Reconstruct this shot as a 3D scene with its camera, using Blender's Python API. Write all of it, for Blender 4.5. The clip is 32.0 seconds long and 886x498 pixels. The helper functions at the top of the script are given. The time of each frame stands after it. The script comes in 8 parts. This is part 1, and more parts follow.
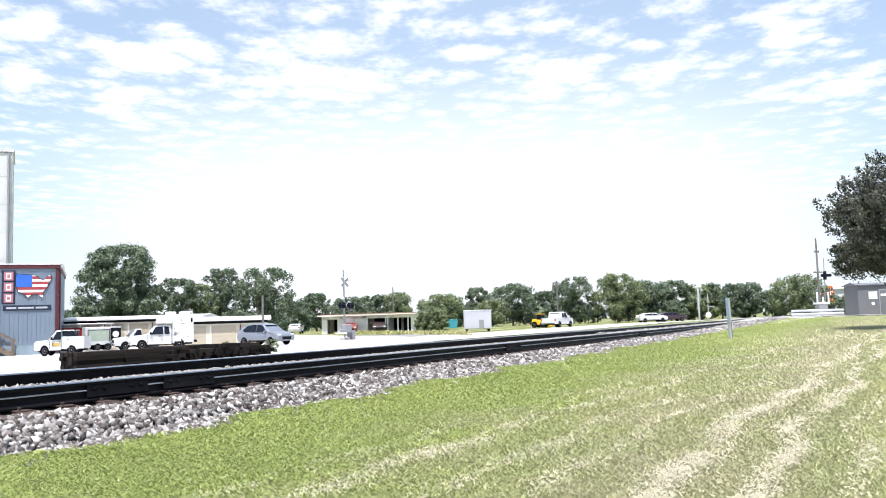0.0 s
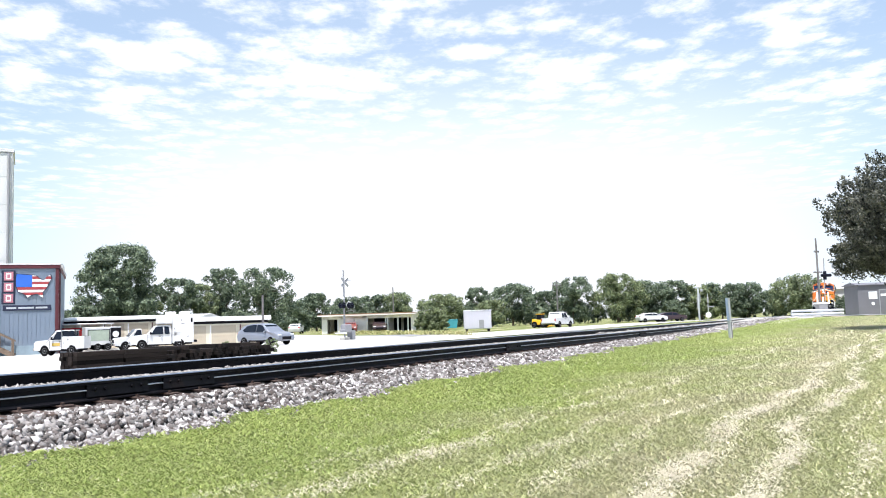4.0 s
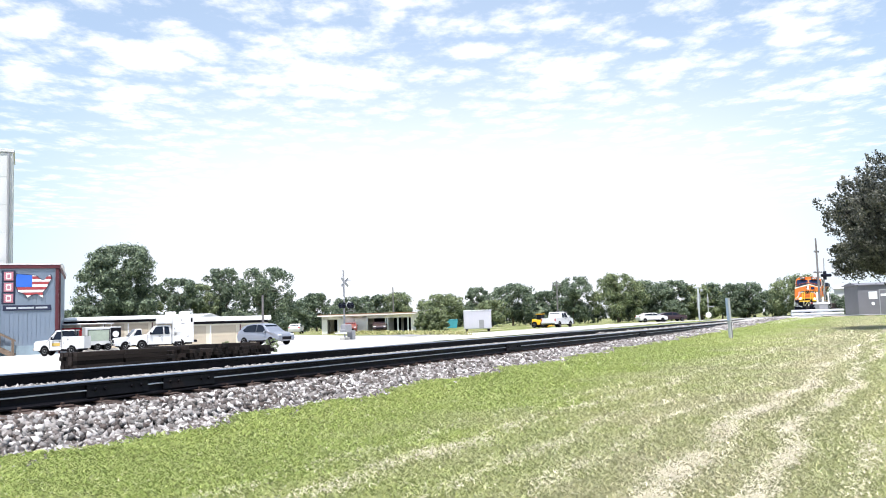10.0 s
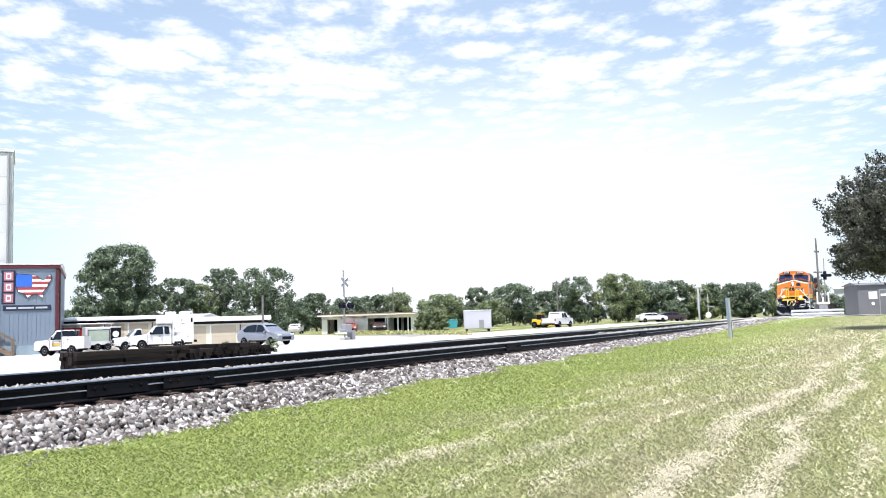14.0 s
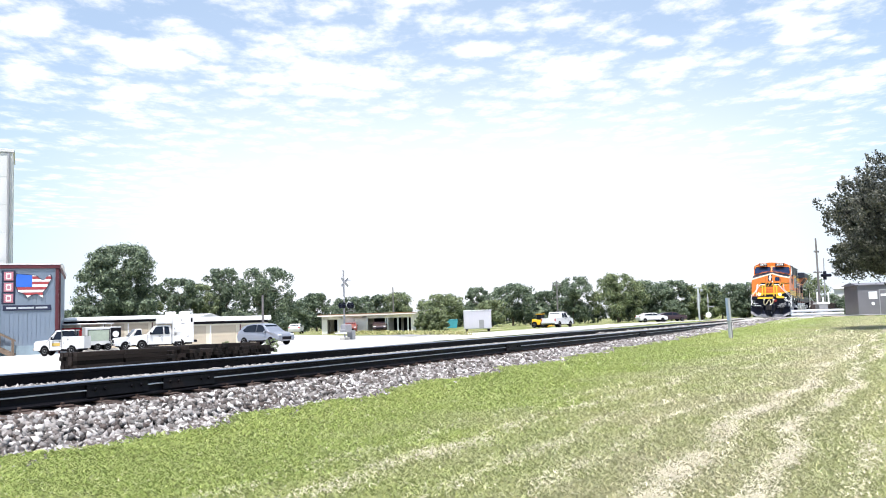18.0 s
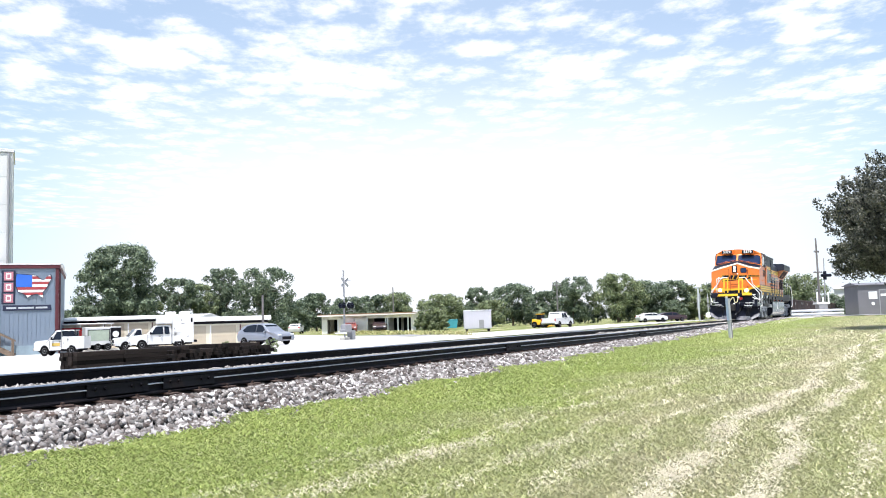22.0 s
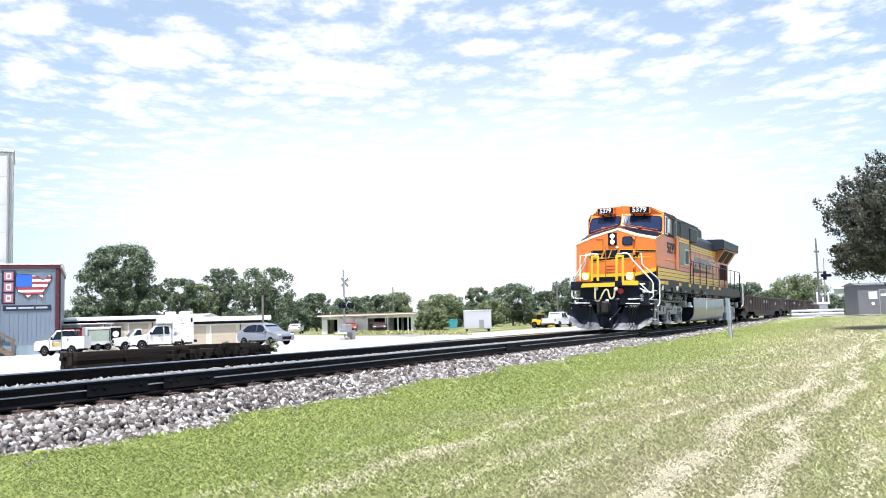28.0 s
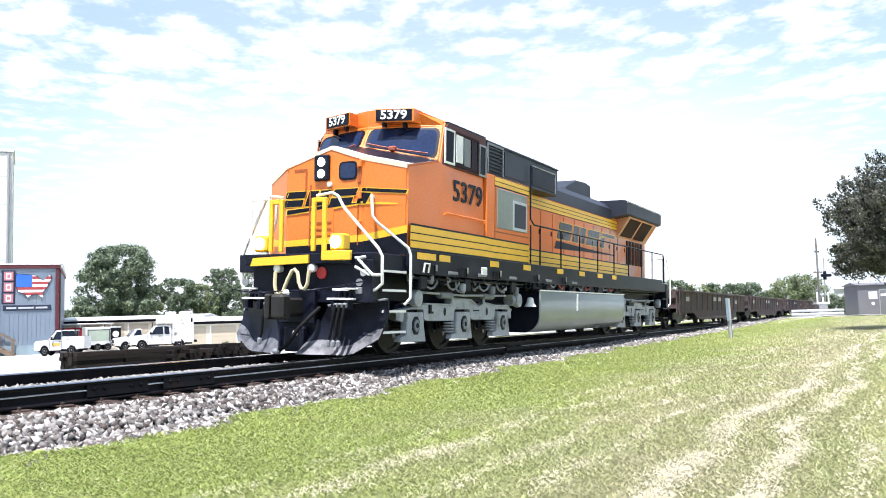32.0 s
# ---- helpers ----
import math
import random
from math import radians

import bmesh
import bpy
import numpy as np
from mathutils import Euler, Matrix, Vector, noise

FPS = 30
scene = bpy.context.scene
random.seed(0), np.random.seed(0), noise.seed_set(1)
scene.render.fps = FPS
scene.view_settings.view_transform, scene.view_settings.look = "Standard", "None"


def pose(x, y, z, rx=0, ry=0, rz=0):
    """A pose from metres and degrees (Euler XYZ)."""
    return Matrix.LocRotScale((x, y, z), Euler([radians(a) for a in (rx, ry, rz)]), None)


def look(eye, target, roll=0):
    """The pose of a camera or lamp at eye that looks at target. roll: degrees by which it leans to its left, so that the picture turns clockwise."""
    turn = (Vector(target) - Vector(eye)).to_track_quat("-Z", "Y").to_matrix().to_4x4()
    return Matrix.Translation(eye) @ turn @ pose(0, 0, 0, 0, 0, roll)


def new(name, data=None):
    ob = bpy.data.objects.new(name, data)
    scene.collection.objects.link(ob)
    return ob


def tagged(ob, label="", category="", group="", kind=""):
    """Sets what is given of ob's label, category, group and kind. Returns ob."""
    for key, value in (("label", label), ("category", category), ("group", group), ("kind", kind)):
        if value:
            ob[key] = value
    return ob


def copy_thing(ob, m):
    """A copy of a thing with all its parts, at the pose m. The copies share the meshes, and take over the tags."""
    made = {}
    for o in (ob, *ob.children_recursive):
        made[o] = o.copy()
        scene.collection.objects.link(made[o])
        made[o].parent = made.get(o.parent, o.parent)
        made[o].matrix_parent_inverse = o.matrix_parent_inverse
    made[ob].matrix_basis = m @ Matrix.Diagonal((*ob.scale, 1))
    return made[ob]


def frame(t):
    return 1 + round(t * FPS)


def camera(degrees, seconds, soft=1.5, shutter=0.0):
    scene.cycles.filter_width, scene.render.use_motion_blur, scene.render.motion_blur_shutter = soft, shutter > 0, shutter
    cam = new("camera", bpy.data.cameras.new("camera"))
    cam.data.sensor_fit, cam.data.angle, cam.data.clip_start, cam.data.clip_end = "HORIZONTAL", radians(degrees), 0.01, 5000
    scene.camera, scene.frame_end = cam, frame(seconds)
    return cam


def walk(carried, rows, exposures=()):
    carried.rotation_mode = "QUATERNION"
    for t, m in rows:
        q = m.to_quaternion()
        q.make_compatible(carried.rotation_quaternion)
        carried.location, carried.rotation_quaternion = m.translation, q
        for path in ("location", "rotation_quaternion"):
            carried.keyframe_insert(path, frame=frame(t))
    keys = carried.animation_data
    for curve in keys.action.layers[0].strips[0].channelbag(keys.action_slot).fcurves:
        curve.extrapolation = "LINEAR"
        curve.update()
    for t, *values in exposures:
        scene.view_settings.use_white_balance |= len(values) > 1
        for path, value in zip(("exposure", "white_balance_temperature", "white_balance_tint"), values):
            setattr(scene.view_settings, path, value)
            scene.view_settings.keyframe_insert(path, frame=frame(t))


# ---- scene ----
# ---- camera and its path ----
EYE = Vector((0.0, 0.0, 0.51))
LOOK = Vector((0.8813, 0.4647, 0.0862))
cam = camera(55.11, 32.0, soft=0.95)
STAND = look(EYE, EYE + LOOK * 100, -1.765)
walk(cam, [(0.0, STAND), (32.0, STAND)], [(t, stops, 6150, 12) for t, stops in ((0.0, 1.0), (30.6, 1.0), (31.2, 1.05), (31.6, 1.13), (32.0, 1.24))])

# ---- world and sun ----
SUN_ELEV, SUN_AZ = radians(70), radians(-103)     # azimuth from +y towards +x
GLARE_AZ = radians(63)                          # centre of the glare painted into the sky, set apart from the sun
TO_SUN = Vector((math.sin(SUN_AZ) * math.cos(SUN_ELEV), math.cos(SUN_AZ) * math.cos(SUN_ELEV), math.sin(SUN_ELEV)))
world = bpy.data.worlds.new("sky")
scene.world = world
world.use_nodes = True
wn, wl = world.node_tree.nodes, world.node_tree.links
wn.clear()
sky = wn.new("ShaderNodeTexSky")
sky.sky_type, sky.sun_disc = "NISHITA", False
sky.sun_elevation, sky.sun_rotation = SUN_ELEV, SUN_AZ
sky.air_density, sky.dust_density, sky.ozone_density = 1.0, 0.6, 1.0
bg = wn.new("ShaderNodeBackground")
bg.inputs["Strength"].default_value = 0.092
haze = wn.new("ShaderNodeBackground")          # thin high cloud, thickest towards the horizon
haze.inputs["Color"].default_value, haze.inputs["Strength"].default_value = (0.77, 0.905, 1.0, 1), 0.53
tco, sep = wn.new("ShaderNodeTexCoord"), wn.new("ShaderNodeSeparateXYZ")
wl.new(tco.outputs["Generated"], sep.inputs[0])
low = wn.new("ShaderNodeMapRange")
low.inputs["From Min"].default_value, low.inputs["From Max"].default_value = 0.0, 0.32
low.inputs["To Min"].default_value, low.inputs["To Max"].default_value = 0.90, 0.42
wl.new(sep.outputs["Z"], low.inputs["Value"])
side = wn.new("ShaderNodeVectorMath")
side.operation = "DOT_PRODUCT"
side.inputs[1].default_value = (math.sin(GLARE_AZ), math.cos(GLARE_AZ), 0.0)
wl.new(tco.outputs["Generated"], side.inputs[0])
# white glare painted into the sky round a hand-set azimuth
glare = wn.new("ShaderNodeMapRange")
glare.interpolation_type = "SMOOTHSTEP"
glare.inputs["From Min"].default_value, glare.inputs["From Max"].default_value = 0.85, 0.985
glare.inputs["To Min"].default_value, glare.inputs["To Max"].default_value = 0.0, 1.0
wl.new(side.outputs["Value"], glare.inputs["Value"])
fade = wn.new("ShaderNodeMapRange")               # the painted glare weakens with height
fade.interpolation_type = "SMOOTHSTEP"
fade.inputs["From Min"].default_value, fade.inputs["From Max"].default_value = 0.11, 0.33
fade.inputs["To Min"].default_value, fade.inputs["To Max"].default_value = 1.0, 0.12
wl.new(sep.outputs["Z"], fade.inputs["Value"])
sky_glare = wn.new("ShaderNodeMath")
sky_glare.operation = "MULTIPLY"
wl.new(glare.outputs["Result"], sky_glare.inputs[0])
wl.new(fade.outputs["Result"], sky_glare.inputs[1])
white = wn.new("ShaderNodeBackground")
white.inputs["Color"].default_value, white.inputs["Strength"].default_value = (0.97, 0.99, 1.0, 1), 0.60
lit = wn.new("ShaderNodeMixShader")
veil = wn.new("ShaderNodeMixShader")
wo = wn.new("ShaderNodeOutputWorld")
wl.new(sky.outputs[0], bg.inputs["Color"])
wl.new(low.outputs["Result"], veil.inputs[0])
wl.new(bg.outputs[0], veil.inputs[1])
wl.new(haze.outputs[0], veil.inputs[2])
wl.new(sky_glare.outputs[0], lit.inputs[0])
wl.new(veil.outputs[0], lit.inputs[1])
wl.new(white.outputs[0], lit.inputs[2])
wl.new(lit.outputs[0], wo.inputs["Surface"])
sun = new("sun", bpy.data.lights.new("sun", "SUN"))
sun.data.energy, sun.data.angle, sun.data.color = 4.4, radians(0.6), (1.0, 0.955, 0.89)
sun.matrix_world = look(TO_SUN * 200, (0, 0, 0))

# ---- materials ----
MATS = {}


def surface(name, color, rough=0.6, metal=0.0, var=0.15, scale=3.0, fine=40.0, bump=0.1, second=None, mix=0.5, spec=0.5, coat=0.0, coords="Object"):
    """A painted, stony or woody surface with variation at two scales. second: a colour that breaks through in patches."""
    if name in MATS:
        return MATS[name]
    m = bpy.data.materials.new(name)
    m.use_nodes = True
    n, l = m.node_tree.nodes, m.node_tree.links
    b = n["Principled BSDF"]
    b.inputs["Roughness"].default_value, b.inputs["Metallic"].default_value = rough, metal
    b.inputs["Specular IOR Level"].default_value = spec
    b.inputs["Coat Weight"].default_value, b.inputs["Coat Roughness"].default_value = coat, 0.14
    tc = n.new("ShaderNodeTexCoord")
    info = n.new("ShaderNodeObjectInfo")
    big, small = n.new("ShaderNodeTexNoise"), n.new("ShaderNodeTexNoise")
    big.inputs["Scale"].default_value, small.inputs["Scale"].default_value = scale, fine
    big.inputs["Detail"].default_value = 5
    small.inputs["Detail"].default_value = 3
    add = n.new("ShaderNodeVectorMath")
    l.new(tc.outputs[coords], add.inputs[0])
    l.new(info.outputs["Random"], add.inputs[1])
    l.new(add.outputs[0], big.inputs["Vector"])
    l.new(tc.outputs[coords], small.inputs["Vector"])
    base = n.new("ShaderNodeRGB")
    base.outputs[0].default_value = (*color, 1)
    col = base.outputs[0]
    if second:
        ramp = n.new("ShaderNodeValToRGB")
        ramp.color_ramp.elements[0].position, ramp.color_ramp.elements[1].position = mix - 0.08, mix + 0.08
        l.new(big.outputs["Fac"], ramp.inputs["Fac"])
        mx = n.new("ShaderNodeMix")
        mx.data_type = "RGBA"
        l.new(ramp.outputs["Color"], mx.inputs["Factor"])
        l.new(col, mx.inputs["A"])
        mx.inputs["B"].default_value = (*second, 1)
        col = mx.outputs["Result"]
    s = n.new("ShaderNodeMath")
    s.operation = "ADD"
    l.new(big.outputs["Fac"], s.inputs[0])
    l.new(small.outputs["Fac"], s.inputs[1])
    r = n.new("ShaderNodeMapRange")
    r.inputs["From Min"].default_value, r.inputs["From Max"].default_value = 0.6, 1.4
    r.inputs["To Min"].default_value, r.inputs["To Max"].default_value = 1 - var, 1 + var
    l.new(s.outputs[0], r.inputs["Value"])
    hsv = n.new("ShaderNodeHueSaturation")
    l.new(col, hsv.inputs["Color"])
    l.new(r.outputs["Result"], hsv.inputs["Value"])
    l.new(hsv.outputs["Color"], b.inputs["Base Color"])
    if bump:
        bp = n.new("ShaderNodeBump")
        bp.inputs["Strength"].default_value, bp.inputs["Distance"].default_value = bump, 0.02
        l.new(small.outputs["Fac"], bp.inputs["Height"])
        l.new(bp.outputs["Normal"], b.inputs["Normal"])
    MATS[name] = m
    return m


def piece_surface(name, color, spread=0.5, rough=0.8, warm=None, island=False, spec=0.3):
    """For many alike pieces: each takes its own tone, by object or by island. warm: a second tone that some take."""
    if name in MATS:
        return MATS[name]
    m = surface(name, color, rough, 0, 0.2, 6, 60, 0.25, spec=spec)
    n, l = m.node_tree.nodes, m.node_tree.links
    b = n["Principled BSDF"]
    old = b.inputs["Base Color"].links[0].from_socket
    src = n.new("ShaderNodeNewGeometry") if island else n.new("ShaderNodeObjectInfo")
    rnd = src.outputs["Random Per Island"] if island else src.outputs["Random"]
    mp = n.new("ShaderNodeMapRange")
    mp.inputs["To Min"].default_value, mp.inputs["To Max"].default_value = 1 - spread, 1 + spread
    l.new(rnd, mp.inputs["Value"])
    h = n.new("ShaderNodeHueSaturation")
    l.new(mp.outputs["Result"], h.inputs["Value"])
    l.new(old, h.inputs["Color"])
    out = h.outputs["Color"]
    if warm:
        f = n.new("ShaderNodeMath")
        f.operation = "MULTIPLY"
        f.inputs[1].default_value = 7.31
        fr = n.new("ShaderNodeMath")
        fr.operation = "FRACT"
        l.new(rnd, f.inputs[0])
        l.new(f.outputs[0], fr.inputs[0])
        mx = n.new("ShaderNodeMix")
        mx.data_type = "RGBA"
        l.new(fr.outputs[0], mx.inputs["Factor"])
        l.new(out, mx.inputs["A"])
        mx.inputs["B"].default_value = (*warm, 1)
        out = mx.outputs["Result"]
    l.new(out, b.inputs["Base Color"])
    return m


def leaf_surface(name, dark, light, spread=0.45):
    m = piece_surface(name, dark, spread, 0.6, light, True)
    b = m.node_tree.nodes["Principled BSDF"]
    n, l = m.node_tree.nodes, m.node_tree.links
    tr = n.new("ShaderNodeBsdfTranslucent")
    mixs = n.new("ShaderNodeMixShader")
    mixs.inputs[0].default_value = 0.2
    l.new(b.inputs["Base Color"].links[0].from_socket, tr.inputs["Color"])
    l.new(b.outputs[0], mixs.inputs[1])
    l.new(tr.outputs[0], mixs.inputs[2])
    l.new(mixs.outputs[0], n["Material Output"].inputs["Surface"])
    return m


def glow(name, color, strength):
    m = bpy.data.materials.new(name)
    m.use_nodes = True
    b = m.node_tree.nodes["Principled BSDF"]
    b.inputs["Base Color"].default_value = (0.9, 0.9, 0.85, 1)
    b.inputs["Emission Color"].default_value = (*color, 1)
    b.inputs["Emission Strength"].default_value = strength
    return m


# ---- mesh tools ----
class Geo:
    """Vertices and faces that become one mesh."""

    def __init__(self):
        self.v, self.f = [], []

    def add(self, verts, faces):
        k = len(self.v)
        self.v += [tuple(p) for p in verts]
        self.f += [tuple(i + k for i in f) for f in faces]
        return self

    def box(self, x0, y0, z0, x1, y1, z1, c=0.0):
        """A box, its edges chamfered by c."""
        x0, x1, y0, y1, z0, z1 = min(x0, x1), max(x0, x1), min(y0, y1), max(y0, y1), min(z0, z1), max(z0, z1)
        c = min(c, (x1 - x0) * 0.45, (y1 - y0) * 0.45, (z1 - z0) * 0.45)
        if c <= 0:
            vs = [(x, y, z) for x in (x0, x1) for y in (y0, y1) for z in (z0, z1)]
            return self.add(vs, [(0, 1, 3, 2), (4, 6, 7, 5), (0, 4, 5, 1), (2, 3, 7, 6), (0, 2, 6, 4), (1, 5, 7, 3)])
        bm = bmesh.new()
        vs = []
        for x, sx in ((x0, 1), (x1, -1)):
            for y, sy in ((y0, 1), (y1, -1)):
                for z, sz in ((z0, 1), (z1, -1)):
                    for d in ((0, 1, 1), (1, 0, 1), (1, 1, 0)):
                        vs.append(bm.verts.new((x + sx * c * d[0], y + sy * c * d[1], z + sz * c * d[2])))
        bmesh.ops.convex_hull(bm, input=vs)
        bmesh.ops.dissolve_limit(bm, angle_limit=0.02, verts=bm.verts, edges=bm.edges)
        self.take(bm)
        return self

    def take(self, bm):
        bm.verts.index_update()
        self.add([v.co for v in bm.verts], [[v.index for v in f.verts] for f in bm.faces])
        bm.free()
        return self

    def prism(self, outline, axis, a, b, c=0.0):
        """An outline of 2D points, drawn out along an axis from a to b. axis x: (y, z); y: (x, z); z: (x, y)."""
        def put(p, d):
            return {"x": (d, p[0], p[1]), "y": (p[0], d, p[1]), "z": (p[0], p[1], d)}[axis]
        n = len(outline)
        if c <= 0:
            return self.add([put(p, d) for d in (a, b) for p in outline],
                            [tuple(range(n)), tuple(range(2 * n - 1, n - 1, -1))] + [(i, i + n, (i + 1) % n + n, (i + 1) % n) for i in range(n)])
        cx, cy = sum(p[0] for p in outline) / n, sum(p[1] for p in outline) / n
        inner = []
        for x, y in outline:
            d = math.hypot(x - cx, y - cy)
            inner.append((x - (x - cx) / d * c, y - (y - cy) / d * c))
        s = 1 if b > a else -1
        rings = [(inner, a), (outline, a + s * c), (outline, b - s * c), (inner, b)]
        vs = [put(p, d) for o, d in rings for p in o]
        fs = [tuple(range(n)), tuple(range(4 * n - 1, 3 * n - 1, -1))]
        for k in range(3):
            fs += [(k * n + i, (k + 1) * n + i, (k + 1) * n + (i + 1) % n, k * n + (i + 1) % n) for i in range(n)]
        return self.add(vs, fs)

    def tube(self, points, r, seg=8, r2=None):
        """A round bar along points."""
        pts = [Vector(p) for p in points]
        rings = []
        for i, p in enumerate(pts):
            d = (pts[min(i + 1, len(pts) - 1)] - pts[max(i - 1, 0)]).normalized()
            a = d.orthogonal().normalized() if i == 0 else (a - d * a.dot(d)).normalized()
            b = d.cross(a)
            rr = r if r2 is None else r + (r2 - r) * i / (len(pts) - 1)
            rings.append([p + (a * math.cos(t * 2 * math.pi / seg) + b * math.sin(t * 2 * math.pi / seg)) * rr for t in range(seg)])
        vs = [v for ring in rings for v in ring]
        fs = [tuple(range(seg - 1, -1, -1)), tuple(range((len(pts) - 1) * seg, len(pts) * seg))]
        for k in range(len(pts) - 1):
            fs += [(k * seg + i, k * seg + (i + 1) % seg, (k + 1) * seg + (i + 1) % seg, (k + 1) * seg + i) for i in range(seg)]
        return self.add(vs, fs)

    def turned(self, profile, centre, axis, seg=20):
        """A profile of (radius, along) turned round an axis through centre."""
        c = Vector(centre)
        d = {"x": Vector((1, 0, 0)), "y": Vector((0, 1, 0)), "z": Vector((0, 0, 1))}[axis]
        a = d.orthogonal().normalized()
        b = d.cross(a)
        vs, fs = [], []
        for r, h in profile:
            vs += [c + d * h + (a * math.cos(t * 2 * math.pi / seg) + b * math.sin(t * 2 * math.pi / seg)) * r for t in range(seg)]
        n = len(profile)
        for k in range(n - 1):
            fs += [(k * seg + i, k * seg + (i + 1) % seg, (k + 1) * seg + (i + 1) % seg, (k + 1) * seg + i) for i in range(seg)]
        fs += [tuple(range(seg - 1, -1, -1)), tuple(range((n - 1) * seg, n * seg))]
        return self.add(vs, fs)

    def panel(self, corners, thick, inward):
        """A flat panel through corners, as thick as given in the direction inward."""
        n = len(corners)
        w = Vector(inward) * thick
        vs = [Vector(p) for p in corners] + [Vector(p) + w for p in corners]
        return self.add(vs, [tuple(range(n)), tuple(range(2 * n - 1, n - 1, -1))] + [(i, i + n, (i + 1) % n + n, (i + 1) % n) for i in range(n)])

    def mesh(self, name, material, smooth=False):
        me = bpy.data.meshes.new(name)
        me.from_pydata(self.v, [], self.f)
        bm = bmesh.new()
        bm.from_mesh(me)
        bmesh.ops.recalc_face_normals(bm, faces=bm.faces)
        bm.to_mesh(me)
        bm.free()
        if material:
            me.materials.append(material)
        if smooth:
            me.shade_smooth()
            me.set_sharp_from_angle(angle=radians(38))
        return me


def part(name, geo, material, parent=None, label="", smooth=False):
    """Links a Geo as one mesh object under a thing or a part."""
    ob = new(name, geo if isinstance(geo, bpy.types.Mesh) else geo.mesh(name, material, smooth))
    if parent:
        ob.parent = parent
    if label:
        ob["label"] = label
    return ob


def thing(name, m, label, category, group="", kind=""):
    """An empty at a thing's base."""
    ob = new(name)
    ob.empty_display_size = 0.2
    ob.matrix_world = m
    return tagged(ob, label, category, group, kind)


def arrays(name, verts, faces, material, smooth=False):
    """A mesh object from numpy arrays, for stuff."""
    me = bpy.data.meshes.new(name)
    k = faces.shape[1]
    me.vertices.add(len(verts))
    me.vertices.foreach_set("co", verts.astype(np.float32).ravel())
    me.loops.add(faces.size)
    me.loops.foreach_set("vertex_index", faces.astype(np.int32).ravel())
    me.polygons.add(len(faces))
    me.polygons.foreach_set("loop_start", np.arange(0, faces.size, k, dtype=np.int32))
    me.update(calc_edges=True)
    me.materials.append(material)
    if smooth:
        me.shade_smooth()
    return new(name, me)


def smooth(a, b, x):
    t = min(1.0, max(0.0, (x - a) / (b - a)))
    return t * t * (3 - 2 * t)


# ---- the lie of the land ----
TRACK_Y, BEND, GRADE, CANT = 8.944, 6.55e-5, 0.00104, 2.75


def track_pose(x):
    """The pose of the track's centre at rail-top height."""
    return pose(x, TRACK_Y + BEND * x * x / 2, GRADE * x, CANT, 0, math.degrees(math.atan(BEND * x)))


def lie(x, y):
    """The height of the ground."""
    near = min(-0.62 + 0.0095 * x, 0.05) if x < 92 else 0.05 - 0.4 * smooth(92, 115, x)
    near = max(near, -0.75)
    far = min(max(-1.25 + 0.0065 * x, -1.12), -0.5)
    far -= 0.3 * smooth(50, 60, y) * (1 - smooth(60, 80, x))
    h = near + (far - near) * smooth(11.5, 30, y)
    if x > 66 and x < 92:
        h = max(h, 0.05 + (far - 0.05) * smooth(12, 24, y))
    return h


# ---- ground ----
def ground_sheet():
    xs = [-2600, -1200, -500, -200, -90, -40] + list(np.arange(-20, 130, 1.0)) + list(np.arange(130, 320, 8.0)) + [340, 400, 520, 700, 1000, 1500, 2200, 3000, 4200]
    ys = [-2600, -1200, -500, -200, -90, -45, -30] + list(np.arange(-20, 60, 1.0)) + list(np.arange(60, 240, 8.0)) + [260, 330, 450, 700, 1100, 1700, 2600, 4000]
    v = np.array([(x, y, lie(x, y) + 0.03 * noise.noise((x * 0.35, y * 0.35, 0)) * (1 if abs(y) < 40 else 0) - (0.05 if 6.9 < y < 11 else 0)) for x in xs for y in ys])
    ny = len(ys)
    i, j = np.meshgrid(np.arange(len(xs) - 1), np.arange(ny - 1), indexing="ij")
    a = (i * ny + j).ravel()
    f = np.stack([a, a + ny, a + ny + 1, a + 1], 1)
    return tagged(arrays("ground", v, f, grass_ground(), True), "mown summer grass with pale dry clippings", "ground", kind="structure")


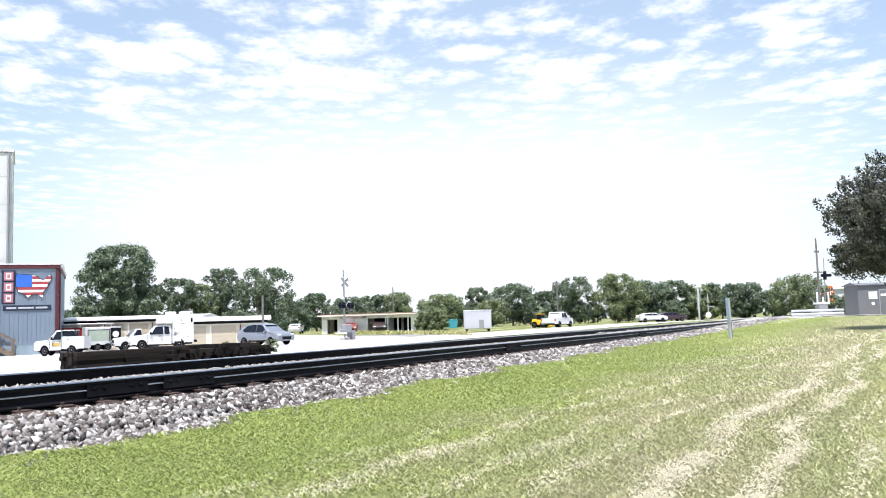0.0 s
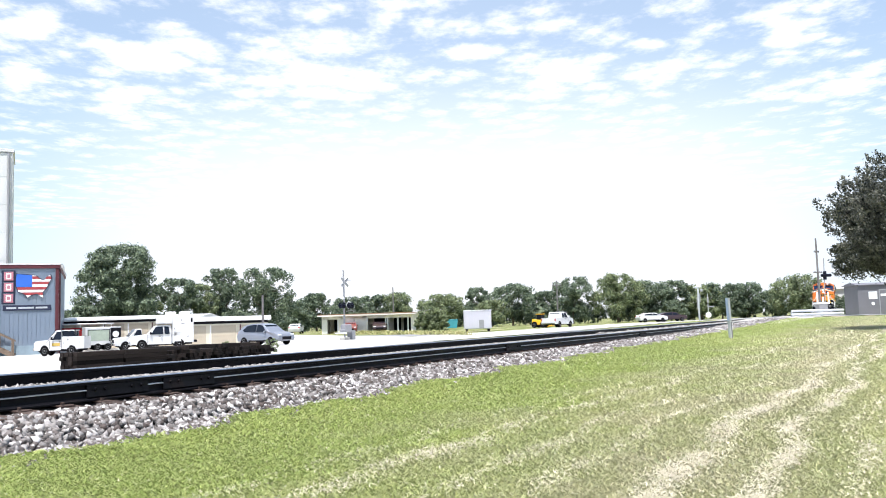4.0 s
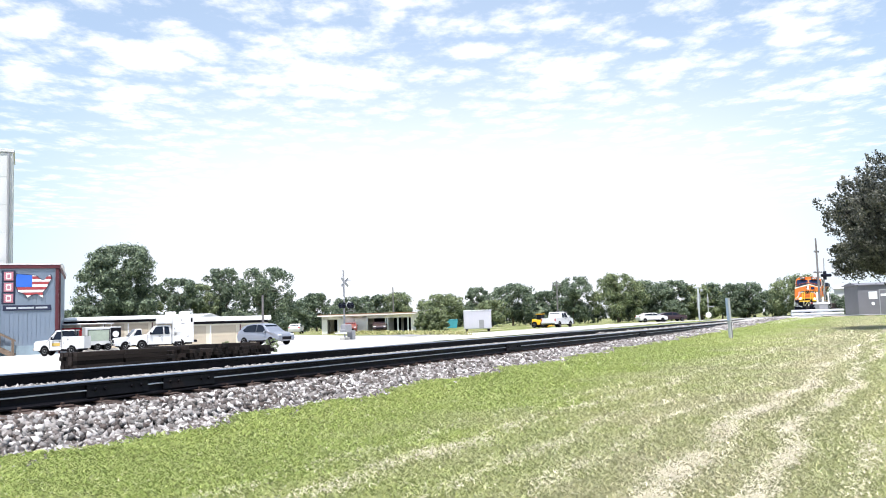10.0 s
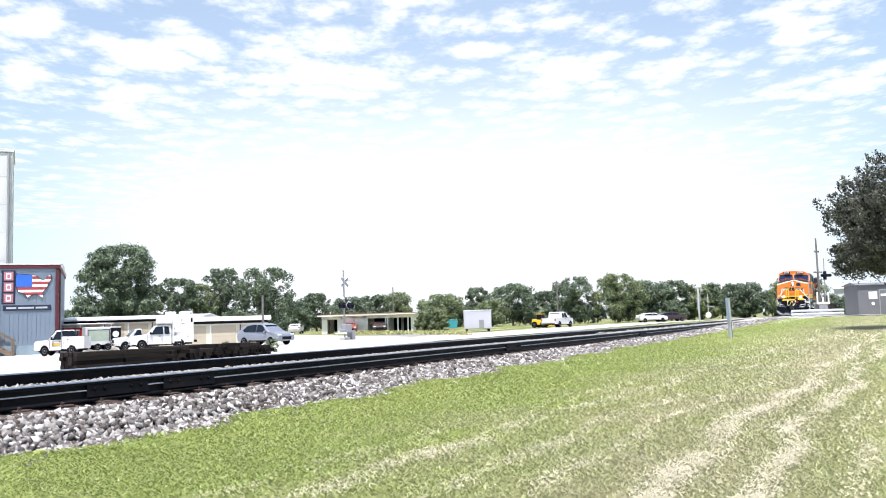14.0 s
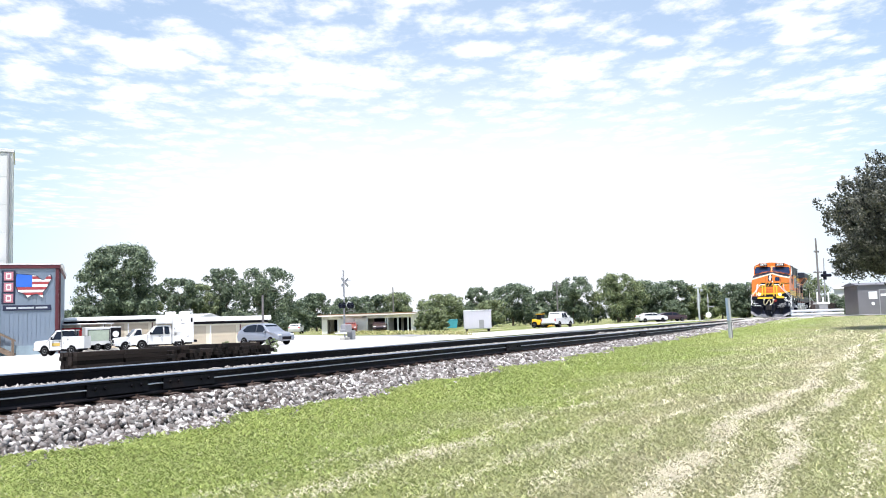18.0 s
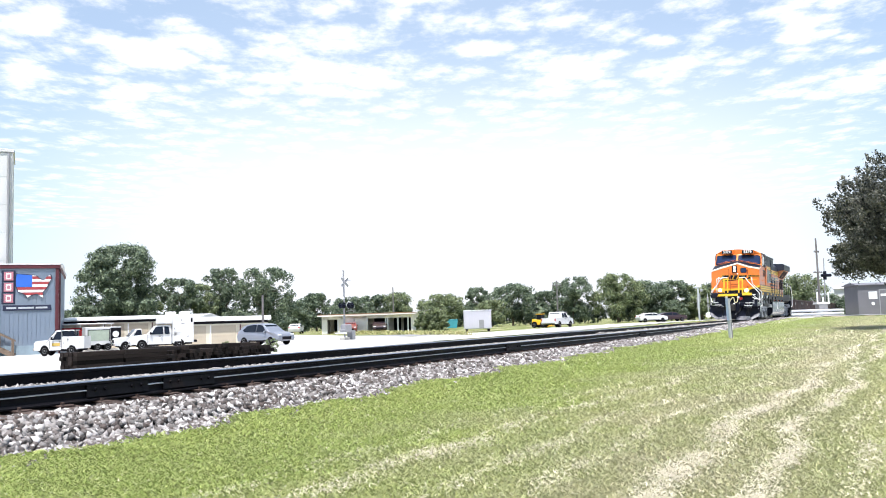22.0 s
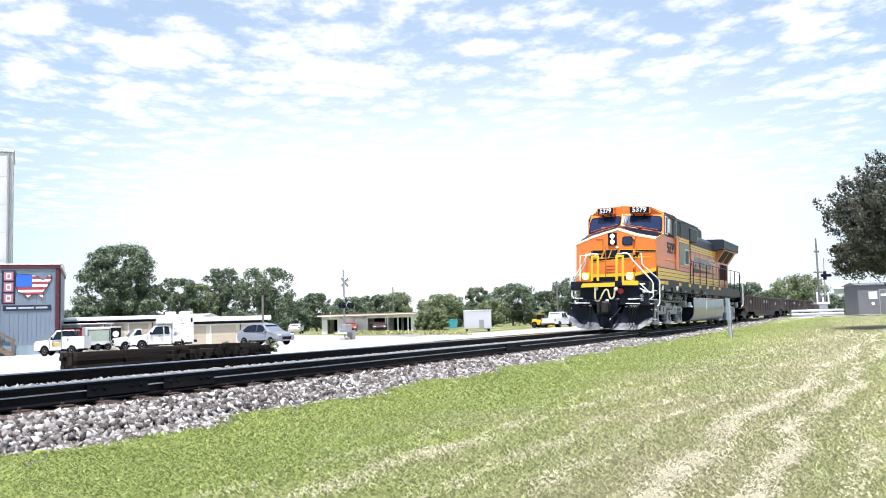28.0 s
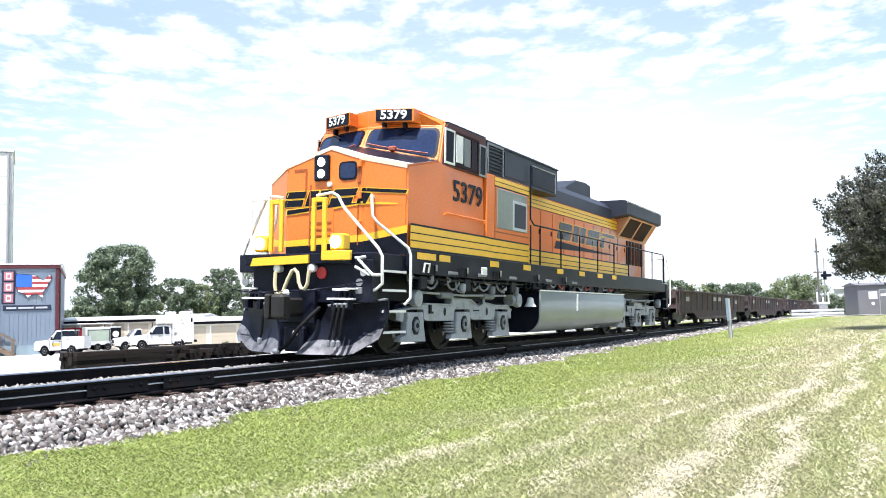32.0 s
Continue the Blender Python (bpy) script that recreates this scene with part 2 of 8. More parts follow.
def grass_ground():
    m = bpy.data.materials.new("grass_ground")
    m.use_nodes = True
    n, l = m.node_tree.nodes, m.node_tree.links
    b = n["Principled BSDF"]
    b.inputs["Roughness"].default_value = 0.95
    b.inputs["Specular IOR Level"].default_value = 0.1
    tc = n.new("ShaderNodeTexCoord")
    def tex(scale, detail, stretch=(1, 1, 1)):
        mp = n.new("ShaderNodeMapping")
        mp.inputs["Scale"].default_value = stretch
        t = n.new("ShaderNodeTexNoise")
        t.inputs["Scale"].default_value, t.inputs["Detail"].default_value = scale, detail
        l.new(tc.outputs["Object"], mp.inputs["Vector"])
        l.new(mp.outputs[0], t.inputs["Vector"])
        return t.outputs["Fac"]
    def ramp(src, stops):
        r = n.new("ShaderNodeValToRGB")
        while len(r.color_ramp.elements) < len(stops):
            r.color_ramp.elements.new(0.5)
        for e, (p, c) in zip(r.color_ramp.elements, stops):
            e.position, e.color = p, (*c, 1)
        l.new(src, r.inputs["Fac"])
        return r.outputs["Color"]
    def blend(fac, a, bb):
        mx = n.new("ShaderNodeMix")
        mx.data_type = "RGBA"
        l.new(fac, mx.inputs["Factor"])
        l.new(a, mx.inputs["A"])
        l.new(bb, mx.inputs["B"])
        return mx.outputs["Result"]
    green = ramp(tex(0.45, 6), [(0.3, (0.11, 0.145, 0.04)), (0.55, (0.18, 0.21, 0.07)), (0.75, (0.26, 0.26, 0.11))])
    fine = ramp(tex(28, 4), [(0.3, (0.35, 0.35, 0.35)), (0.6, (1.0, 1.0, 1.0)), (0.8, (1.4, 1.4, 1.3))])
    mul = n.new("ShaderNodeMix")
    mul.data_type, mul.blend_type = "RGBA", "MULTIPLY"
    mul.inputs["Factor"].default_value = 0.8
    l.new(green, mul.inputs["A"])
    l.new(fine, mul.inputs["B"])
    straw = ramp(tex(18, 4), [(0.3, (0.34, 0.29, 0.18)), (0.7, (0.5, 0.44, 0.31))])
    streak = ramp(tex(0.9, 5, (0.14, 1.0, 1.0)), [(0.5, (0, 0, 0)), (0.68, (1, 1, 1))])
    col = blend(streak, mul.outputs["Result"], straw)
    l.new(col, b.inputs["Base Color"])
    bp = n.new("ShaderNodeBump")
    bp.inputs["Strength"].default_value, bp.inputs["Distance"].default_value = 0.6, 0.04
    l.new(tex(35, 4), bp.inputs["Height"])
    l.new(bp.outputs["Normal"], b.inputs["Normal"])
    return m


def laid_sheet(name, material, outline, lift, label, category, kind="structure", step=1.5):
    """A thin sheet over the ground inside a quadrilateral (four corners in order)."""
    a, b, c, d = [Vector(p) for p in outline]
    nu = max(2, int((b - a).length / step) + 1)
    nv = max(2, int((d - a).length / step) + 1)
    v = []
    for i in range(nu + 1):
        for j in range(nv + 1):
            s, t = i / nu, j / nv
            p = a * (1 - s) * (1 - t) + b * s * (1 - t) + c * s * t + d * (1 - s) * t
            v.append((p.x, p.y, lie(p.x, p.y) + lift))
    i, j = np.meshgrid(np.arange(nu), np.arange(nv), indexing="ij")
    q = (i * (nv + 1) + j).ravel()
    ob = arrays(name, np.array(v), np.stack([q, q + nv + 1, q + nv + 2, q + 1], 1), material)
    return tagged(ob, label, category, kind=kind)


ground_sheet()
CONCRETE = surface("pale_concrete", (0.43, 0.415, 0.39), 0.85, 0, 0.12, 0.4, 8, 0.1)
ASPHALT = surface("old_asphalt", (0.22, 0.22, 0.22), 0.9, 0, 0.15, 0.5, 30, 0.2)
laid_sheet("pavement", CONCRETE, [(-5, 30), (62, 30), (100, 80), (5, 80)], 0.05, "sun-bleached concrete yard in front of the warehouse", "yard")
laid_sheet("road", CONCRETE, [(56, 30), (150, 21), (156, 30), (62, 41)], 0.065, "pale concrete road beside the railway", "road")
GRAVEL = surface("pale_gravel", (0.42, 0.39, 0.35), 0.95, 0, 0.2, 0.8, 20, 0.3)
laid_sheet("gravel_apron", GRAVEL, [(46, 6.3), (110, 2.5), (110, 12), (46, 11.5)], 0.03, "pale gravel beside the level crossing", "gravel")
laid_sheet("road_crossing", ASPHALT, [(72, -30), (81, -30), (81, 60), (72, 60)], 0.04, "worn asphalt road over the level crossing", "road")


# ---- ballast and track ----
def ballast_bed():
    """The bed under the track: a shaped mound that follows the line."""
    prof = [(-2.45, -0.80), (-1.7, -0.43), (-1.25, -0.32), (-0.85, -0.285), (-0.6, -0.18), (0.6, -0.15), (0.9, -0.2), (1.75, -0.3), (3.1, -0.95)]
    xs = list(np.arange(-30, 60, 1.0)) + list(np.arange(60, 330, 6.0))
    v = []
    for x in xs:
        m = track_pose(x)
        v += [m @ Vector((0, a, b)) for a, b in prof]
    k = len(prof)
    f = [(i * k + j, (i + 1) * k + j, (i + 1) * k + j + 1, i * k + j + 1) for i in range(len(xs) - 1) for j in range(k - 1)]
    # near-black bed colour carries the shade in the gaps between stones
    ob = arrays("ballast_bed", np.array([tuple(p) for p in v]), np.array(f), surface("stone_gap_shade", (0.030, 0.027, 0.026), 0.95, 0, 0.35, 12, 70, 0.6, second=(0.018, 0.016, 0.015)))
    tagged(ob, "near-black bed under the railway track, gap shade put into its colour", "ballast", kind="structure")


def rail_mesh():
    half = [(0.075, -0.226), (0.075, -0.210), (0.02, -0.190), (0.0085, -0.17), (0.0085, -0.05), (0.036, -0.042), (0.036, -0.013), (0.025, 0.0)]
    prof = half + [(-a, b) for a, b in reversed(half)]
    return prof


def rails(parent):
    prof = rail_mesh()
    k = len(prof)
    xs = list(np.arange(-30, 60, 3.0)) + list(np.arange(60, 330, 9.0))
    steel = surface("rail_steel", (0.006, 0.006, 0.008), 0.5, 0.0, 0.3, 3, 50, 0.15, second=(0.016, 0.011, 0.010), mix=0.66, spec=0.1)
    bright = surface("rail_head", (0.5, 0.5, 0.52), 0.25, 1.0, 0.1, 2, 30, 0.02)
    for off in (-0.755, 0.755):
        g = Geo()
        for x in xs:
            m = track_pose(x)
            g.v += [tuple(m @ Vector((0, off + a, b))) for a, b in prof]
        g.f = [(i * k + j, (i + 1) * k + j, (i + 1) * k + (j + 1) % k, i * k + (j + 1) % k) for i in range(len(xs) - 1) for j in range(k)]
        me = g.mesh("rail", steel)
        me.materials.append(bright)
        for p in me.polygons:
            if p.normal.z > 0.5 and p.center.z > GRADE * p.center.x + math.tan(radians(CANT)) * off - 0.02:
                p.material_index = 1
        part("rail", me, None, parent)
        # narrow pale ridge added along the web of the near rail only
        if off < 0:
            g = Geo()
            ridge = [(-0.0085, -0.098), (-0.034, -0.102), (-0.034, -0.110), (-0.0085, -0.114)]
            for x in xs:
                m = track_pose(x)
                g.v += [tuple(m @ Vector((0, off + a, b))) for a, b in ridge]
            g.f = [(i * 4 + j, (i + 1) * 4 + j, (i + 1) * 4 + j + 1, i * 4 + j + 1) for i in range(len(xs) - 1) for j in range(3)]
            part("web_ridge", g, surface("pale_ridge", (0.68, 0.69, 0.72), 0.6, 0.2, 0.4, 2, 20, 0.1, second=(0.3, 0.29, 0.29), mix=0.58), parent, "pale ridge added along the rail web")


ballast_bed()
track = thing("railway_track", pose(0, 0, 0), "single railway track of dark rails on wooden sleepers", "track", kind="structure")
rails(track)


# ---- the train ----
ORANGE = surface("locomotive_orange", (0.82, 0.205, 0.032), 0.42, 0, 0.14, 1.2, 25, 0.02, second=(0.76, 0.20, 0.045), mix=0.6, spec=0.3, coat=0.34)
FADED = surface("faded_orange", (0.64, 0.30, 0.19), 0.7, 0, 0.22, 1.4, 20, 0.05, second=(0.66, 0.19, 0.05), mix=0.55, spec=0.3, coat=0.4)
MAROON_DARK = surface("dark_grille_red", (0.035, 0.012, 0.012), 0.7, 0, 0.3, 2, 30, 0.05, spec=0.2)
YELLOW = surface("safety_yellow", (0.86, 0.50, 0.022), 0.4, 0, 0.1, 2, 30, 0.02, coat=0.15)
BLACK = surface("locomotive_black", (0.008, 0.0095, 0.019), 0.40, 0, 0.5, 1.5, 30, 0.05, second=(0.014, 0.016, 0.026), mix=0.60, spec=0.14)
SOOT = surface("sooty_roof", (0.017, 0.021, 0.038), 0.5, 0, 0.3, 1.2, 25, 0.05)
TRUCK_GREY = surface("truck_grey", (0.37, 0.39, 0.43), 0.55, 0, 0.32, 2.5, 40, 0.2, second=(0.17, 0.172, 0.18), mix=0.58)
FILTER_GREY = surface("filter_grey", (0.25, 0.28, 0.265), 0.55, 0, 0.15, 1.2, 25, 0.05, second=(0.20, 0.22, 0.21), mix=0.58)
TANK_GREY = surface("tank_grey", (0.235, 0.265, 0.275), 0.22, 0, 0.12, 0.8, 25, 0.05, second=(0.24, 0.26, 0.265), mix=0.62, spec=0.6)
WHITE = surface("white_paint", (0.80, 0.80, 0.80), 0.45, 0, 0.06, 2, 30, 0.03)
STEEL = surface("worn_steel", (0.32, 0.31, 0.30), 0.4, 0.8, 0.25, 5, 60, 0.08)
WHEEL_STEEL = surface("wheel_steel", (0.02, 0.018, 0.017), 0.6, 0.2, 0.3, 6, 60, 0.1)
RUBBER = surface("black_rubber", (0.009, 0.009, 0.010), 0.7, 0, 0.3, 6, 50, 0.1, spec=0.12)
CAB_GLASS = surface("cab_glass", (0.016, 0.028, 0.075), 0.08, 0, 0.3, 1.5, 20, 0.0, spec=0.35)
SIDE_GLASS = surface("side_glass", (0.008, 0.010, 0.018), 0.12, 0, 0.3, 1.5, 20, 0.0, spec=0.05)
RED = surface("red_paint", (0.5, 0.03, 0.03), 0.45, 0, 0.12, 3, 30, 0.03)
LAMP_ON = glow("lit_headlight", (1.0, 0.86, 0.55), 3.6)
LAMP_WHITE = glow("lit_white_headlight", (1.0, 0.97, 0.9), 2.2)


GALV_PIPE = surface("grey_pipe", (0.22, 0.23, 0.25), 0.6, 0.2)


def flat_text(text, size, m, material, name, parent, label, thick=0.006, bold=0.026):
    cu = bpy.data.curves.new("lettering", "FONT")
    cu.body, cu.size, cu.extrude = text, size, thick
    cu.align_x, cu.align_y = "CENTER", "CENTER"
    cu.offset = size * bold
    cu.resolution_u = 3
    tmp = bpy.data.objects.new("lettering", cu)
    scene.collection.objects.link(tmp)
    dg = bpy.context.evaluated_depsgraph_get()
    me = bpy.data.meshes.new_from_object(tmp.evaluated_get(dg))
    bpy.data.objects.remove(tmp)
    me.materials.clear()
    me.materials.append(material)
    ob = part(name, me, None, parent, label)
    ob.matrix_local = m
    return ob


ROUNDED = [(math.copysign(abs(math.cos(t)) ** 0.45, math.cos(t)), math.copysign(abs(math.sin(t)) ** 0.45, math.sin(t))) for t in np.linspace(0, 2 * math.pi, 25)[:-1] + 0.01]
SIDE = Matrix(((1, 0, 0, 0), (0, 0, -1, 0), (0, 1, 0, 0), (0, 0, 0, 1)))        # writing on a face that looks to -y
FRONT = Matrix(((0, 0, -1, 0), (-1, 0, 0, 0), (0, 1, 0, 0), (0, 0, 0, 1)))      # writing on a face that looks to -x


def strip_of(pts, e, put, cuts=14):
    """A flat shape between a lower and an upper line, laid on a surface. pts: the lower line, then the upper one backwards."""
    k = len(pts) // 2
    lo, hi = pts[:k], pts[k:][::-1]
    g = Geo()
    rows = []
    for i in range(k - 1):
        for c in range(cuts + (i == k - 2)):
            t = c / cuts
            rows.append([(p[i][0] + (p[i + 1][0] - p[i][0]) * t, p[i][1] + (p[i + 1][1] - p[i][1]) * t) for p in (lo, hi)])
    for r0, r1 in zip(rows, rows[1:]):
        g.add([put(*r0[0], e), put(*r1[0], e), put(*r1[1], e), put(*r0[1], e)], [(0, 1, 2, 3)])
    return g


def emblem(parent, a0, b0, wide, high, lean, put, fill=None):
    """A maker's mark as plain slanted strokes, black with a yellow edge. Along: 0 to 1 of its width; up: 0 to 1 of its height."""
    strokes = [(0.00, 0.22, 0.0, 0.44), (0.01, 0.22, 0.56, 1.0), (0.25, 0.35, 0.0, 1.0), (0.37, 0.47, 0.0, 1.0), (0.50, 0.72, 0.0, 0.44), (0.51, 0.74, 0.56, 1.0), (0.77, 0.85, 0.0, 0.70), (0.78, 1.06, 0.78, 1.0)]
    for nm, mat, grow, e, lab in (("emblem_outline", YELLOW, 0.04 * high + 0.006, 0.003, "yellow edge of a slanted stroke"), ("emblem_shape", fill or BLACK, 0.0, 0.007, "black slanted stroke")):
        for x0, x1, y0, y1 in strokes:
            p0, p1 = a0 + wide * x0 - grow, a0 + wide * x1 + grow
            z0, z1 = b0 + high * y0 - grow * 0.8, b0 + high * y1 + grow * 0.8
            l0, l1 = lean * y0, lean * y1
            part(nm, strip_of(((p0 + l0, z0), (p1 + l0, z0), (p1 + l1, z1), (p0 + l1, z1)), e, put, 8), mat, parent, lab)


def wheelset(parent, u, r=0.533, gauge=0.755):
    """Two wheels on an axle, in a pose of their own, so that they can roll."""
    g = Geo()
    g.tube([(0, -1.12, 0), (0, 1.12, 0)], 0.085, 12)
    ax = part("wheelset", g, WHEEL_STEEL, parent, smooth=True)
    ax.location = (u, 0, r)
    for s in (-1, 1):
        w = Geo()
        w.turned([(0.12, s * (gauge + 0.08)), (0.14, s * (gauge + 0.03)), (r * 0.82, s * (gauge + 0.015)), (r * 0.86, s * (gauge + 0.06)), (r, s * (gauge + 0.06)),
                  (r, s * (gauge - 0.04)), (r + 0.028, s * (gauge - 0.06)), (r + 0.02, s * (gauge - 0.085)), (r * 0.8, s * (gauge - 0.07)), (0.13, s * (gauge - 0.08))], (0, 0, 0), "y", 28)
        wh = part("wheel", w, WHEEL_STEEL, ax, smooth=True)
        h = Geo()
        for k in range(4):
            a = k * math.pi / 2
            h.box(math.cos(a) * r * 0.5 - 0.04, s * (gauge + 0.005), math.sin(a) * r * 0.5 - 0.04, math.cos(a) * r * 0.5 + 0.04, s * (gauge + 0.05), math.sin(a) * r * 0.5 + 0.04, 0.01)
        part("wheel_boss", h, STEEL, ax)
    return ax


def loco_truck(loco, u0, axles):
    """A three-axle truck: side frames, boxes, springs, brake cylinders."""
    sets = []
    x1, x2, x3 = axles
    for s in (-1, 1):
        a, b = x1 - 0.55, x3 + 0.62
        o = [(a, 0.78), (x1 - 0.1, 0.83), (x1 + 0.42, 0.92), (x2 - 0.46, 0.905), (x2 - 0.42, 1.035), (x2 + 0.46, 1.01), (x2 + 0.82, 0.875), (x2 + 1.18, 0.95), (x3 - 0.24, 0.90), (x3 + 0.4, 0.90), (b, 0.80), (b, 0.64)]
        for x in (x3, x2, x1):
            o += [(x + 0.60, 0.59), (x + 0.46, 0.62), (x + 0.43, 0.80), (x - 0.26, 0.80), (x - 0.30, 0.575)]
        o += [(a, 0.62)]
        fr = part("side_frame", Geo().prism(o, "y", s * 1.12, s * 1.26), TRUCK_GREY, loco, "grey cast-steel truck side frame")
        part("frame_flange", Geo().tube([(p[0], s * 1.265, p[1] - 0.02) for p in o[:11]], 0.018, 6), TRUCK_GREY, fr)
        for x in axles:
            part("axle_box", Geo().prism([(x - 0.21, 0.75), (x + 0.36, 0.75), (x + 0.40, 0.5), (x + 0.47, 0.21), (x - 0.46, 0.23), (x - 0.44, 0.31), (x - 0.25, 0.34)], "y", s * 1.16, s * 1.30, 0.018), TRUCK_GREY, fr)
            for grow, y0, y1, mat, nm in ((1.0, 1.30, 1.312, BLACK, "axle_cap"), (0.66, 1.312, 1.335, GALV_PIPE, "axle_cover"), (0.28, 1.335, 1.35, BLACK, "axle_bolt")):
                part(nm, Geo().prism([(x + 0.08 + 0.145 * grow * math.cos((t + 0.5) * math.pi / 4), 0.51 + 0.175 * grow * math.sin((t + 0.5) * math.pi / 4)) for t in range(8)], "y", s * y0, s * y1), mat, fr)
        for x in (x2, x3):
            sp = Geo()
            for k in range(4):
                sp.turned([(0.07, 0), (0.115, 0.012), (0.115, 0.03), (0.07, 0.042)], (x - 0.40, s * 1.2, 0.345 + k * 0.056), "z", 12)
            part("spring", sp, TRUCK_GREY, fr, smooth=True)
            # flat black patch in place of a frame hole's dark inside
            part("frame_hole", Geo().prism([(x - 0.68 + 0.05 * math.cos(t * math.pi / 4), 0.755 + 0.085 * math.sin(t * math.pi / 4)) for t in range(8)], "y", s * 1.26, s * 1.266), BLACK, fr)
            part("brake_cylinder", Geo().tube([(x - 1.0, s * 1.30, 1.07), (x - 0.5, s * 1.30, 1.07)], 0.065, 12), GALV_PIPE, fr, smooth=True)
        part("frame_bracket", Geo().box(x1 + 0.62, s * 1.26, 0.72, x1 + 0.70, s * 1.29, 0.89).box(x1 + 0.70, s * 1.26, 0.72, x1 + 0.80, s * 1.275, 0.76), BLACK, fr)
        part("frame_bracket", Geo().box(x2 + 0.58, s * 1.26, 0.76, x2 + 0.84, s * 1.275, 0.79), BLACK, fr)
        part("brake_rod", Geo().tube([(x1 + 0.2, s * 1.31, 1.11), (x2, s * 1.32, 1.075), (x3 + 0.2, s * 1.31, 1.10)], 0.022, 8), TRUCK_GREY, fr, smooth=True)
        part("brake_lever", Geo().box(x2 + 0.98, s * 1.27, 0.92, x2 + 1.06, s * 1.30, 1.12, 0.01), TRUCK_GREY, fr)
        for x in (x1 + 0.06, x3 + 0.86):
            part("brake_chamber", Geo().turned([(0.06, 0.0), (0.15, 0.03), (0.165, 0.09), (0.15, 0.16), (0.08, 0.20)], (x, s * 1.2 if s > 0 else -1.4, 1.0), "y", 18), TRUCK_GREY, fr, "grey round brake chamber", smooth=True)
    part("centre_sill", Geo().box(x1 - 0.7, -0.95, 0.92, x3 + 1.0, 0.95, 1.43, 0.03), BLACK, loco)
    bol = Geo().box(axles[0] - 0.3, -1.1, 0.55, axles[-1] + 0.3, 1.1, 0.9, 0.03)
    part("truck_bolster", bol, BLACK, loco)
    for x in axles:
        part("traction_motor", Geo().prism([(x + 0.12, 0.3), (x + 0.75, 0.26), (x + 0.85, 0.45), (x + 0.8, 0.85), (x + 0.2, 0.85), (x + 0.1, 0.6)], "y", -0.55, 0.55, 0.04), BLACK, loco)
        for s in (-1, 1):
            part("brake_shoe", Geo().prism([(x - 0.58, 0.4), (x - 0.54, 0.4), (x - 0.53, 0.66), (x - 0.57, 0.68), (x - 0.64, 0.55)], "y", s * 0.70, s * 0.84), BLACK, loco)
            part("brake_hanger", Geo().box(x - 0.66, s * 1.0, 0.4, x - 0.6, s * 1.06, 0.95), BLACK, loco)
        sets.append(wheelset(loco, x))
    return sets


def cab_rings():
    front = [(1.38, -1.48, 3.33), (0.86, -0.90, 3.43), (0.86, -0.22, 3.66), (0.86, 0.74, 3.38), (1.31, 1.49, 3.17)]
    base = [(2.55, -1.48, 3.59), (2.27, -0.74, 3.74), (2.13, 0, 3.88), (2.27, 0.74, 3.74), (2.55, 1.48, 3.57)]
    top = [(2.82, -1.43, 4.30), (2.54, -0.74, 4.30), (2.40, 0, 4.30), (2.54, 0.74, 4.30), (2.82, 1.43, 4.30)]
    brow = [(2.90, -1.41, 4.41), (2.52, -0.98, 4.60), (2.40, 0, 4.66), (2.52, 0.98, 4.60), (2.90, 1.41, 4.41)]
    return front, base, top, brow


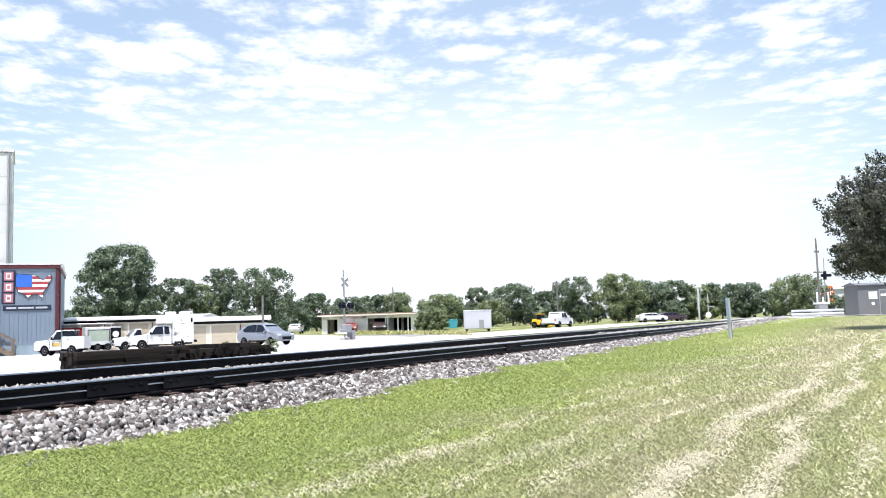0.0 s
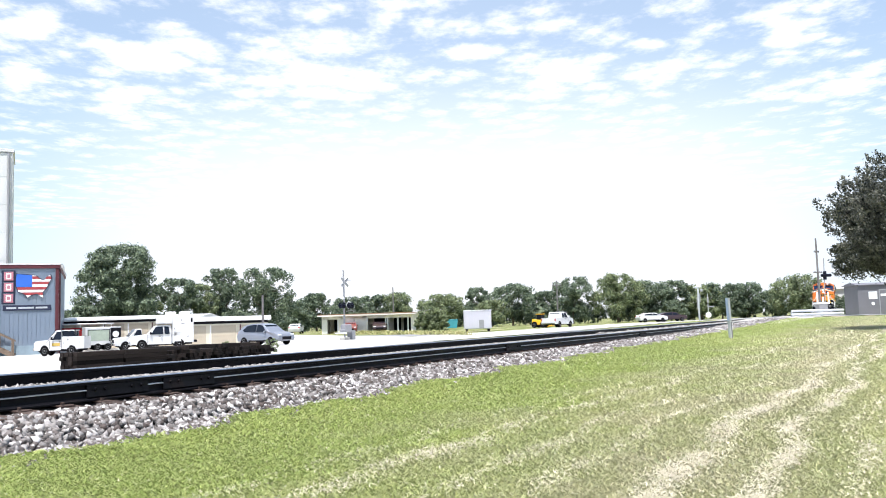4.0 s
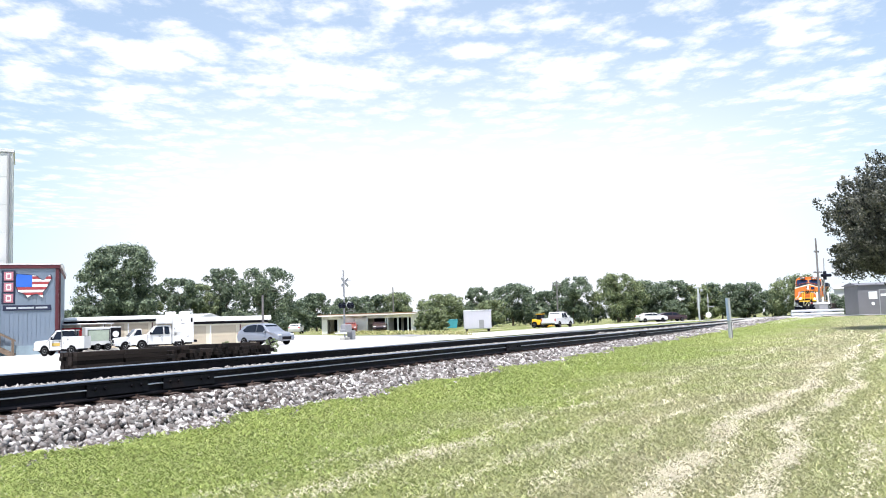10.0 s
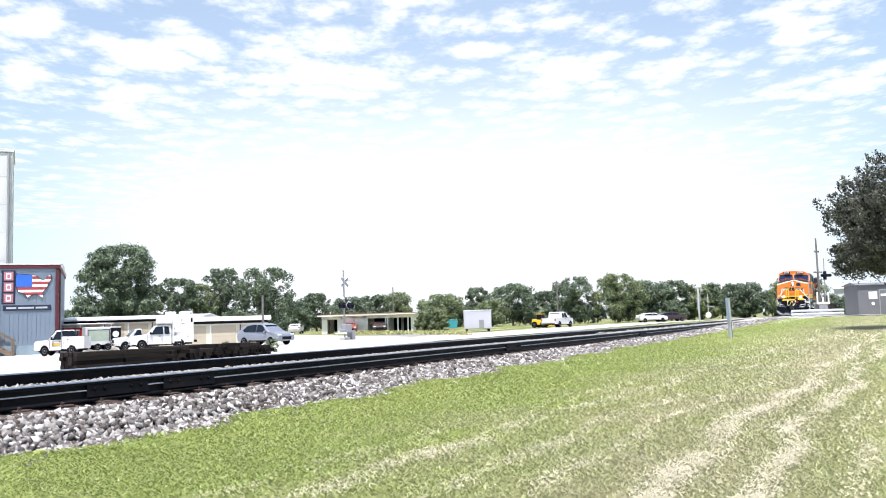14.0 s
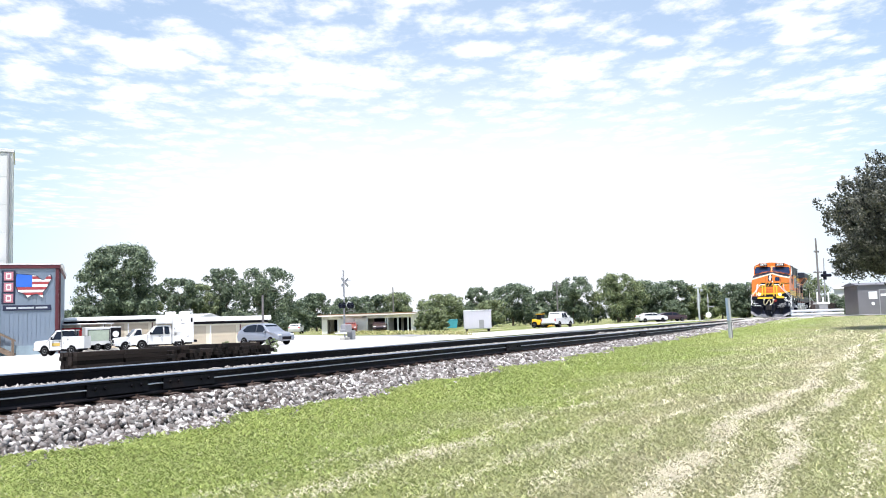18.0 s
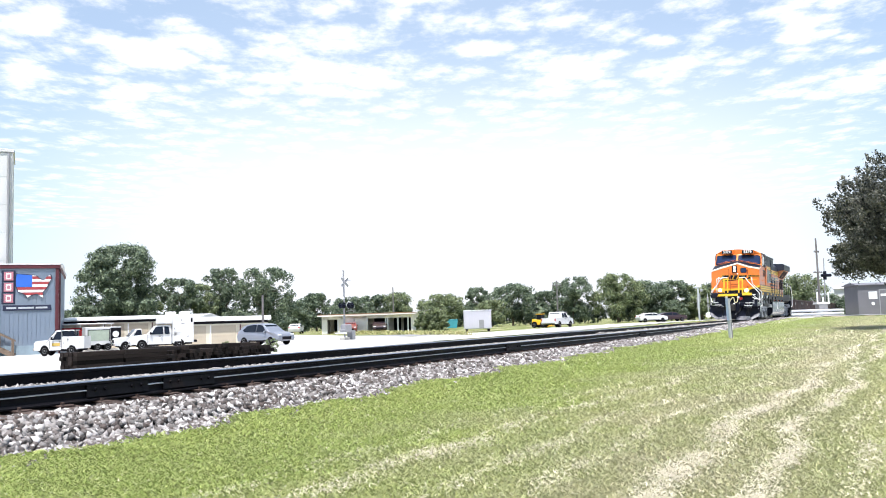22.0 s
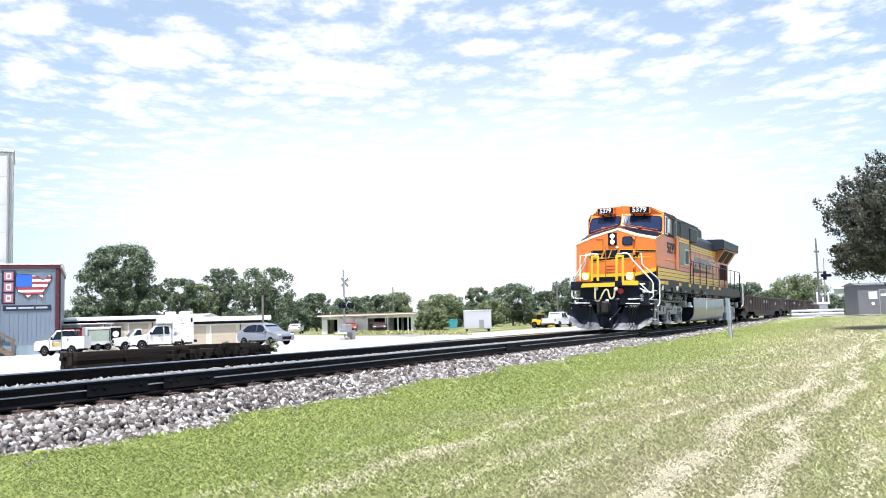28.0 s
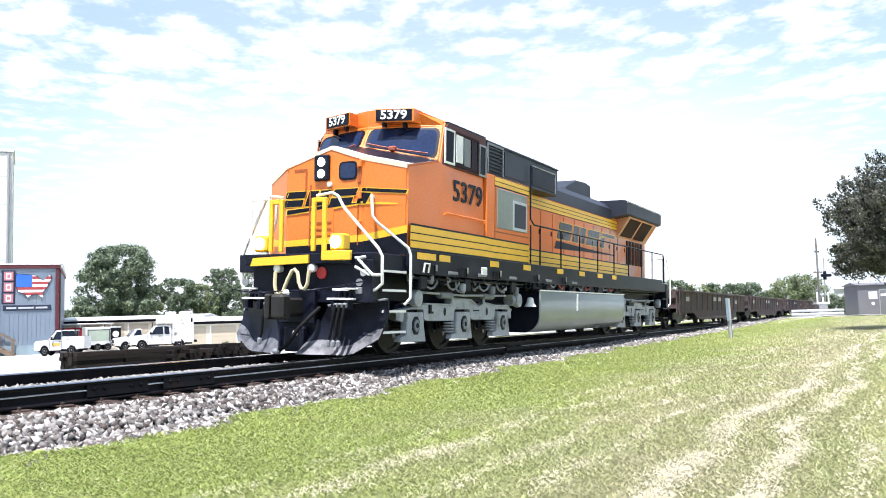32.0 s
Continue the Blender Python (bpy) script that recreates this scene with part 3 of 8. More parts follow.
def locomotive(m):
    L = thing("locomotive", m, "orange and black diesel freight locomotive with yellow stripes and lit lamps", "locomotive")
    # underframe
    g = Geo().box(0.32, -1.42, 1.42, 20.75, 1.42, 1.74, 0.02)
    part("underframe", g, BLACK, L, "black underframe")
    for s in (-1, 1):
        g = Geo().box(1.35, s * 1.425, 1.42, 19.6, s * 1.50, 1.85, 0.012)
        sill = part("side_sill", g, BLACK, L)
        for u in (1.62, 2.45, 4.7, 6.5, 8.7, 10.4, 12.0, 13.4):
            part("yellow_plate", Geo().box(u, s * 1.50, 1.69, u + (0.68 if u < 2 else 0.42), s * 1.512, 1.81), YELLOW, sill)
        for u in (2.3, 3.6, 5.2, 7.4, 9.3):
            part("sill_lug", Geo().box(u, s * 1.50, 1.5, u + 0.06, s * 1.52, 1.62, 0.008), GALV_PIPE, sill)
            part("sill_plate", Geo().box(u + 0.5, s * 1.50, 1.46, u + 0.9, s * 1.515, 1.52, 0.006), GALV_PIPE, sill)
            part("sill_pipe", Geo().tube([(u - 0.3, s * 1.52, 1.44), (u - 0.28, s * 1.53, 1.58), (u - 0.1, s * 1.53, 1.6), (u - 0.05, s * 1.52, 1.44)], 0.014, 6), RUBBER, sill)
        part("stripe_ground", Geo().box(1.4, s * 1.48, 1.745, 4.6, s * 1.485, 2.31).box(4.6, s * 1.44, 1.745, 6.95, s * 1.445, 2.31).box(6.95, s * 0.98, 1.745, 17.0, s * 0.996, 2.29), BLACK, L)
        part("stripe_ground", Geo().box(5.02, s * 1.44, 3.42, 6.95, s * 1.445, 3.645).box(6.95, s * 0.98, 3.34, 16.6, s * 0.996, 3.62), BLACK, L)
        for w0, w1 in ((1.885, 2.00), (2.022, 2.135), (2.157, 2.275)):
            g = Geo()
            g.box(1.4, s * 1.485, w0, 4.6, s * 1.49, w1)
            g.box(4.6, s * 1.445, w0, 6.95, s * 1.45, w1)
            g.box(6.95, s * 0.996, w0 - 0.02, 17.0, s * 1.002, w1 - 0.02)
            part("lower_stripe", g, YELLOW, L, "yellow stripe along the flank")
        for w0, w1 in ((3.35, 3.43), (3.448, 3.528), (3.546, 3.63)):
            g = Geo()
            if w0 > 3.4:
                g.box(5.02, s * 1.445, w0, 6.95, s * 1.45, w1)
            g.box(6.95, s * 0.996, w0, 16.6, s * 1.002, w1)
            part("upper_stripe", g, YELLOW, L, "yellow stripe along the flank")
    # cab
    F, B, T, N = cab_rings()
    floor = [(p[0], p[1], 1.74) for p in F]
    back = [(4.6, p[1], p[2]) for p in N]
    backl = [(4.6, p[1], 1.74) for p in F]
    g = Geo()
    for lo, hi in ((floor, F), (F, B), (B, T), (T, N), (N, back)):
        for i in range(4):
            g.add([lo[i], lo[i + 1], hi[i + 1], hi[i]], [(0, 1, 2, 3)])
    deckg = Geo()
    for i in range(4):
        up = Vector((-0.003, 0, 0.008))
        deckg.add([Vector(F[i]).lerp(Vector(B[i]), 0.07) + up, Vector(F[i + 1]).lerp(Vector(B[i + 1]), 0.07) + up, Vector(B[i + 1]) + up, Vector(B[i]) + up], [(0, 1, 2, 3)])
    for i in (0, 4):
        g.add([floor[i], F[i], B[i], T[i], N[i], back[i], backl[i]], [(0, 1, 2, 3, 4, 5, 6)])
    g.add(back + backl[::-1], [tuple(range(10))])
    cab = part("cab", g, ORANGE, L, "orange wide-nose cab")
    cab.location.y = 0.06
    part("nose_top", deckg, BLACK, cab, "dull black anti-glare nose top")
    bm = bmesh.new()
    bm.from_mesh(cab.data)
    bmesh.ops.remove_doubles(bm, verts=bm.verts, dist=0.002)
    bmesh.ops.recalc_face_normals(bm, faces=bm.faces)
    bmesh.ops.bevel(bm, geom=[e for e in bm.edges if e.calc_face_angle(0) > 0.25], offset=0.03, segments=2, affect="EDGES")
    bm.to_mesh(cab.data)
    bm.free()
    # windscreens, on the two halves of the slanted front
    for s in (-1, 1):
        k = 0 if s < 0 else 4
        b0, b1, b2 = Vector(B[2]), Vector(B[2 + s]), Vector(B[2 + 2 * s])
        t0, t1, t2 = Vector(T[2]), Vector(T[2 + s]), Vector(T[2 + 2 * s])
        def at(e, h):
            lo = b0.lerp(b1, e / 0.5) if e < 0.5 else b1.lerp(b2, (e - 0.5) / 0.5)
            hi = t0.lerp(t1, e / 0.5) if e < 0.5 else t1.lerp(t2, (e - 0.5) / 0.5)
            return lo.lerp(hi, h)
        n = (b1 - b0).cross(t0 - b0).normalized()
        n = n if n.x < 0 else -n
        for grow, off, mat, nm in ((0.035, 0.006, BLACK, "windscreen_seal"), (0.0, 0.014, CAB_GLASS, "windscreen")):
            e0, e1, lo, hi = 0.07 - grow, 0.93 + grow, 0.07 - grow * 2, 0.88 + grow * 2
            cols = [e0, e0 + 0.01, e0 + 0.03, e0 + 0.07, 0.5, e1 - 0.07, e1 - 0.03, e1 - 0.01, e1]
            cut = [0.26, 0.14, 0.06, 0.0, 0.0, 0.0, 0.06, 0.14, 0.26]          # rounded corners
            g = Geo()
            v = [at(c, h) + n * off for row in (0, 1) for c, k in zip(cols, cut) for h in ((lo + k * 0.8,) if row == 0 else (hi - k * 0.8,))]
            g.add(v, [(i, i + 1, i + 10, i + 9) for i in range(8)])
            part(nm, g, mat, cab)
        wp = Geo().tube([at(0.45, 0.62) + n * 0.04, at(0.62, 0.86) + n * 0.05], 0.014, 6)
        part("wiper", wp, BLACK, cab)
        part("wiper_arm", Geo().tube([at(0.08, 0.1) + n * 0.07, at(0.45, -0.02) + n * 0.12, at(0.86, 0.08) + n * 0.07], 0.016, 6).box(*(at(0.45, -0.02) + n * 0.12 - Vector((0.06, 0.07, 0.05))), *(at(0.45, -0.02) + n * 0.12 + Vector((0.06, 0.07, 0.05))), 0.02), surface("dull_red", (0.35, 0.08, 0.05), 0.6), cab, "dull red wiper arm")
        # brow number boards
        ax, ay, bx, by = 2.16, s * 0.32, 2.38, s * 0.98
        back_ = Geo().prism([(ax - 0.01, ay - s * 0.04), (bx - 0.005, by + s * 0.04), (bx + 0.3, by + s * 0.04), (ax + 0.35, ay - s * 0.04)], "z", 4.34, 4.60, 0.012)
        house = part("board_housing", back_, ORANGE, cab, "orange number board housing")
        nb = Geo().prism([(ax - 0.03, ay), (bx - 0.03, by), (bx + 0.01, by), (ax + 0.01, ay)], "z", 4.365, 4.58)
        board = part("number_board", nb, BLACK, house, "black number board with white digits")
        flat_text("5379", 0.235, Matrix.Translation(((ax + bx) / 2 - 0.036, (ay + by) / 2, 4.472)) @ Matrix.Rotation(-s * math.atan2(bx - ax, abs(by - ay)), 4, "Z") @ FRONT @ Matrix.Diagonal((1.12, 1, 1, 1)), WHITE, "digits", house, "white digits")
        part("lamp_bracket", Geo().box(bx - 0.02, by - s * 0.2, 4.24, bx + 0.1, by - s * 0.16, 4.34).box(ax + 0.04, ay + s * 0.1, 4.26, ax + 0.16, ay + s * 0.14, 4.34), BLACK, house)
        # side windows of the cab
        y = s * 1.482
        part("window_band", Geo().prism([(2.66, 3.54), (4.62, 3.54), (4.62, 4.37), (2.93, 4.37), (2.86, 4.30)], "y", s * 1.44, y - s * 0.004), surface("dark_maroon_black", (0.085, 0.035, 0.035), 0.5, 0, 0.2, 2, 30, 0.03, spec=0.2), cab, "dark band round the side windows")
        for u0, u1, w0, w1, mat in ((2.78, 3.12, 3.62, 4.22, BLACK), (3.25, 4.2, 3.62, 4.22, CAB_GLASS), (4.30, 4.56, 3.58, 4.16, CAB_GLASS)):
            fr = Geo()
            fr.box(u0 - 0.04, y, w0 - 0.04, u0, y + s * 0.02, w1 + 0.04).box(u1, y, w0 - 0.04, u1 + 0.04, y + s * 0.02, w1 + 0.04)
            fr.box(u0, y, w0 - 0.04, u1, y + s * 0.02, w0).box(u0, y, w1, u1, y + s * 0.02, w1 + 0.04)
            f = part("window_frame", fr, WHITE if u0 < 3 else (STEEL if u0 > 4 else MAROON_DARK), cab, "window frame")
            part("side_window", Geo().box(u0, y - s * 0.02, w0, u1, y + s * 0.006, w1), SIDE_GLASS, f)
        part("sunshade", Geo().box(3.2, y + s * 0.022, 3.66, 3.48, y + s * 0.035, 4.2), WHITE, cab)
        part("sliding_pane", Geo().box(3.56, y + s * 0.008, 3.64, 3.84, y + s * 0.018, 4.2), GALV_PIPE, cab, "grey sliding pane")
        part("window_bar", Geo().box(3.90, y + s * 0.008, 3.62, 3.95, y + s * 0.022, 4.22), MAROON_DARK, cab)
        part("gutter", Geo().box(2.93, s * 1.40, 4.37, 4.64, s * 1.46, 4.41), BLACK, cab)
        mt = SIDE if s < 0 else SIDE @ Matrix.Rotation(math.pi, 4, "Y")
        flat_text("5379", 0.58, Matrix.Translation((3.78, s * 1.486, 3.08)) @ mt @ Matrix.Diagonal((1.18, 1, 1, 1)), BLACK, "cab_number", cab, "black road number", bold=0.012)
        part("grab_rail", Geo().tube([(2.75, s * 1.48, 2.58), (2.75, s * 1.53, 2.62), (4.55, s * 1.53, 2.62), (4.55, s * 1.48, 2.58)], 0.015, 6), ORANGE, cab)
    # lit nose edge painted on as cream strips, lamps, door window
    g = Geo()
    for i in range(4):
        a, b = Vector(F[i]), Vector(F[i + 1])
        a2, b2 = Vector(B[i]), Vector(B[i + 1])
        up = Vector((-0.012, 0, 0.014))
        g.add([a + up, b + up, b.lerp(b2, 0.17) + up, a.lerp(a2, 0.17) + up], [(0, 1, 2, 3)])
    for i, s in ((0, -1), (4, 1)):
        a, b = Vector(F[i]), Vector(B[i])
        off = Vector((0, s * 0.008, 0.012))
        g.add([a + off, b + off, b + off - Vector((0, s * 0.1, 0)), a + off - Vector((0, s * 0.1, 0))], [(0, 1, 2, 3)])
    for i in range(4):
        a, b = Vector(F[i]), Vector(F[i + 1])
        g.add([a + Vector((-0.014, 0, 0.012)), b + Vector((-0.014, 0, 0.012)), b + Vector((-0.010, 0, -0.055)), a + Vector((-0.010, 0, -0.055))], [(0, 1, 2, 3)])
    part("nose_trim", g, surface("lit_edge_cream", (0.86, 0.74, 0.56), 0.5), cab, "cream edge line, the lit bevel put into its colour")
    lamp = part("headlight_housing", Geo().box(0.80, -0.2, 3.06, 0.875, 0.12, 3.52, 0.02), BLACK, cab)
    for w in (3.18, 3.39):
        part("headlight", Geo().turned([(0.075, 0.0), (0.08, -0.02), (0.06, -0.03)], (0.80, -0.05, w), "x", 16), LAMP_WHITE, lamp, smooth=True)
    seal = part("door_window_seal", Geo().prism([(-0.585 + 0.19 * a, 3.21 + 0.165 * b) for a, b in ROUNDED], "x", 0.845, 0.865), BLACK, cab)
    part("door_window", Geo().prism([(-0.585 + 0.16 * a, 3.21 + 0.135 * b) for a, b in ROUNDED], "x", 0.838, 0.846), CAB_GLASS, seal)
    # edges and seams in a darker orange that paints in their shade
    part("door_edge", Geo().box(0.848, -0.815, 1.9, 0.875, -0.795, 3.42).box(0.835, 0.20, 1.9, 0.86, 0.225, 3.0), surface("seam_shade_orange", (0.36, 0.085, 0.02), 0.6), cab)
    for w in (2.2, 2.7, 3.25):
        part("hinge", Geo().box(0.80, -0.88, w, 0.90, -0.79, w + 0.13, 0.015), ORANGE, cab)
    # the maker's mark across the nose as plain slanted strokes, with a long stroke below
    def on_nose(a, b, e):
        back_ = max(0.0, a - 0.90) * 0.90 if a > 0 else max(0.0, -a - 0.74) * 0.60
        return (0.848 - e + back_, -a, b)
    emblem(cab, -0.86, 2.62, 2.12, 0.27, 0.10, on_nose)
    for mat, e, pts in ((YELLOW, 0.004, ((-0.75, 2.46), (0.9, 2.60), (1.36, 2.635), (1.36, 2.655), (0.9, 2.655), (-0.75, 2.58))), (BLACK, 0.008, ((-0.72, 2.48), (0.2, 2.57), (0.84, 2.625), (0.84, 2.635), (0.2, 2.62), (-0.72, 2.56)))):
        part("emblem_stroke", strip_of(pts, e, on_nose), mat, cab)
    part("roof_horn", Geo().tube([(2.75, 0.25, 4.72), (3.05, 0.25, 4.74)], 0.05, 10, 0.03).box(2.95, 0.21, 4.58, 3.02, 0.29, 4.72), WHITE, cab, "pale roof horn", smooth=True)
    part("nose_stripe", Geo().add([(0.852, 0.74, 1.89), (0.852, -0.90, 1.95), (0.852, -0.90, 2.08), (0.852, 0.74, 2.01)], [(0, 1, 2, 3)])
         .add([(0.853, -0.90, 1.95), (1.376, -1.487, 2.13), (1.376, -1.487, 2.275), (0.853, -0.90, 2.08)], [(0, 1, 2, 3)])
         .add([(0.853, 0.74, 1.89), (1.31, 1.497, 1.96), (1.31, 1.497, 2.10), (0.853, 0.74, 2.01)], [(0, 1, 2, 3)]), YELLOW, cab)
    part("nose_skirt", Geo().add([(0.850, 0.74, 1.75), (0.850, -0.90, 1.75), (0.850, -0.90, 1.96), (0.850, 0.74, 1.90)], [(0, 1, 2, 3)])
         .add([(0.850, -0.90, 1.75), (1.374, -1.487, 1.75), (1.374, -1.487, 2.14), (0.850, -0.90, 1.96)], [(0, 1, 2, 3)]), BLACK, cab, "black lower band of the nose")
    part("door_panel", Geo().box(0.842, -0.30, 2.08, 0.86, 0.24, 2.60, 0.01), ORANGE, cab, "raised lower door panel")
    part("door_step", Geo().box(0.83, -0.26, 2.30, 0.85, 0.20, 2.33).box(0.83, -0.26, 2.18, 0.85, 0.20, 2.21), surface("seam_shade_orange", (0.36, 0.085, 0.02), 0.6), cab)
    part("nose_hatch", Geo().box(0.845, 0.30, 2.75, 0.86, 0.33, 3.30).box(0.845, 0.33, 3.27, 0.86, 0.58, 3.30), surface("seam_shade_orange", (0.36, 0.085, 0.02), 0.6), cab)
    part("door_slot", Geo().box(0.842, -0.86, 2.98, 0.86, -0.78, 3.24, 0.01), surface("seam_shade_orange", (0.36, 0.085, 0.02), 0.6), cab)
    part("nose_lamp_plug", Geo().turned([(0.045, 0.0), (0.05, -0.04), (0.03, -0.05)], (0.845, -0.22, 2.98), "x", 12), WHITE, cab, smooth=True)
    # equipment block behind the cab
    g = Geo().box(4.62, -1.44, 1.74, 6.95, 1.44, 3.66, 0.02)
    eq = part("equipment_cabinet", g, ORANGE, L, "orange cabinet with a grey filter door")
    for s in (-1, 1):
        part("filter_door", Geo().box(5.13, s * 1.44, 2.54, 6.78, s * 1.462, 3.40, 0.01), FILTER_GREY, eq, "grey door")
        part("filter_screen", Geo().box(6.02, s * 1.462, 2.62, 6.70, s * 1.47, 3.16), SOOT, eq)
        part("cabinet_seam", Geo().box(5.02, s * 1.44, 2.30, 5.06, s * 1.446, 3.42).box(5.06, s * 1.44, 2.44, 6.92, s * 1.446, 2.47), surface("seam_shade_orange", (0.36, 0.085, 0.02), 0.6), eq)
        part("screen_frame", Geo().box(5.96, s * 1.463, 2.56, 6.02, s * 1.478, 3.22).box(6.70, s * 1.463, 2.56, 6.76, s * 1.478, 3.22).box(6.02, s * 1.463, 3.16, 6.70, s * 1.478, 3.22).box(6.02, s * 1.463, 2.56, 6.70, s * 1.478, 2.62), GALV, eq)
    g = Geo().prism([(-1.40, 3.66), (1.40, 3.66), (1.40, 4.34), (1.20, 4.46), (-1.20, 4.46), (-1.40, 4.34)], "x", 4.64, 8.96)
    up = part("blower_housing", g, SOOT, L, "black housing with louvres")
    for s in (-1, 1):
        part("louvre_frame", Geo().box(4.68, s * 1.40, 3.68, 4.74, s * 1.43, 4.32).box(5.46, s * 1.40, 3.68, 5.52, s * 1.43, 4.32).box(4.74, s * 1.40, 4.27, 5.46, s * 1.43, 4.32), GALV_PIPE, up)
        part("louvre_back", Geo().box(4.74, s * 1.40, 3.68, 5.46, s * 1.404, 4.27), BLACK, up)
        for k in range(7):
            part("louvre", Geo().box(4.74, s * 1.404, 3.74 + k * 0.078, 5.46, s * 1.432, 3.765 + k * 0.078), SOOT, up)
        part("blower_door", Geo().box(5.60, s * 1.40, 3.72, 6.72, s * 1.416, 4.26, 0.008), SOOT, up)
        part("blower_door", Geo().box(7.22, s * 1.40, 3.72, 8.74, s * 1.416, 4.16, 0.008), BLACK, up)
        part("door_rim", Geo().box(7.22, s * 1.40, 4.18, 8.80, s * 1.42, 4.205).box(8.76, s * 1.40, 3.72, 8.80, s * 1.42, 4.18), TRUCK_GREY, up)
        part("roof_edge", Geo().box(4.64, s * 1.40, 4.31, 8.98, s * 1.425, 4.345), BLACK, up)
    # long hood
    hood = part("long_hood", Geo().prism([(-0.98, 1.74), (0.98, 1.74), (0.98, 3.66), (-0.98, 3.66)], "x", 6.95, 15.0), ORANGE, L, "orange engine hood with tall doors")
    part("radiator_cabinet", Geo().prism([(-0.98, 1.74), (0.98, 1.74), (0.98, 3.72), (-0.98, 3.72)], "x", 15.0, 19.2), FADED, L, "faded orange radiator cabinet")
    g = Geo().prism([(-1.0, 3.66), (1.0, 3.66), (0.98, 3.98), (0.78, 4.18), (-0.78, 4.18), (-0.98, 3.98)], "x", 8.96, 15.05)
    part("hood_roof", g, SOOT, L, "dull black hood roof")
    for s in (-1, 1):
        for k in range(11):
            u = 7.15 + k * 0.86
            d = part("hood_door", Geo().box(u, s * 0.98, 2.24, u + 0.8, s * 0.994, 3.3, 0.006), ORANGE if k < 7 else FADED, hood)
            part("latch", Geo().box(u + 0.7, s * 0.994, 2.7, u + 0.75, s * 1.015, 2.82), BLACK, d)
        def on_flank(a, b, e, s=s):
            return (12.5 + (a if s < 0 else -a), s * (0.997 + e), b)
        emblem(hood, -2.5, 2.68, 4.9, 0.46, 0.16, on_flank, surface("faded_mark", (0.022, 0.021, 0.03), 0.5, 0, 0.3, 2, 20, 0.02, second=(0.09, 0.075, 0.085), mix=0.60, coat=0.5))
        part("emblem_stroke", strip_of(((-2.7, 2.40), (0.2, 2.47), (2.9, 2.50), (2.9, 2.53), (0.2, 2.56), (-2.55, 2.62)), 0.008, on_flank), BLACK, hood)
        for k in range(6):
            part("rear_louvre", Geo().box(16.75 + k * 0.36, s * 0.98, 2.3, 17.0 + k * 0.36, s * 1.004, 3.1, 0.005), MAROON_DARK, hood)
    ex = Geo().prism([(11.7, 4.1), (14.3, 4.1), (14.25, 4.64), (13.8, 4.70), (12.9, 4.66), (12.0, 4.36)], "y", -0.55, 0.55, 0.03)
    part("exhaust_housing", ex, SOOT, L)
    # flared radiator
    g = Geo().prism([(-0.9, 3.7), (0.9, 3.7), (1.44, 3.80), (1.5, 3.84), (1.5, 4.2), (1.42, 4.27), (-1.42, 4.27), (-1.5, 4.2), (-1.5, 3.84), (-1.44, 3.80)], "x", 15.05, 19.5)
    rad = part("radiator", g, SOOT, L, "flared black radiator overhanging the hood")
    for s in (-1, 1):
        part("radiator_apron", Geo().prism([(s * 0.9, 3.16), (s * 1.0, 3.14), (s * 1.42, 3.79), (s * 0.9, 3.79)], "x", 15.6, 19.2), FADED, rad, "faded orange sloping apron")
        for k in range(2):
            u = 15.85 + k * 1.5
            part("radiator_screen", Geo().panel([(u, s * 1.04, 3.185), (u + 1.3, s * 1.04, 3.185), (u + 1.3, s * 1.40, 3.74), (u, s * 1.40, 3.74)], 0.02, (0, -s * 0.84, 0.54)), MAROON_DARK, rad)
        part("radiator_lip", Geo().box(15.05, s * 1.5, 4.19, 19.5, s * 1.515, 4.22), TRUCK_GREY, rad)
    # tank
    half = [(1.5, 1.25), (1.52, 1.2), (1.52, 0.74)] + [(1.12 + 0.40 * math.cos(t), 0.66 - 0.42 * math.sin(t)) for t in np.linspace(0.15, math.pi / 2, 8)]
    tp = half + [(-y, w) for y, w in reversed(half)]
    tank = part("fuel_tank", Geo().prism(tp, "x", 7.5, 14.6, 0.03), TANK_GREY, L, "pale grey fuel tank", smooth=True)
    # black plate paints the sill's shadow on the tank end
    part("tank_end", Geo().prism([(y * 0.985, 0.73 + (w - 0.73) * 0.985) for y, w in tp], "x", 7.47, 7.5), BLACK, tank, "tank end plate, its shadow painted on in black")
    for s in (-1, 1):
        part("fuel_gauge", Geo().box(10.1, s * 1.52, 0.75, 10.2, s * 1.545, 1.2, 0.01), WHITE, tank)
        part("tank_lip", Geo().box(7.5, s * 1.5, 1.235, 14.6, s * 1.535, 1.265), WHITE, tank)
        for k, z in enumerate((1.36, 1.28)):
            part("air_pipe", Geo().tube([(1.6, s * (1.42 - 0.1 * k), z), (6.6, s * (1.42 - 0.1 * k), z), (6.8, s * (1.38 - 0.1 * k), z + 0.03), (19.5, s * (1.38 - 0.1 * k), z + 0.03)], 0.025, 6), BLACK, L, smooth=True)
        for u in (2.3, 3.2, 4.6, 5.5):
            part("cable_loop", Geo().tube([(u + 0.28 * math.cos(t), s * 1.4, 1.4 - 0.22 * math.sin(t)) for t in np.linspace(0, math.pi, 7)], 0.022, 6), GALV_PIPE, L, smooth=True)
        rnd = random.Random(5)
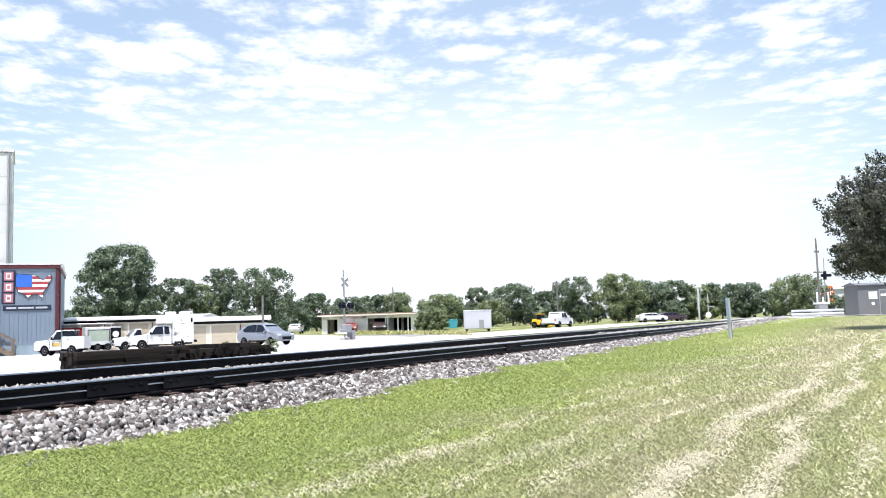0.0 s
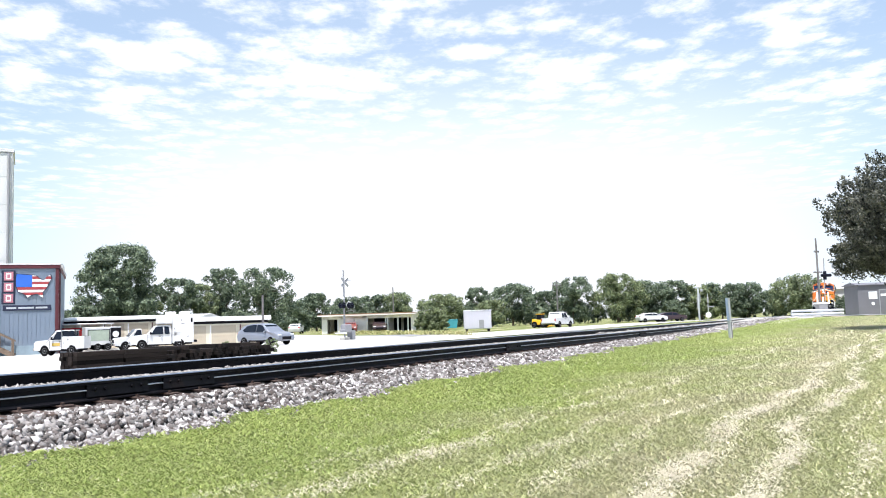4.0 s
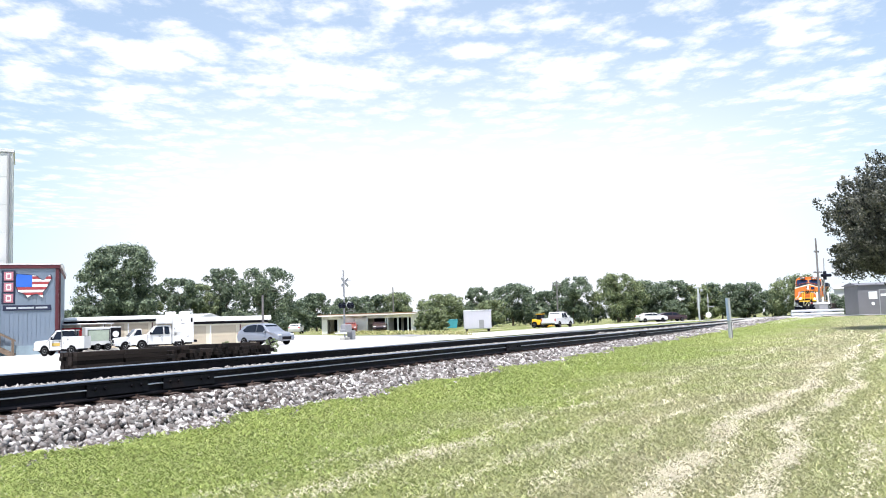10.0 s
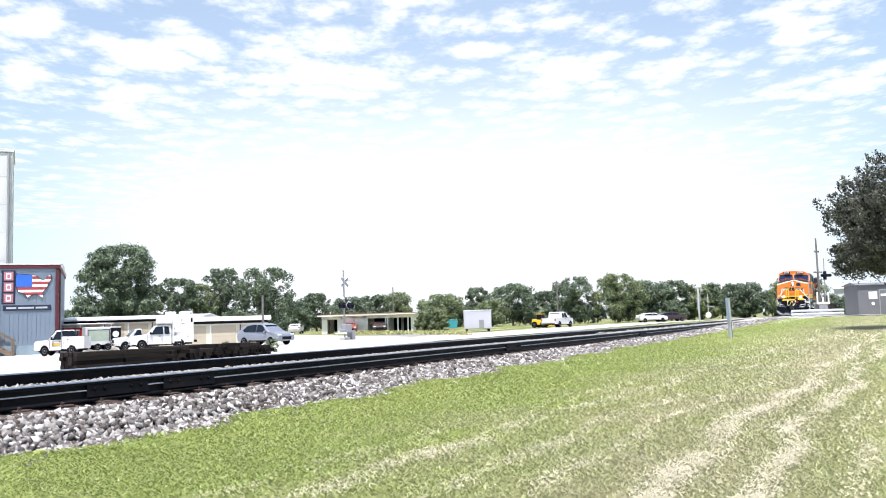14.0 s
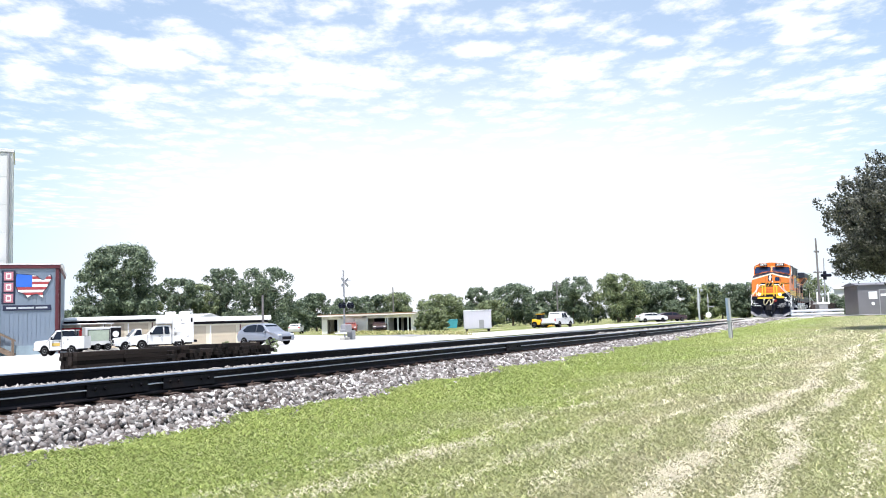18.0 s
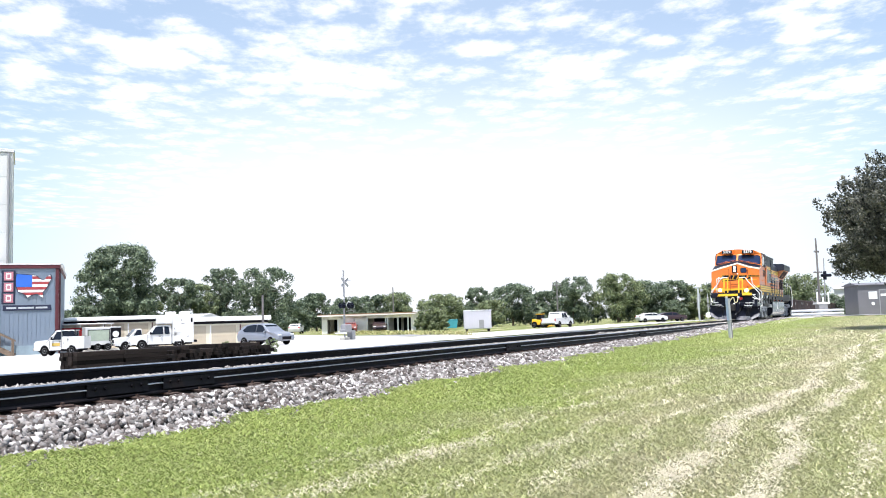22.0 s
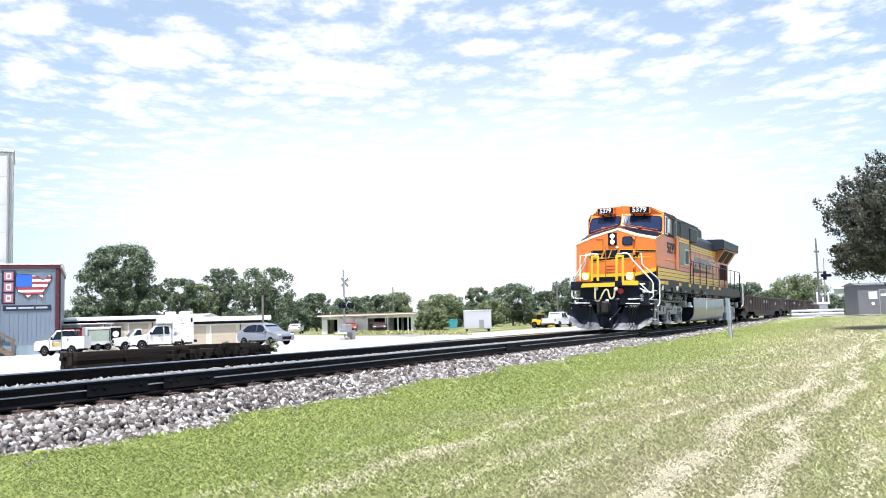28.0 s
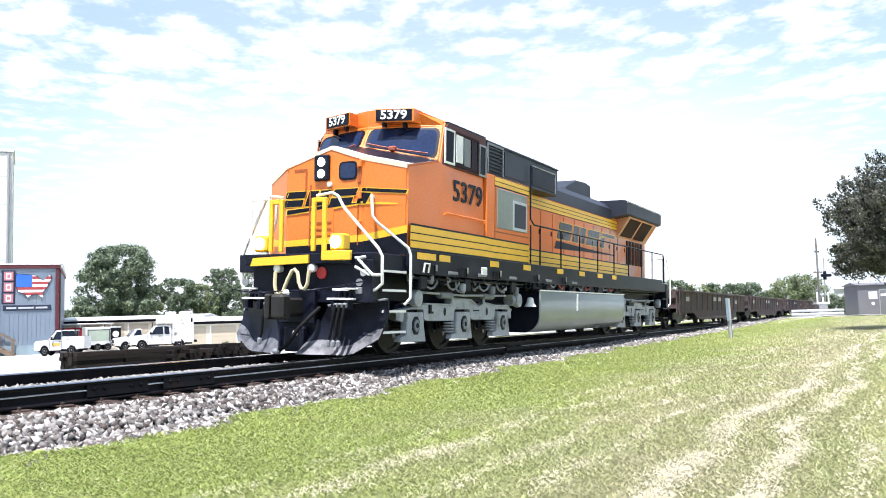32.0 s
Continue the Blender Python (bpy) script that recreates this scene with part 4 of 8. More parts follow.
        for k in range(16):
            u = 1.5 + k * 0.34 + rnd.random() * 0.15
            z0 = 1.12 + 0.22 * rnd.random()
            kind = k % 4
            if kind == 0:
                part("valve", Geo().tube([(u, s * 1.36, z0), (u, s * 1.36, z0 + 0.16)], 0.045, 8).box(u - 0.06, s * 1.32, z0 + 0.05, u + 0.06, s * 1.44, z0 + 0.13, 0.02), (TRUCK_GREY, GALV_PIPE)[k % 8 == 0], L)
            elif kind == 1:
                part("branch_pipe", Geo().tube([(u, s * 1.38, 1.44), (u, s * 1.4, z0 + 0.05), (u + 0.12, s * 1.4, z0), (u + 0.4, s * 1.38, z0)], 0.018, 6), GALV_PIPE, L)
            elif kind == 2:
                part("filter_cup", Geo().turned([(0.03, 0.2), (0.07, 0.18), (0.07, 0.05), (0.04, 0.0)], (u, s * 1.4, z0 - 0.06), "z", 10), (GALV_PIPE, TRUCK_GREY)[k % 3 == 0], L)
            else:
                part("branch_pipe", Geo().tube([(u, s * 1.42, 1.42), (u + 0.1, s * 1.44, 1.24), (u + 0.3, s * 1.44, 1.3), (u + 0.36, s * 1.4, 1.44)], 0.022, 6), RUBBER, L)
        part("jacking_pad", Geo().box(4.25, s * 1.5, 1.5, 4.5, s * 1.53, 1.66, 0.01), WHITE, L)
        part("coupling_hook", Geo().tube([(1.82, s * 1.52, 1.46), (1.82, s * 1.55, 1.62), (2.0, s * 1.55, 1.62), (2.0, s * 1.52, 1.46)], 0.018, 6), WHITE, L)
        for k in range(10):
            u = 7.6 + k * 0.72 + rnd.random() * 0.2
            part("cable_loop", Geo().tube([(u + 0.2 * math.cos(t), s * 1.46, 1.44 - (0.08 + 0.08 * rnd.random()) * math.sin(t)) for t in np.linspace(0, math.pi, 6)], 0.02, 6), (RUBBER, GALV_PIPE, surface("dull_red", (0.35, 0.08, 0.05), 0.6))[k % 3], L, smooth=True)
        for u in (1.8, 3.6, 5.9):
            part("valve_box", Geo().box(u, s * 1.3, 1.16, u + 0.3, s * 1.46, 1.42, 0.03), BLACK, L)
        res = Geo().tube([(6.3, s * 1.22, 1.0), (6.35, s * 1.22, 1.0), (6.62, s * 1.22, 1.0), (6.66, s * 1.22, 1.0)], 0.13, 16)
        part("air_reservoir", res, TRUCK_GREY, L, smooth=True)
        part("bell", Geo().turned([(0.02, 0.22), (0.07, 0.2), (0.09, 0.09), (0.145, 0.0)], (7.22, s * 1.38, 0.86), "z", 16), WHITE, L, smooth=True)
        for k in range(9):
            u = 7.3 + k * 0.82
            part("underfloor_box", Geo().box(u, s * 1.2, 1.26, u + 0.55, s * 1.44, 1.5, 0.03), BLACK, L)
    # pilot
    part("pilot_plate", Geo().box(0.12, -1.42, 0.9, 0.34, 1.04, 1.62, 0.02), BLACK, L)
    def blade(s, e, h, off):
        """A hollow-curved blade: e from the middle outwards, h from its foot up."""
        v = (0.18 + 0.42 * h) * (1 - e) + (1.5 + 0.05 * h) * e
        foot, top = 0.05 + max(0.0, (v - 1.06) / 0.45) * 0.28, 0.84 + 0.12 * max(0.0, (v - 0.6) / 0.95)
        return (-0.22 + 0.36 * (v - 0.18) + 0.16 * h + 0.10 * math.sin(math.pi * h) + off, s * v, foot + h * (top - foot))
    for s in (-1, 1):
        for nm, mat, h0, h1, off, lab in (("snow_plow", BLACK, 0.0, 1.0, 0.0, "black hollow plow blade"), ("plow_edge", surface("scraped_steel", (0.17, 0.17, 0.19), 0.5, 0.1, 0.4, 5, 50, 0.1, second=(0.06, 0.06, 0.07), mix=0.50), 0.0, 0.27, -0.006, "scraped bare-steel lower edge")):
            pl = Geo()
            hs = [h0 + (h1 - h0) * k / 8 for k in range(9)]
            es = [k / 10 for k in range(11)]
            n = len(es)
            front = [blade(s, e, h * (1 + (0.25 * math.sin(e * 9) - 0.1 if nm == "plow_edge" else 0)), off) for h in hs for e in es]
            pl.add(front, [(j * n + i, j * n + i + 1, (j + 1) * n + i + 1, (j + 1) * n + i) for j in range(8) for i in range(n - 1)])
            if nm == "snow_plow":
                rim = [(h, e) for h, e in [(0, e) for e in es] + [(h, 1.0) for h in hs[1:]] + [(1.0, e) for e in es[::-1][1:]] + [(h, 0.0) for h in hs[::-1][1:-1]]]
                k = len(rim)
                pl.add([blade(s, e, h, d) for d in (0.0, 0.05) for h, e in rim], [(i, (i + 1) % k, (i + 1) % k + k, i + k) for i in range(k)])
            part(nm, pl, mat, L, lab, smooth=True)
        part("blade_lip", Geo().tube([Vector(blade(s, e, 1.0, 0.0)) + Vector((0, 0, 0.012)) for e in (0, 0.25, 0.5, 0.75, 1)], 0.02, 6), GALV_PIPE, L)
        part("foot_board", Geo().box(-0.04, s * 0.66, 0.95, 0.12, s * 1.14, 0.985, 0.008), WHITE, L, "white-edged foot board")
        part("foot_board", Geo().box(0.0, s * 0.92, 1.12, 0.12, s * 1.2, 1.15, 0.008), WHITE, L, "white-edged foot board")
        part("blade_bracket", Geo().box(-0.03, s * 0.74, 0.78, 0.12, s * 0.80, 0.95), BLACK, L)
        part("blade_bracket", Geo().box(-0.03, s * 1.02, 0.80, 0.12, s * 1.08, 0.95), BLACK, L)
        part("tow_eye", Geo().turned([(0.045, -0.02), (0.065, -0.02), (0.065, 0.02), (0.045, 0.02)], (0.12, s * 1.2, 1.24), "x", 12).box(0.08, s * 1.14, 1.05, 0.14, s * 1.26, 1.16, 0.01), GALV_PIPE, L)
        for k in range(3):
            part("hose_valve", Geo().box(0.06, s * (0.82 + 0.1 * k), 0.98, 0.14, s * (0.87 + 0.1 * k), 1.1, 0.012), BLACK, L)
    part("plow_centre", Geo().box(0.1, -0.5, 0.12, 0.16, 0.5, 0.62, 0.01).box(-0.06, -0.2, 0.08, 0.1, 0.2, 0.5, 0.03), BLACK, L)
    part("coupler", Geo().box(-0.45, -0.14, 0.68, 0.15, 0.14, 0.98, 0.04).box(-0.62, -0.2, 0.62, -0.35, 0.06, 1.04, 0.05).box(-0.6, 0.1, 0.62, -0.42, 0.2, 1.04, 0.03), WHEEL_STEEL, L, "rusty coupler")
    part("coupler_pocket", Geo().box(0.02, -0.36, 0.55, 0.14, 0.36, 1.12, 0.02), BLACK, L)
    for a, b in ((0.62, 0.60), (-0.80, -0.86), (-0.90, -0.95), (-1.00, -1.04)):
        hose = part("air_hose", Geo().tube([(0.1, b, 0.9), (-0.08, b, 0.86), (-0.13, (a + b) / 2 - 0.01, 0.62), (-0.12, a, 0.38), (-0.13, a + 0.03, 0.28)], 0.026, 7), RUBBER, L, smooth=True)
        part("hose_end", Geo().box(-0.17, a - 0.01, 0.18, -0.10, a + 0.06, 0.3, 0.02), GALV_PIPE, hose, "bright hose coupling")
        part("hose_collar", Geo().box(-0.09, b - 0.035, 0.82, -0.02, b + 0.035, 0.9, 0.015), GALV_PIPE, hose)
    main = part("brake_hose", Geo().tube([(0.05, -0.46, 0.82), (-0.14, -0.44, 0.7), (-0.3, -0.28, 0.46), (-0.34, -0.1, 0.2), (-0.36, 0.06, 0.1)], 0.034, 8), RUBBER, L, "long black brake hose", smooth=True)
    part("hose_end", Geo().box(-0.42, 0.02, 0.05, -0.30, 0.16, 0.14, 0.03), GALV_PIPE, main, "bright hose coupling")
    part("hose_collar", Geo().box(-0.30, -0.24, 0.36, -0.22, -0.16, 0.44, 0.02), WHITE, main)
    part("uncoupling_lever", Geo().tube([(-0.02, 1.4, 1.12), (-0.05, 0.9, 1.06), (-0.06, 0.3, 1.09), (-0.2, 0.06, 1.08), (-0.06, -0.3, 1.09), (-0.05, -0.9, 1.18), (-0.02, -1.4, 1.26)], 0.012, 6), BLACK, L, smooth=True)
    part("coupler_pin", Geo().turned([(0.05, -0.05), (0.06, 0.0), (0.04, 0.05)], (-0.42, -0.12, 1.06), "z", 10), WHITE, L)
    wave = [(0.43, 1.42), (0.44, 1.20), (0.41, 1.06), (0.34, 1.02), (0.25, 1.10), (0.16, 1.30), (0.08, 1.43), (0.02, 1.46), (-0.04, 1.40), (-0.07, 1.24), (-0.12, 1.14), (-0.19, 1.13), (-0.25, 1.22), (-0.28, 1.45)]
    part("jumper_cable", Geo().tube([(-0.02, v, w) for v, w in wave], 0.032, 8), surface("cream_hose", (0.66, 0.58, 0.36), 0.6), L, "cream jumper cable", smooth=True)
    for v in (0.42, -0.30):
        part("jumper_socket", Geo().turned([(0.06, 0.1), (0.075, 0.04), (0.075, -0.02), (0.05, -0.035)], (0.02, v, 1.48), "x", 12), WHITE, L, smooth=True)
    part("pilot_bar", Geo().tube([(0.08, 0.52, 1.06), (0.08, -0.42, 1.12)], 0.018, 6), GALV_PIPE, L)
    part("pilot_bar", Geo().box(0.02, -1.02, 1.10, 0.1, -0.72, 1.14, 0.01), WHITE, L)
    for v0, v1, w0, w1 in ((-1.2, -1.46, 1.62, 1.36), (-1.14, -1.4, 1.50, 1.36), (-1.14, -1.32, 1.64, 1.66), (-1.46, -1.62, 1.36, 1.36)):
        part("lamp_stay", Geo().tube([(0.06, v0, w0), (0.1, v1, w1)], 0.024, 7), WHITE, L, "white bent grab iron")
    part("marker_disc", Geo().turned([(0.1, 0.02), (0.105, 0.0), (0.1, -0.012), (0.02, -0.016)], (0.1, -0.45, 1.40), "x", 18), RED, L, smooth=True)
    # front deck and its yellow lamps
    part("front_deck", Geo().box(-0.02, -1.1, 1.55, 0.9, 1.1, 1.72, 0.01), BLACK, L)
    deck = part("deck_edge", Geo().prism([(0.96, 1.52), (0.90, 1.66), (-0.28, 1.70), (-0.28, 1.56)], "x", -0.06, 0.0).box(-0.06, -1.12, 1.60, 0.0, -0.54, 1.76, 0.01), YELLOW, L, "yellow deck edge")
    for s in (-1, 1):
        box_ = part("ditch_light", Geo().box(0.0, s * 0.66, 1.77, 0.22, s * 0.94, 2.05, 0.03), YELLOW, L, "yellow lamp box, lit")
        part("ditch_lens", Geo().turned([(0.10, 0.0), (0.108, -0.03), (0.08, -0.05), (0.02, -0.06)], (0.0, s * 0.8, 1.91), "x", 18), LAMP_ON, box_, smooth=True)
        part("gate_post", Geo().box(-0.03, s * 0.30, 1.76, 0.03, s * 0.38, 2.66, 0.01).box(-0.03, s * 0.52, 1.76, 0.03, s * 0.60, 2.66, 0.01).box(-0.03, s * 0.38, 2.58, 0.03, s * 0.52, 2.66, 0.01), YELLOW, L)
        # white corner rails and steps
        n_ = 1.0 if s < 0 else 0.88
        part("corner_rail", Geo().tube([(0.05, s * 0.35, 2.70), (0.07, s * 0.66, 2.74), (0.09, s * 0.76, 2.68), (0.1, s * 0.88, 2.48), (0.2, s * 1.50 * n_, 1.80), (0.22, s * 1.56 * n_, 1.68), (0.22, s * 1.57 * n_, 1.22), (0.2, s * 1.46 * n_, 1.13), (0.2, s * 1.3 * n_, 1.08)], 0.026, 8), WHITE, L, "white handrail", smooth=True)
        part("corner_rail", Geo().tube([(0.98, s * 0.98, 2.74), (0.86, s * 1.02, 2.75), (0.85, s * 1.03, 2.68), (0.86, s * 1.04, 2.40), (0.9, s * 1.1, 2.3), (1.24, s * 1.54, 1.86), (1.27, s * 1.57, 1.74), (1.28, s * 1.57, 1.0), (1.2, s * 1.5, 0.88)], 0.026, 8), WHITE, L, "white handrail", smooth=True)
        well = part("stepwell", Geo().box(0.36, s * 1.05, 0.42, 1.2, s * 1.1, 1.62), BLACK, L)
        for k, w in enumerate((0.40, 0.75, 1.1, 1.42)):
            part("step", Geo().box(0.40, s * 1.1, w, 1.16, s * 1.46, w + 0.035, 0.008), BLACK, well)
            part("step_edge", Geo().box(0.40, s * 1.46, w, 1.16, s * 1.475, w + 0.04), WHITE, well)
        if s < 0:
            part("end_light", Geo().turned([(0.06, 0), (0.06, -0.03)], (0.12, s * 1.28, 1.4), "x", 12), WHITE, L)
        # walkway rails
        for u in (7.0, 7.6, 9.05, 10.5, 12.1, 13.7, 15.3, 16.9, 18.3, 19.9):
            part("rail_post", Geo().tube([(u, s * 1.47, 1.74), (u, s * 1.47, 2.76)], 0.018, 6), BLACK, L)
        part("handrail", Geo().tube([(6.98, s * 1.47, 4.15), (6.98, s * 1.47, 2.9), (7.2, s * 1.47, 2.78), (19.9, s * 1.47, 2.78), (20.05, s * 1.47, 2.6), (20.05, s * 1.47, 1.74)], 0.02, 7), BLACK, L, smooth=True)
        part("rear_step", Geo().box(19.9, s * 1.1, 0.45, 20.7, s * 1.46, 0.49).box(19.9, s * 1.1, 0.8, 20.7, s * 1.46, 0.84).box(19.9, s * 1.1, 1.15, 20.7, s * 1.46, 1.19).box(19.9, s * 1.06, 0.4, 20.7, s * 1.1, 1.6), BLACK, L)
        part("rear_rail", Geo().tube([(20.75, s * 0.9, 2.7), (20.75, s * 1.4, 2.66), (20.8, s * 1.52, 1.9), (20.8, s * 1.52, 1.0), (20.7, s * 1.45, 0.9)], 0.026, 8), WHITE, L, smooth=True)
    part("front_rail", Geo().tube([(0.0, 0.6, 2.68), (0.0, 1.0, 2.66), (0.0, 1.0, 1.76)], 0.02, 7), WHITE, L, smooth=True)
    part("rear_bulkhead", Geo().box(20.5, -1.45, 0.8, 20.75, 1.45, 1.72, 0.02), BLACK, L)
    part("rear_coupler", Geo().box(20.7, -0.14, 0.68, 21.3, 0.14, 0.98, 0.04), WHEEL_STEEL, L)
    # what stands before the pilot and on the front deck
    ahead = ("pilot_plate", "snow_plow", "plow_edge", "blade_lip", "foot_board", "blade_bracket", "tow_eye", "hose_valve", "plow_centre", "coupler", "coupler_pocket", "air_hose", "brake_hose", "uncoupling_lever", "coupler_pin",
             "jumper_cable", "jumper_socket", "marker_disc", "front_deck", "deck_edge", "ditch_light", "gate_post", "corner_rail", "stepwell", "end_light", "front_rail", "pilot_bar", "lamp_stay")
    for ob in L.children:
        if ob.name.split(".")[0] in ahead and not (ob.name.startswith("corner_rail") and ob.data.vertices[0].co.x > 0.5):
            ob.location.x += 0.14
    rolling = loco_truck(L, 0, (1.87, 3.82, 5.74)) + loco_truck(L, 0, (15.1, 17.05, 18.95))
    return L, rolling


GON_BROWN = surface("gondola_brown", (0.105, 0.078, 0.075), 0.85, 0, 0.3, 0.8, 20, 0.15, second=(0.07, 0.06, 0.064), mix=0.52, spec=0.2)


def gondola(m):
    """A low open wagon, its coupler face at 0 and the far one at 18.9."""
    G = thing("gondola_wagon", m, "low open gondola wagon with rusty brown ribbed sides", "wagon", "wagons behind the locomotive")
    part("floor", Geo().box(0.8, -1.4, 0.95, 18.1, 1.4, 1.1), GON_BROWN, G)
    for s in (-1, 1):
        side = part("side_wall", Geo().prism([(0.85, 0.62), (4.1, 0.62), (4.9, 0.36), (14.0, 0.36), (14.8, 0.62), (18.05, 0.62), (18.05, 1.50), (0.85, 1.50)], "y", s * 1.42, s * 1.46), GON_BROWN, G)
        part("top_chord", Geo().box(0.8, s * 1.40, 1.45, 18.1, s * 1.52, 1.54, 0.015), GON_BROWN, side)
        part("side_sill", Geo().box(4.9, s * 1.40, 0.33, 14.0, s * 1.50, 0.42, 0.015), GON_BROWN, side)
        for k in range(15):
            u = 0.95 + k * 1.2
            part("rib", Geo().prism([(u, s * 1.46), (u + 0.16, s * 1.46), (u + 0.13, s * 1.505), (u + 0.03, s * 1.505)], "z", 0.72, 1.45), GON_BROWN, side)
        for k, (u, w) in enumerate(((2.4, 1.1), (8.5, 1.15), (9.8, 1.15), (14.7, 1.05))):
            part("stencil_bar", Geo().box(u, s * 1.461, w, u + 0.7, s * 1.466, w + 0.18), surface("faded_white", (0.42, 0.40, 0.38), 0.8), side, "faded white bars of lettering")
    for a, b in ((0.8, 0.88), (18.02, 18.1)):
        part("end_wall", Geo().box(a, -1.42, 0.8, b, 1.42, 1.52).box(a - 0.06, -1.42, 1.2, a, 1.42, 1.3), GON_BROWN, G)
    for a, b in ((0.0, 0.9), (18.0, 18.9)):
        part("coupler", Geo().box(a, -0.13, 0.68, b, 0.13, 0.95, 0.04), WHEEL_STEEL, G)
    part("centre_sill", Geo().box(0.8, -0.25, 0.55, 18.1, 0.25, 0.95), BLACK, G)
    part("ladder", Geo().tube([(0.86, -1.55, 0.5), (0.86, -1.55, 1.66)], 0.015, 6).tube([(1.25, -1.55, 0.5), (1.25, -1.55, 1.66)], 0.015, 6)
         .tube([(0.86, -1.55, 0.6), (1.25, -1.55, 0.6)], 0.012, 6).tube([(0.86, -1.55, 1.0), (1.25, -1.55, 1.0)], 0.012, 6).tube([(0.86, -1.55, 1.4), (1.25, -1.55, 1.4)], 0.012, 6), GON_BROWN, G)
    sets = []
    for c in (2.7, 16.2):
        for s in (-1, 1):
            o = [(c - 1.15, 0.36), (c - 1.15, 0.6), (c - 0.7, 0.66), (c - 0.3, 0.82), (c + 0.3, 0.82), (c + 0.7, 0.66), (c + 1.15, 0.6), (c + 1.15, 0.36), (c + 0.6, 0.36), (c + 0.3, 0.2), (c - 0.3, 0.2), (c - 0.6, 0.36)]
            part("truck_side", Geo().prism(o, "y", s * 0.95, s * 1.12), BLACK, G)
        part("bolster", Geo().box(c - 0.2, -1.0, 0.4, c + 0.2, 1.0, 0.62), BLACK, G)
        for d in (-0.88, 0.88):
            sets.append(wheelset(G, c + d, 0.42))
    return G, sets


# ---- trees ----
BARK = surface("bark", (0.12, 0.09, 0.07), 0.9, 0, 0.3, 4, 40, 0.6)
LEAF = leaf_surface("tree_leaves", (0.054, 0.082, 0.060), (0.232, 0.283, 0.178))
LEAF_PALE = leaf_surface("pale_leaves", (0.082, 0.115, 0.064), (0.30, 0.342, 0.175))
LEAF_DARK = leaf_surface("dusky_leaves", (0.038, 0.045, 0.041), (0.19, 0.19, 0.15))


def crown(rng, centres, n, leaf, flat=0.95):
    """Leaf clumps round centres (x, y, z, radius): small bent leaves that lie along each clump's shell, few below it."""
    w = np.array([c[3] ** 2 for c in centres])
    pick = rng.choice(len(centres), n, p=w / w.sum())
    c = np.array(centres)[pick]
    d = rng.normal(size=(n, 3))
    d /= np.linalg.norm(d, axis=1)[:, None]
    d[:, 2] = np.where((d[:, 2] < -0.3) & (rng.random(n) < 0.4), -d[:, 2], d[:, 2])
    r = c[:, 3] * (0.45 + 0.55 * rng.random(n) ** 0.4) * (1 + 0.16 * rng.normal(size=n))
    p = c[:, :3] + d * r[:, None] * np.array([1, 1, flat])
    a = rng.normal(size=(n, 3))
    a -= d * (a * d).sum(1)[:, None] * 0.75
    a /= np.linalg.norm(a, axis=1)[:, None]
    b = np.cross(d + 0.45 * rng.normal(size=(n, 3)), a)
    b /= np.linalg.norm(b, axis=1)[:, None]
    s = leaf * (0.5 + rng.random(n))[:, None]
    k = np.cross(a, b) * s * 0.3
    q = np.stack([p - a * s, p + b * s * 0.6 + k, p + a * s, p - b * s * 0.6 + k], 1).reshape(-1, 3)
    return q, np.arange(4 * n).reshape(-1, 4)


def tree(m, height, width, seed, n, leaf, mat, label, name="tree", category="tree", group="", trunk=True, blobs=30, low=0.12):
    """A tapered trunk with limbs and a crown of many small leaves."""
    rng = np.random.default_rng(seed)
    T = thing(name, m, label, category, group)
    if trunk:
        g = Geo()
        top = Vector((rng.normal() * 0.03 * height, rng.normal() * 0.03 * height, height * 0.72))
        g.tube([(0, 0, -0.1), (0.01 * height, 0, height * 0.12), top * 0.5, top], 0.028 * height, 9, 0.006 * height)
        for k in range(7):
            a, h = k * 2.4 + rng.random(), height * (0.2 + 0.07 * k)
            e = Vector((math.cos(a), math.sin(a), 0.7)) * width * (0.34 - 0.02 * k)
            s = Vector((top.x * h / top.z, top.y * h / top.z, h))
            g.tube([s, s + e * 0.5 + Vector((0, 0, 0.05 * height)), s + e], 0.011 * height, 6, 0.003 * height)
        part("trunk", g, BARK, T, smooth=True)
    cs = []
    for k in range(blobs):
        a, t = rng.random() * 2 * math.pi, rng.random()
        z = low + (0.98 - low) * t
        rim = max(0.0, 1 - abs((t - 0.42) / 0.62) ** 2.4) ** 0.5
        rr = width * 0.5 * rim * (0.15 + 0.80 * rng.random() ** 0.45)
        rad = width * (0.045 + 0.055 * rng.random())
        cs.append((rr * math.cos(a), rr * math.sin(a), min(z * height, height - rad * 0.8), rad))
    for k in range(blobs // 8):                # the shaded inside of the crown
        a, t = rng.random() * 2 * math.pi, 0.15 + 0.6 * rng.random()
        cs.append((0.2 * width * rng.random() * math.cos(a), 0.2 * width * rng.random() * math.sin(a), (low + (0.9 - low) * t) * height, width * 0.11))
    q, f = crown(rng, cs, n, leaf)
    q[:, 2] = np.maximum(q[:, 2], 0.05)
    ob = arrays("crown", q, f, mat)
    ob.parent = T
    return T


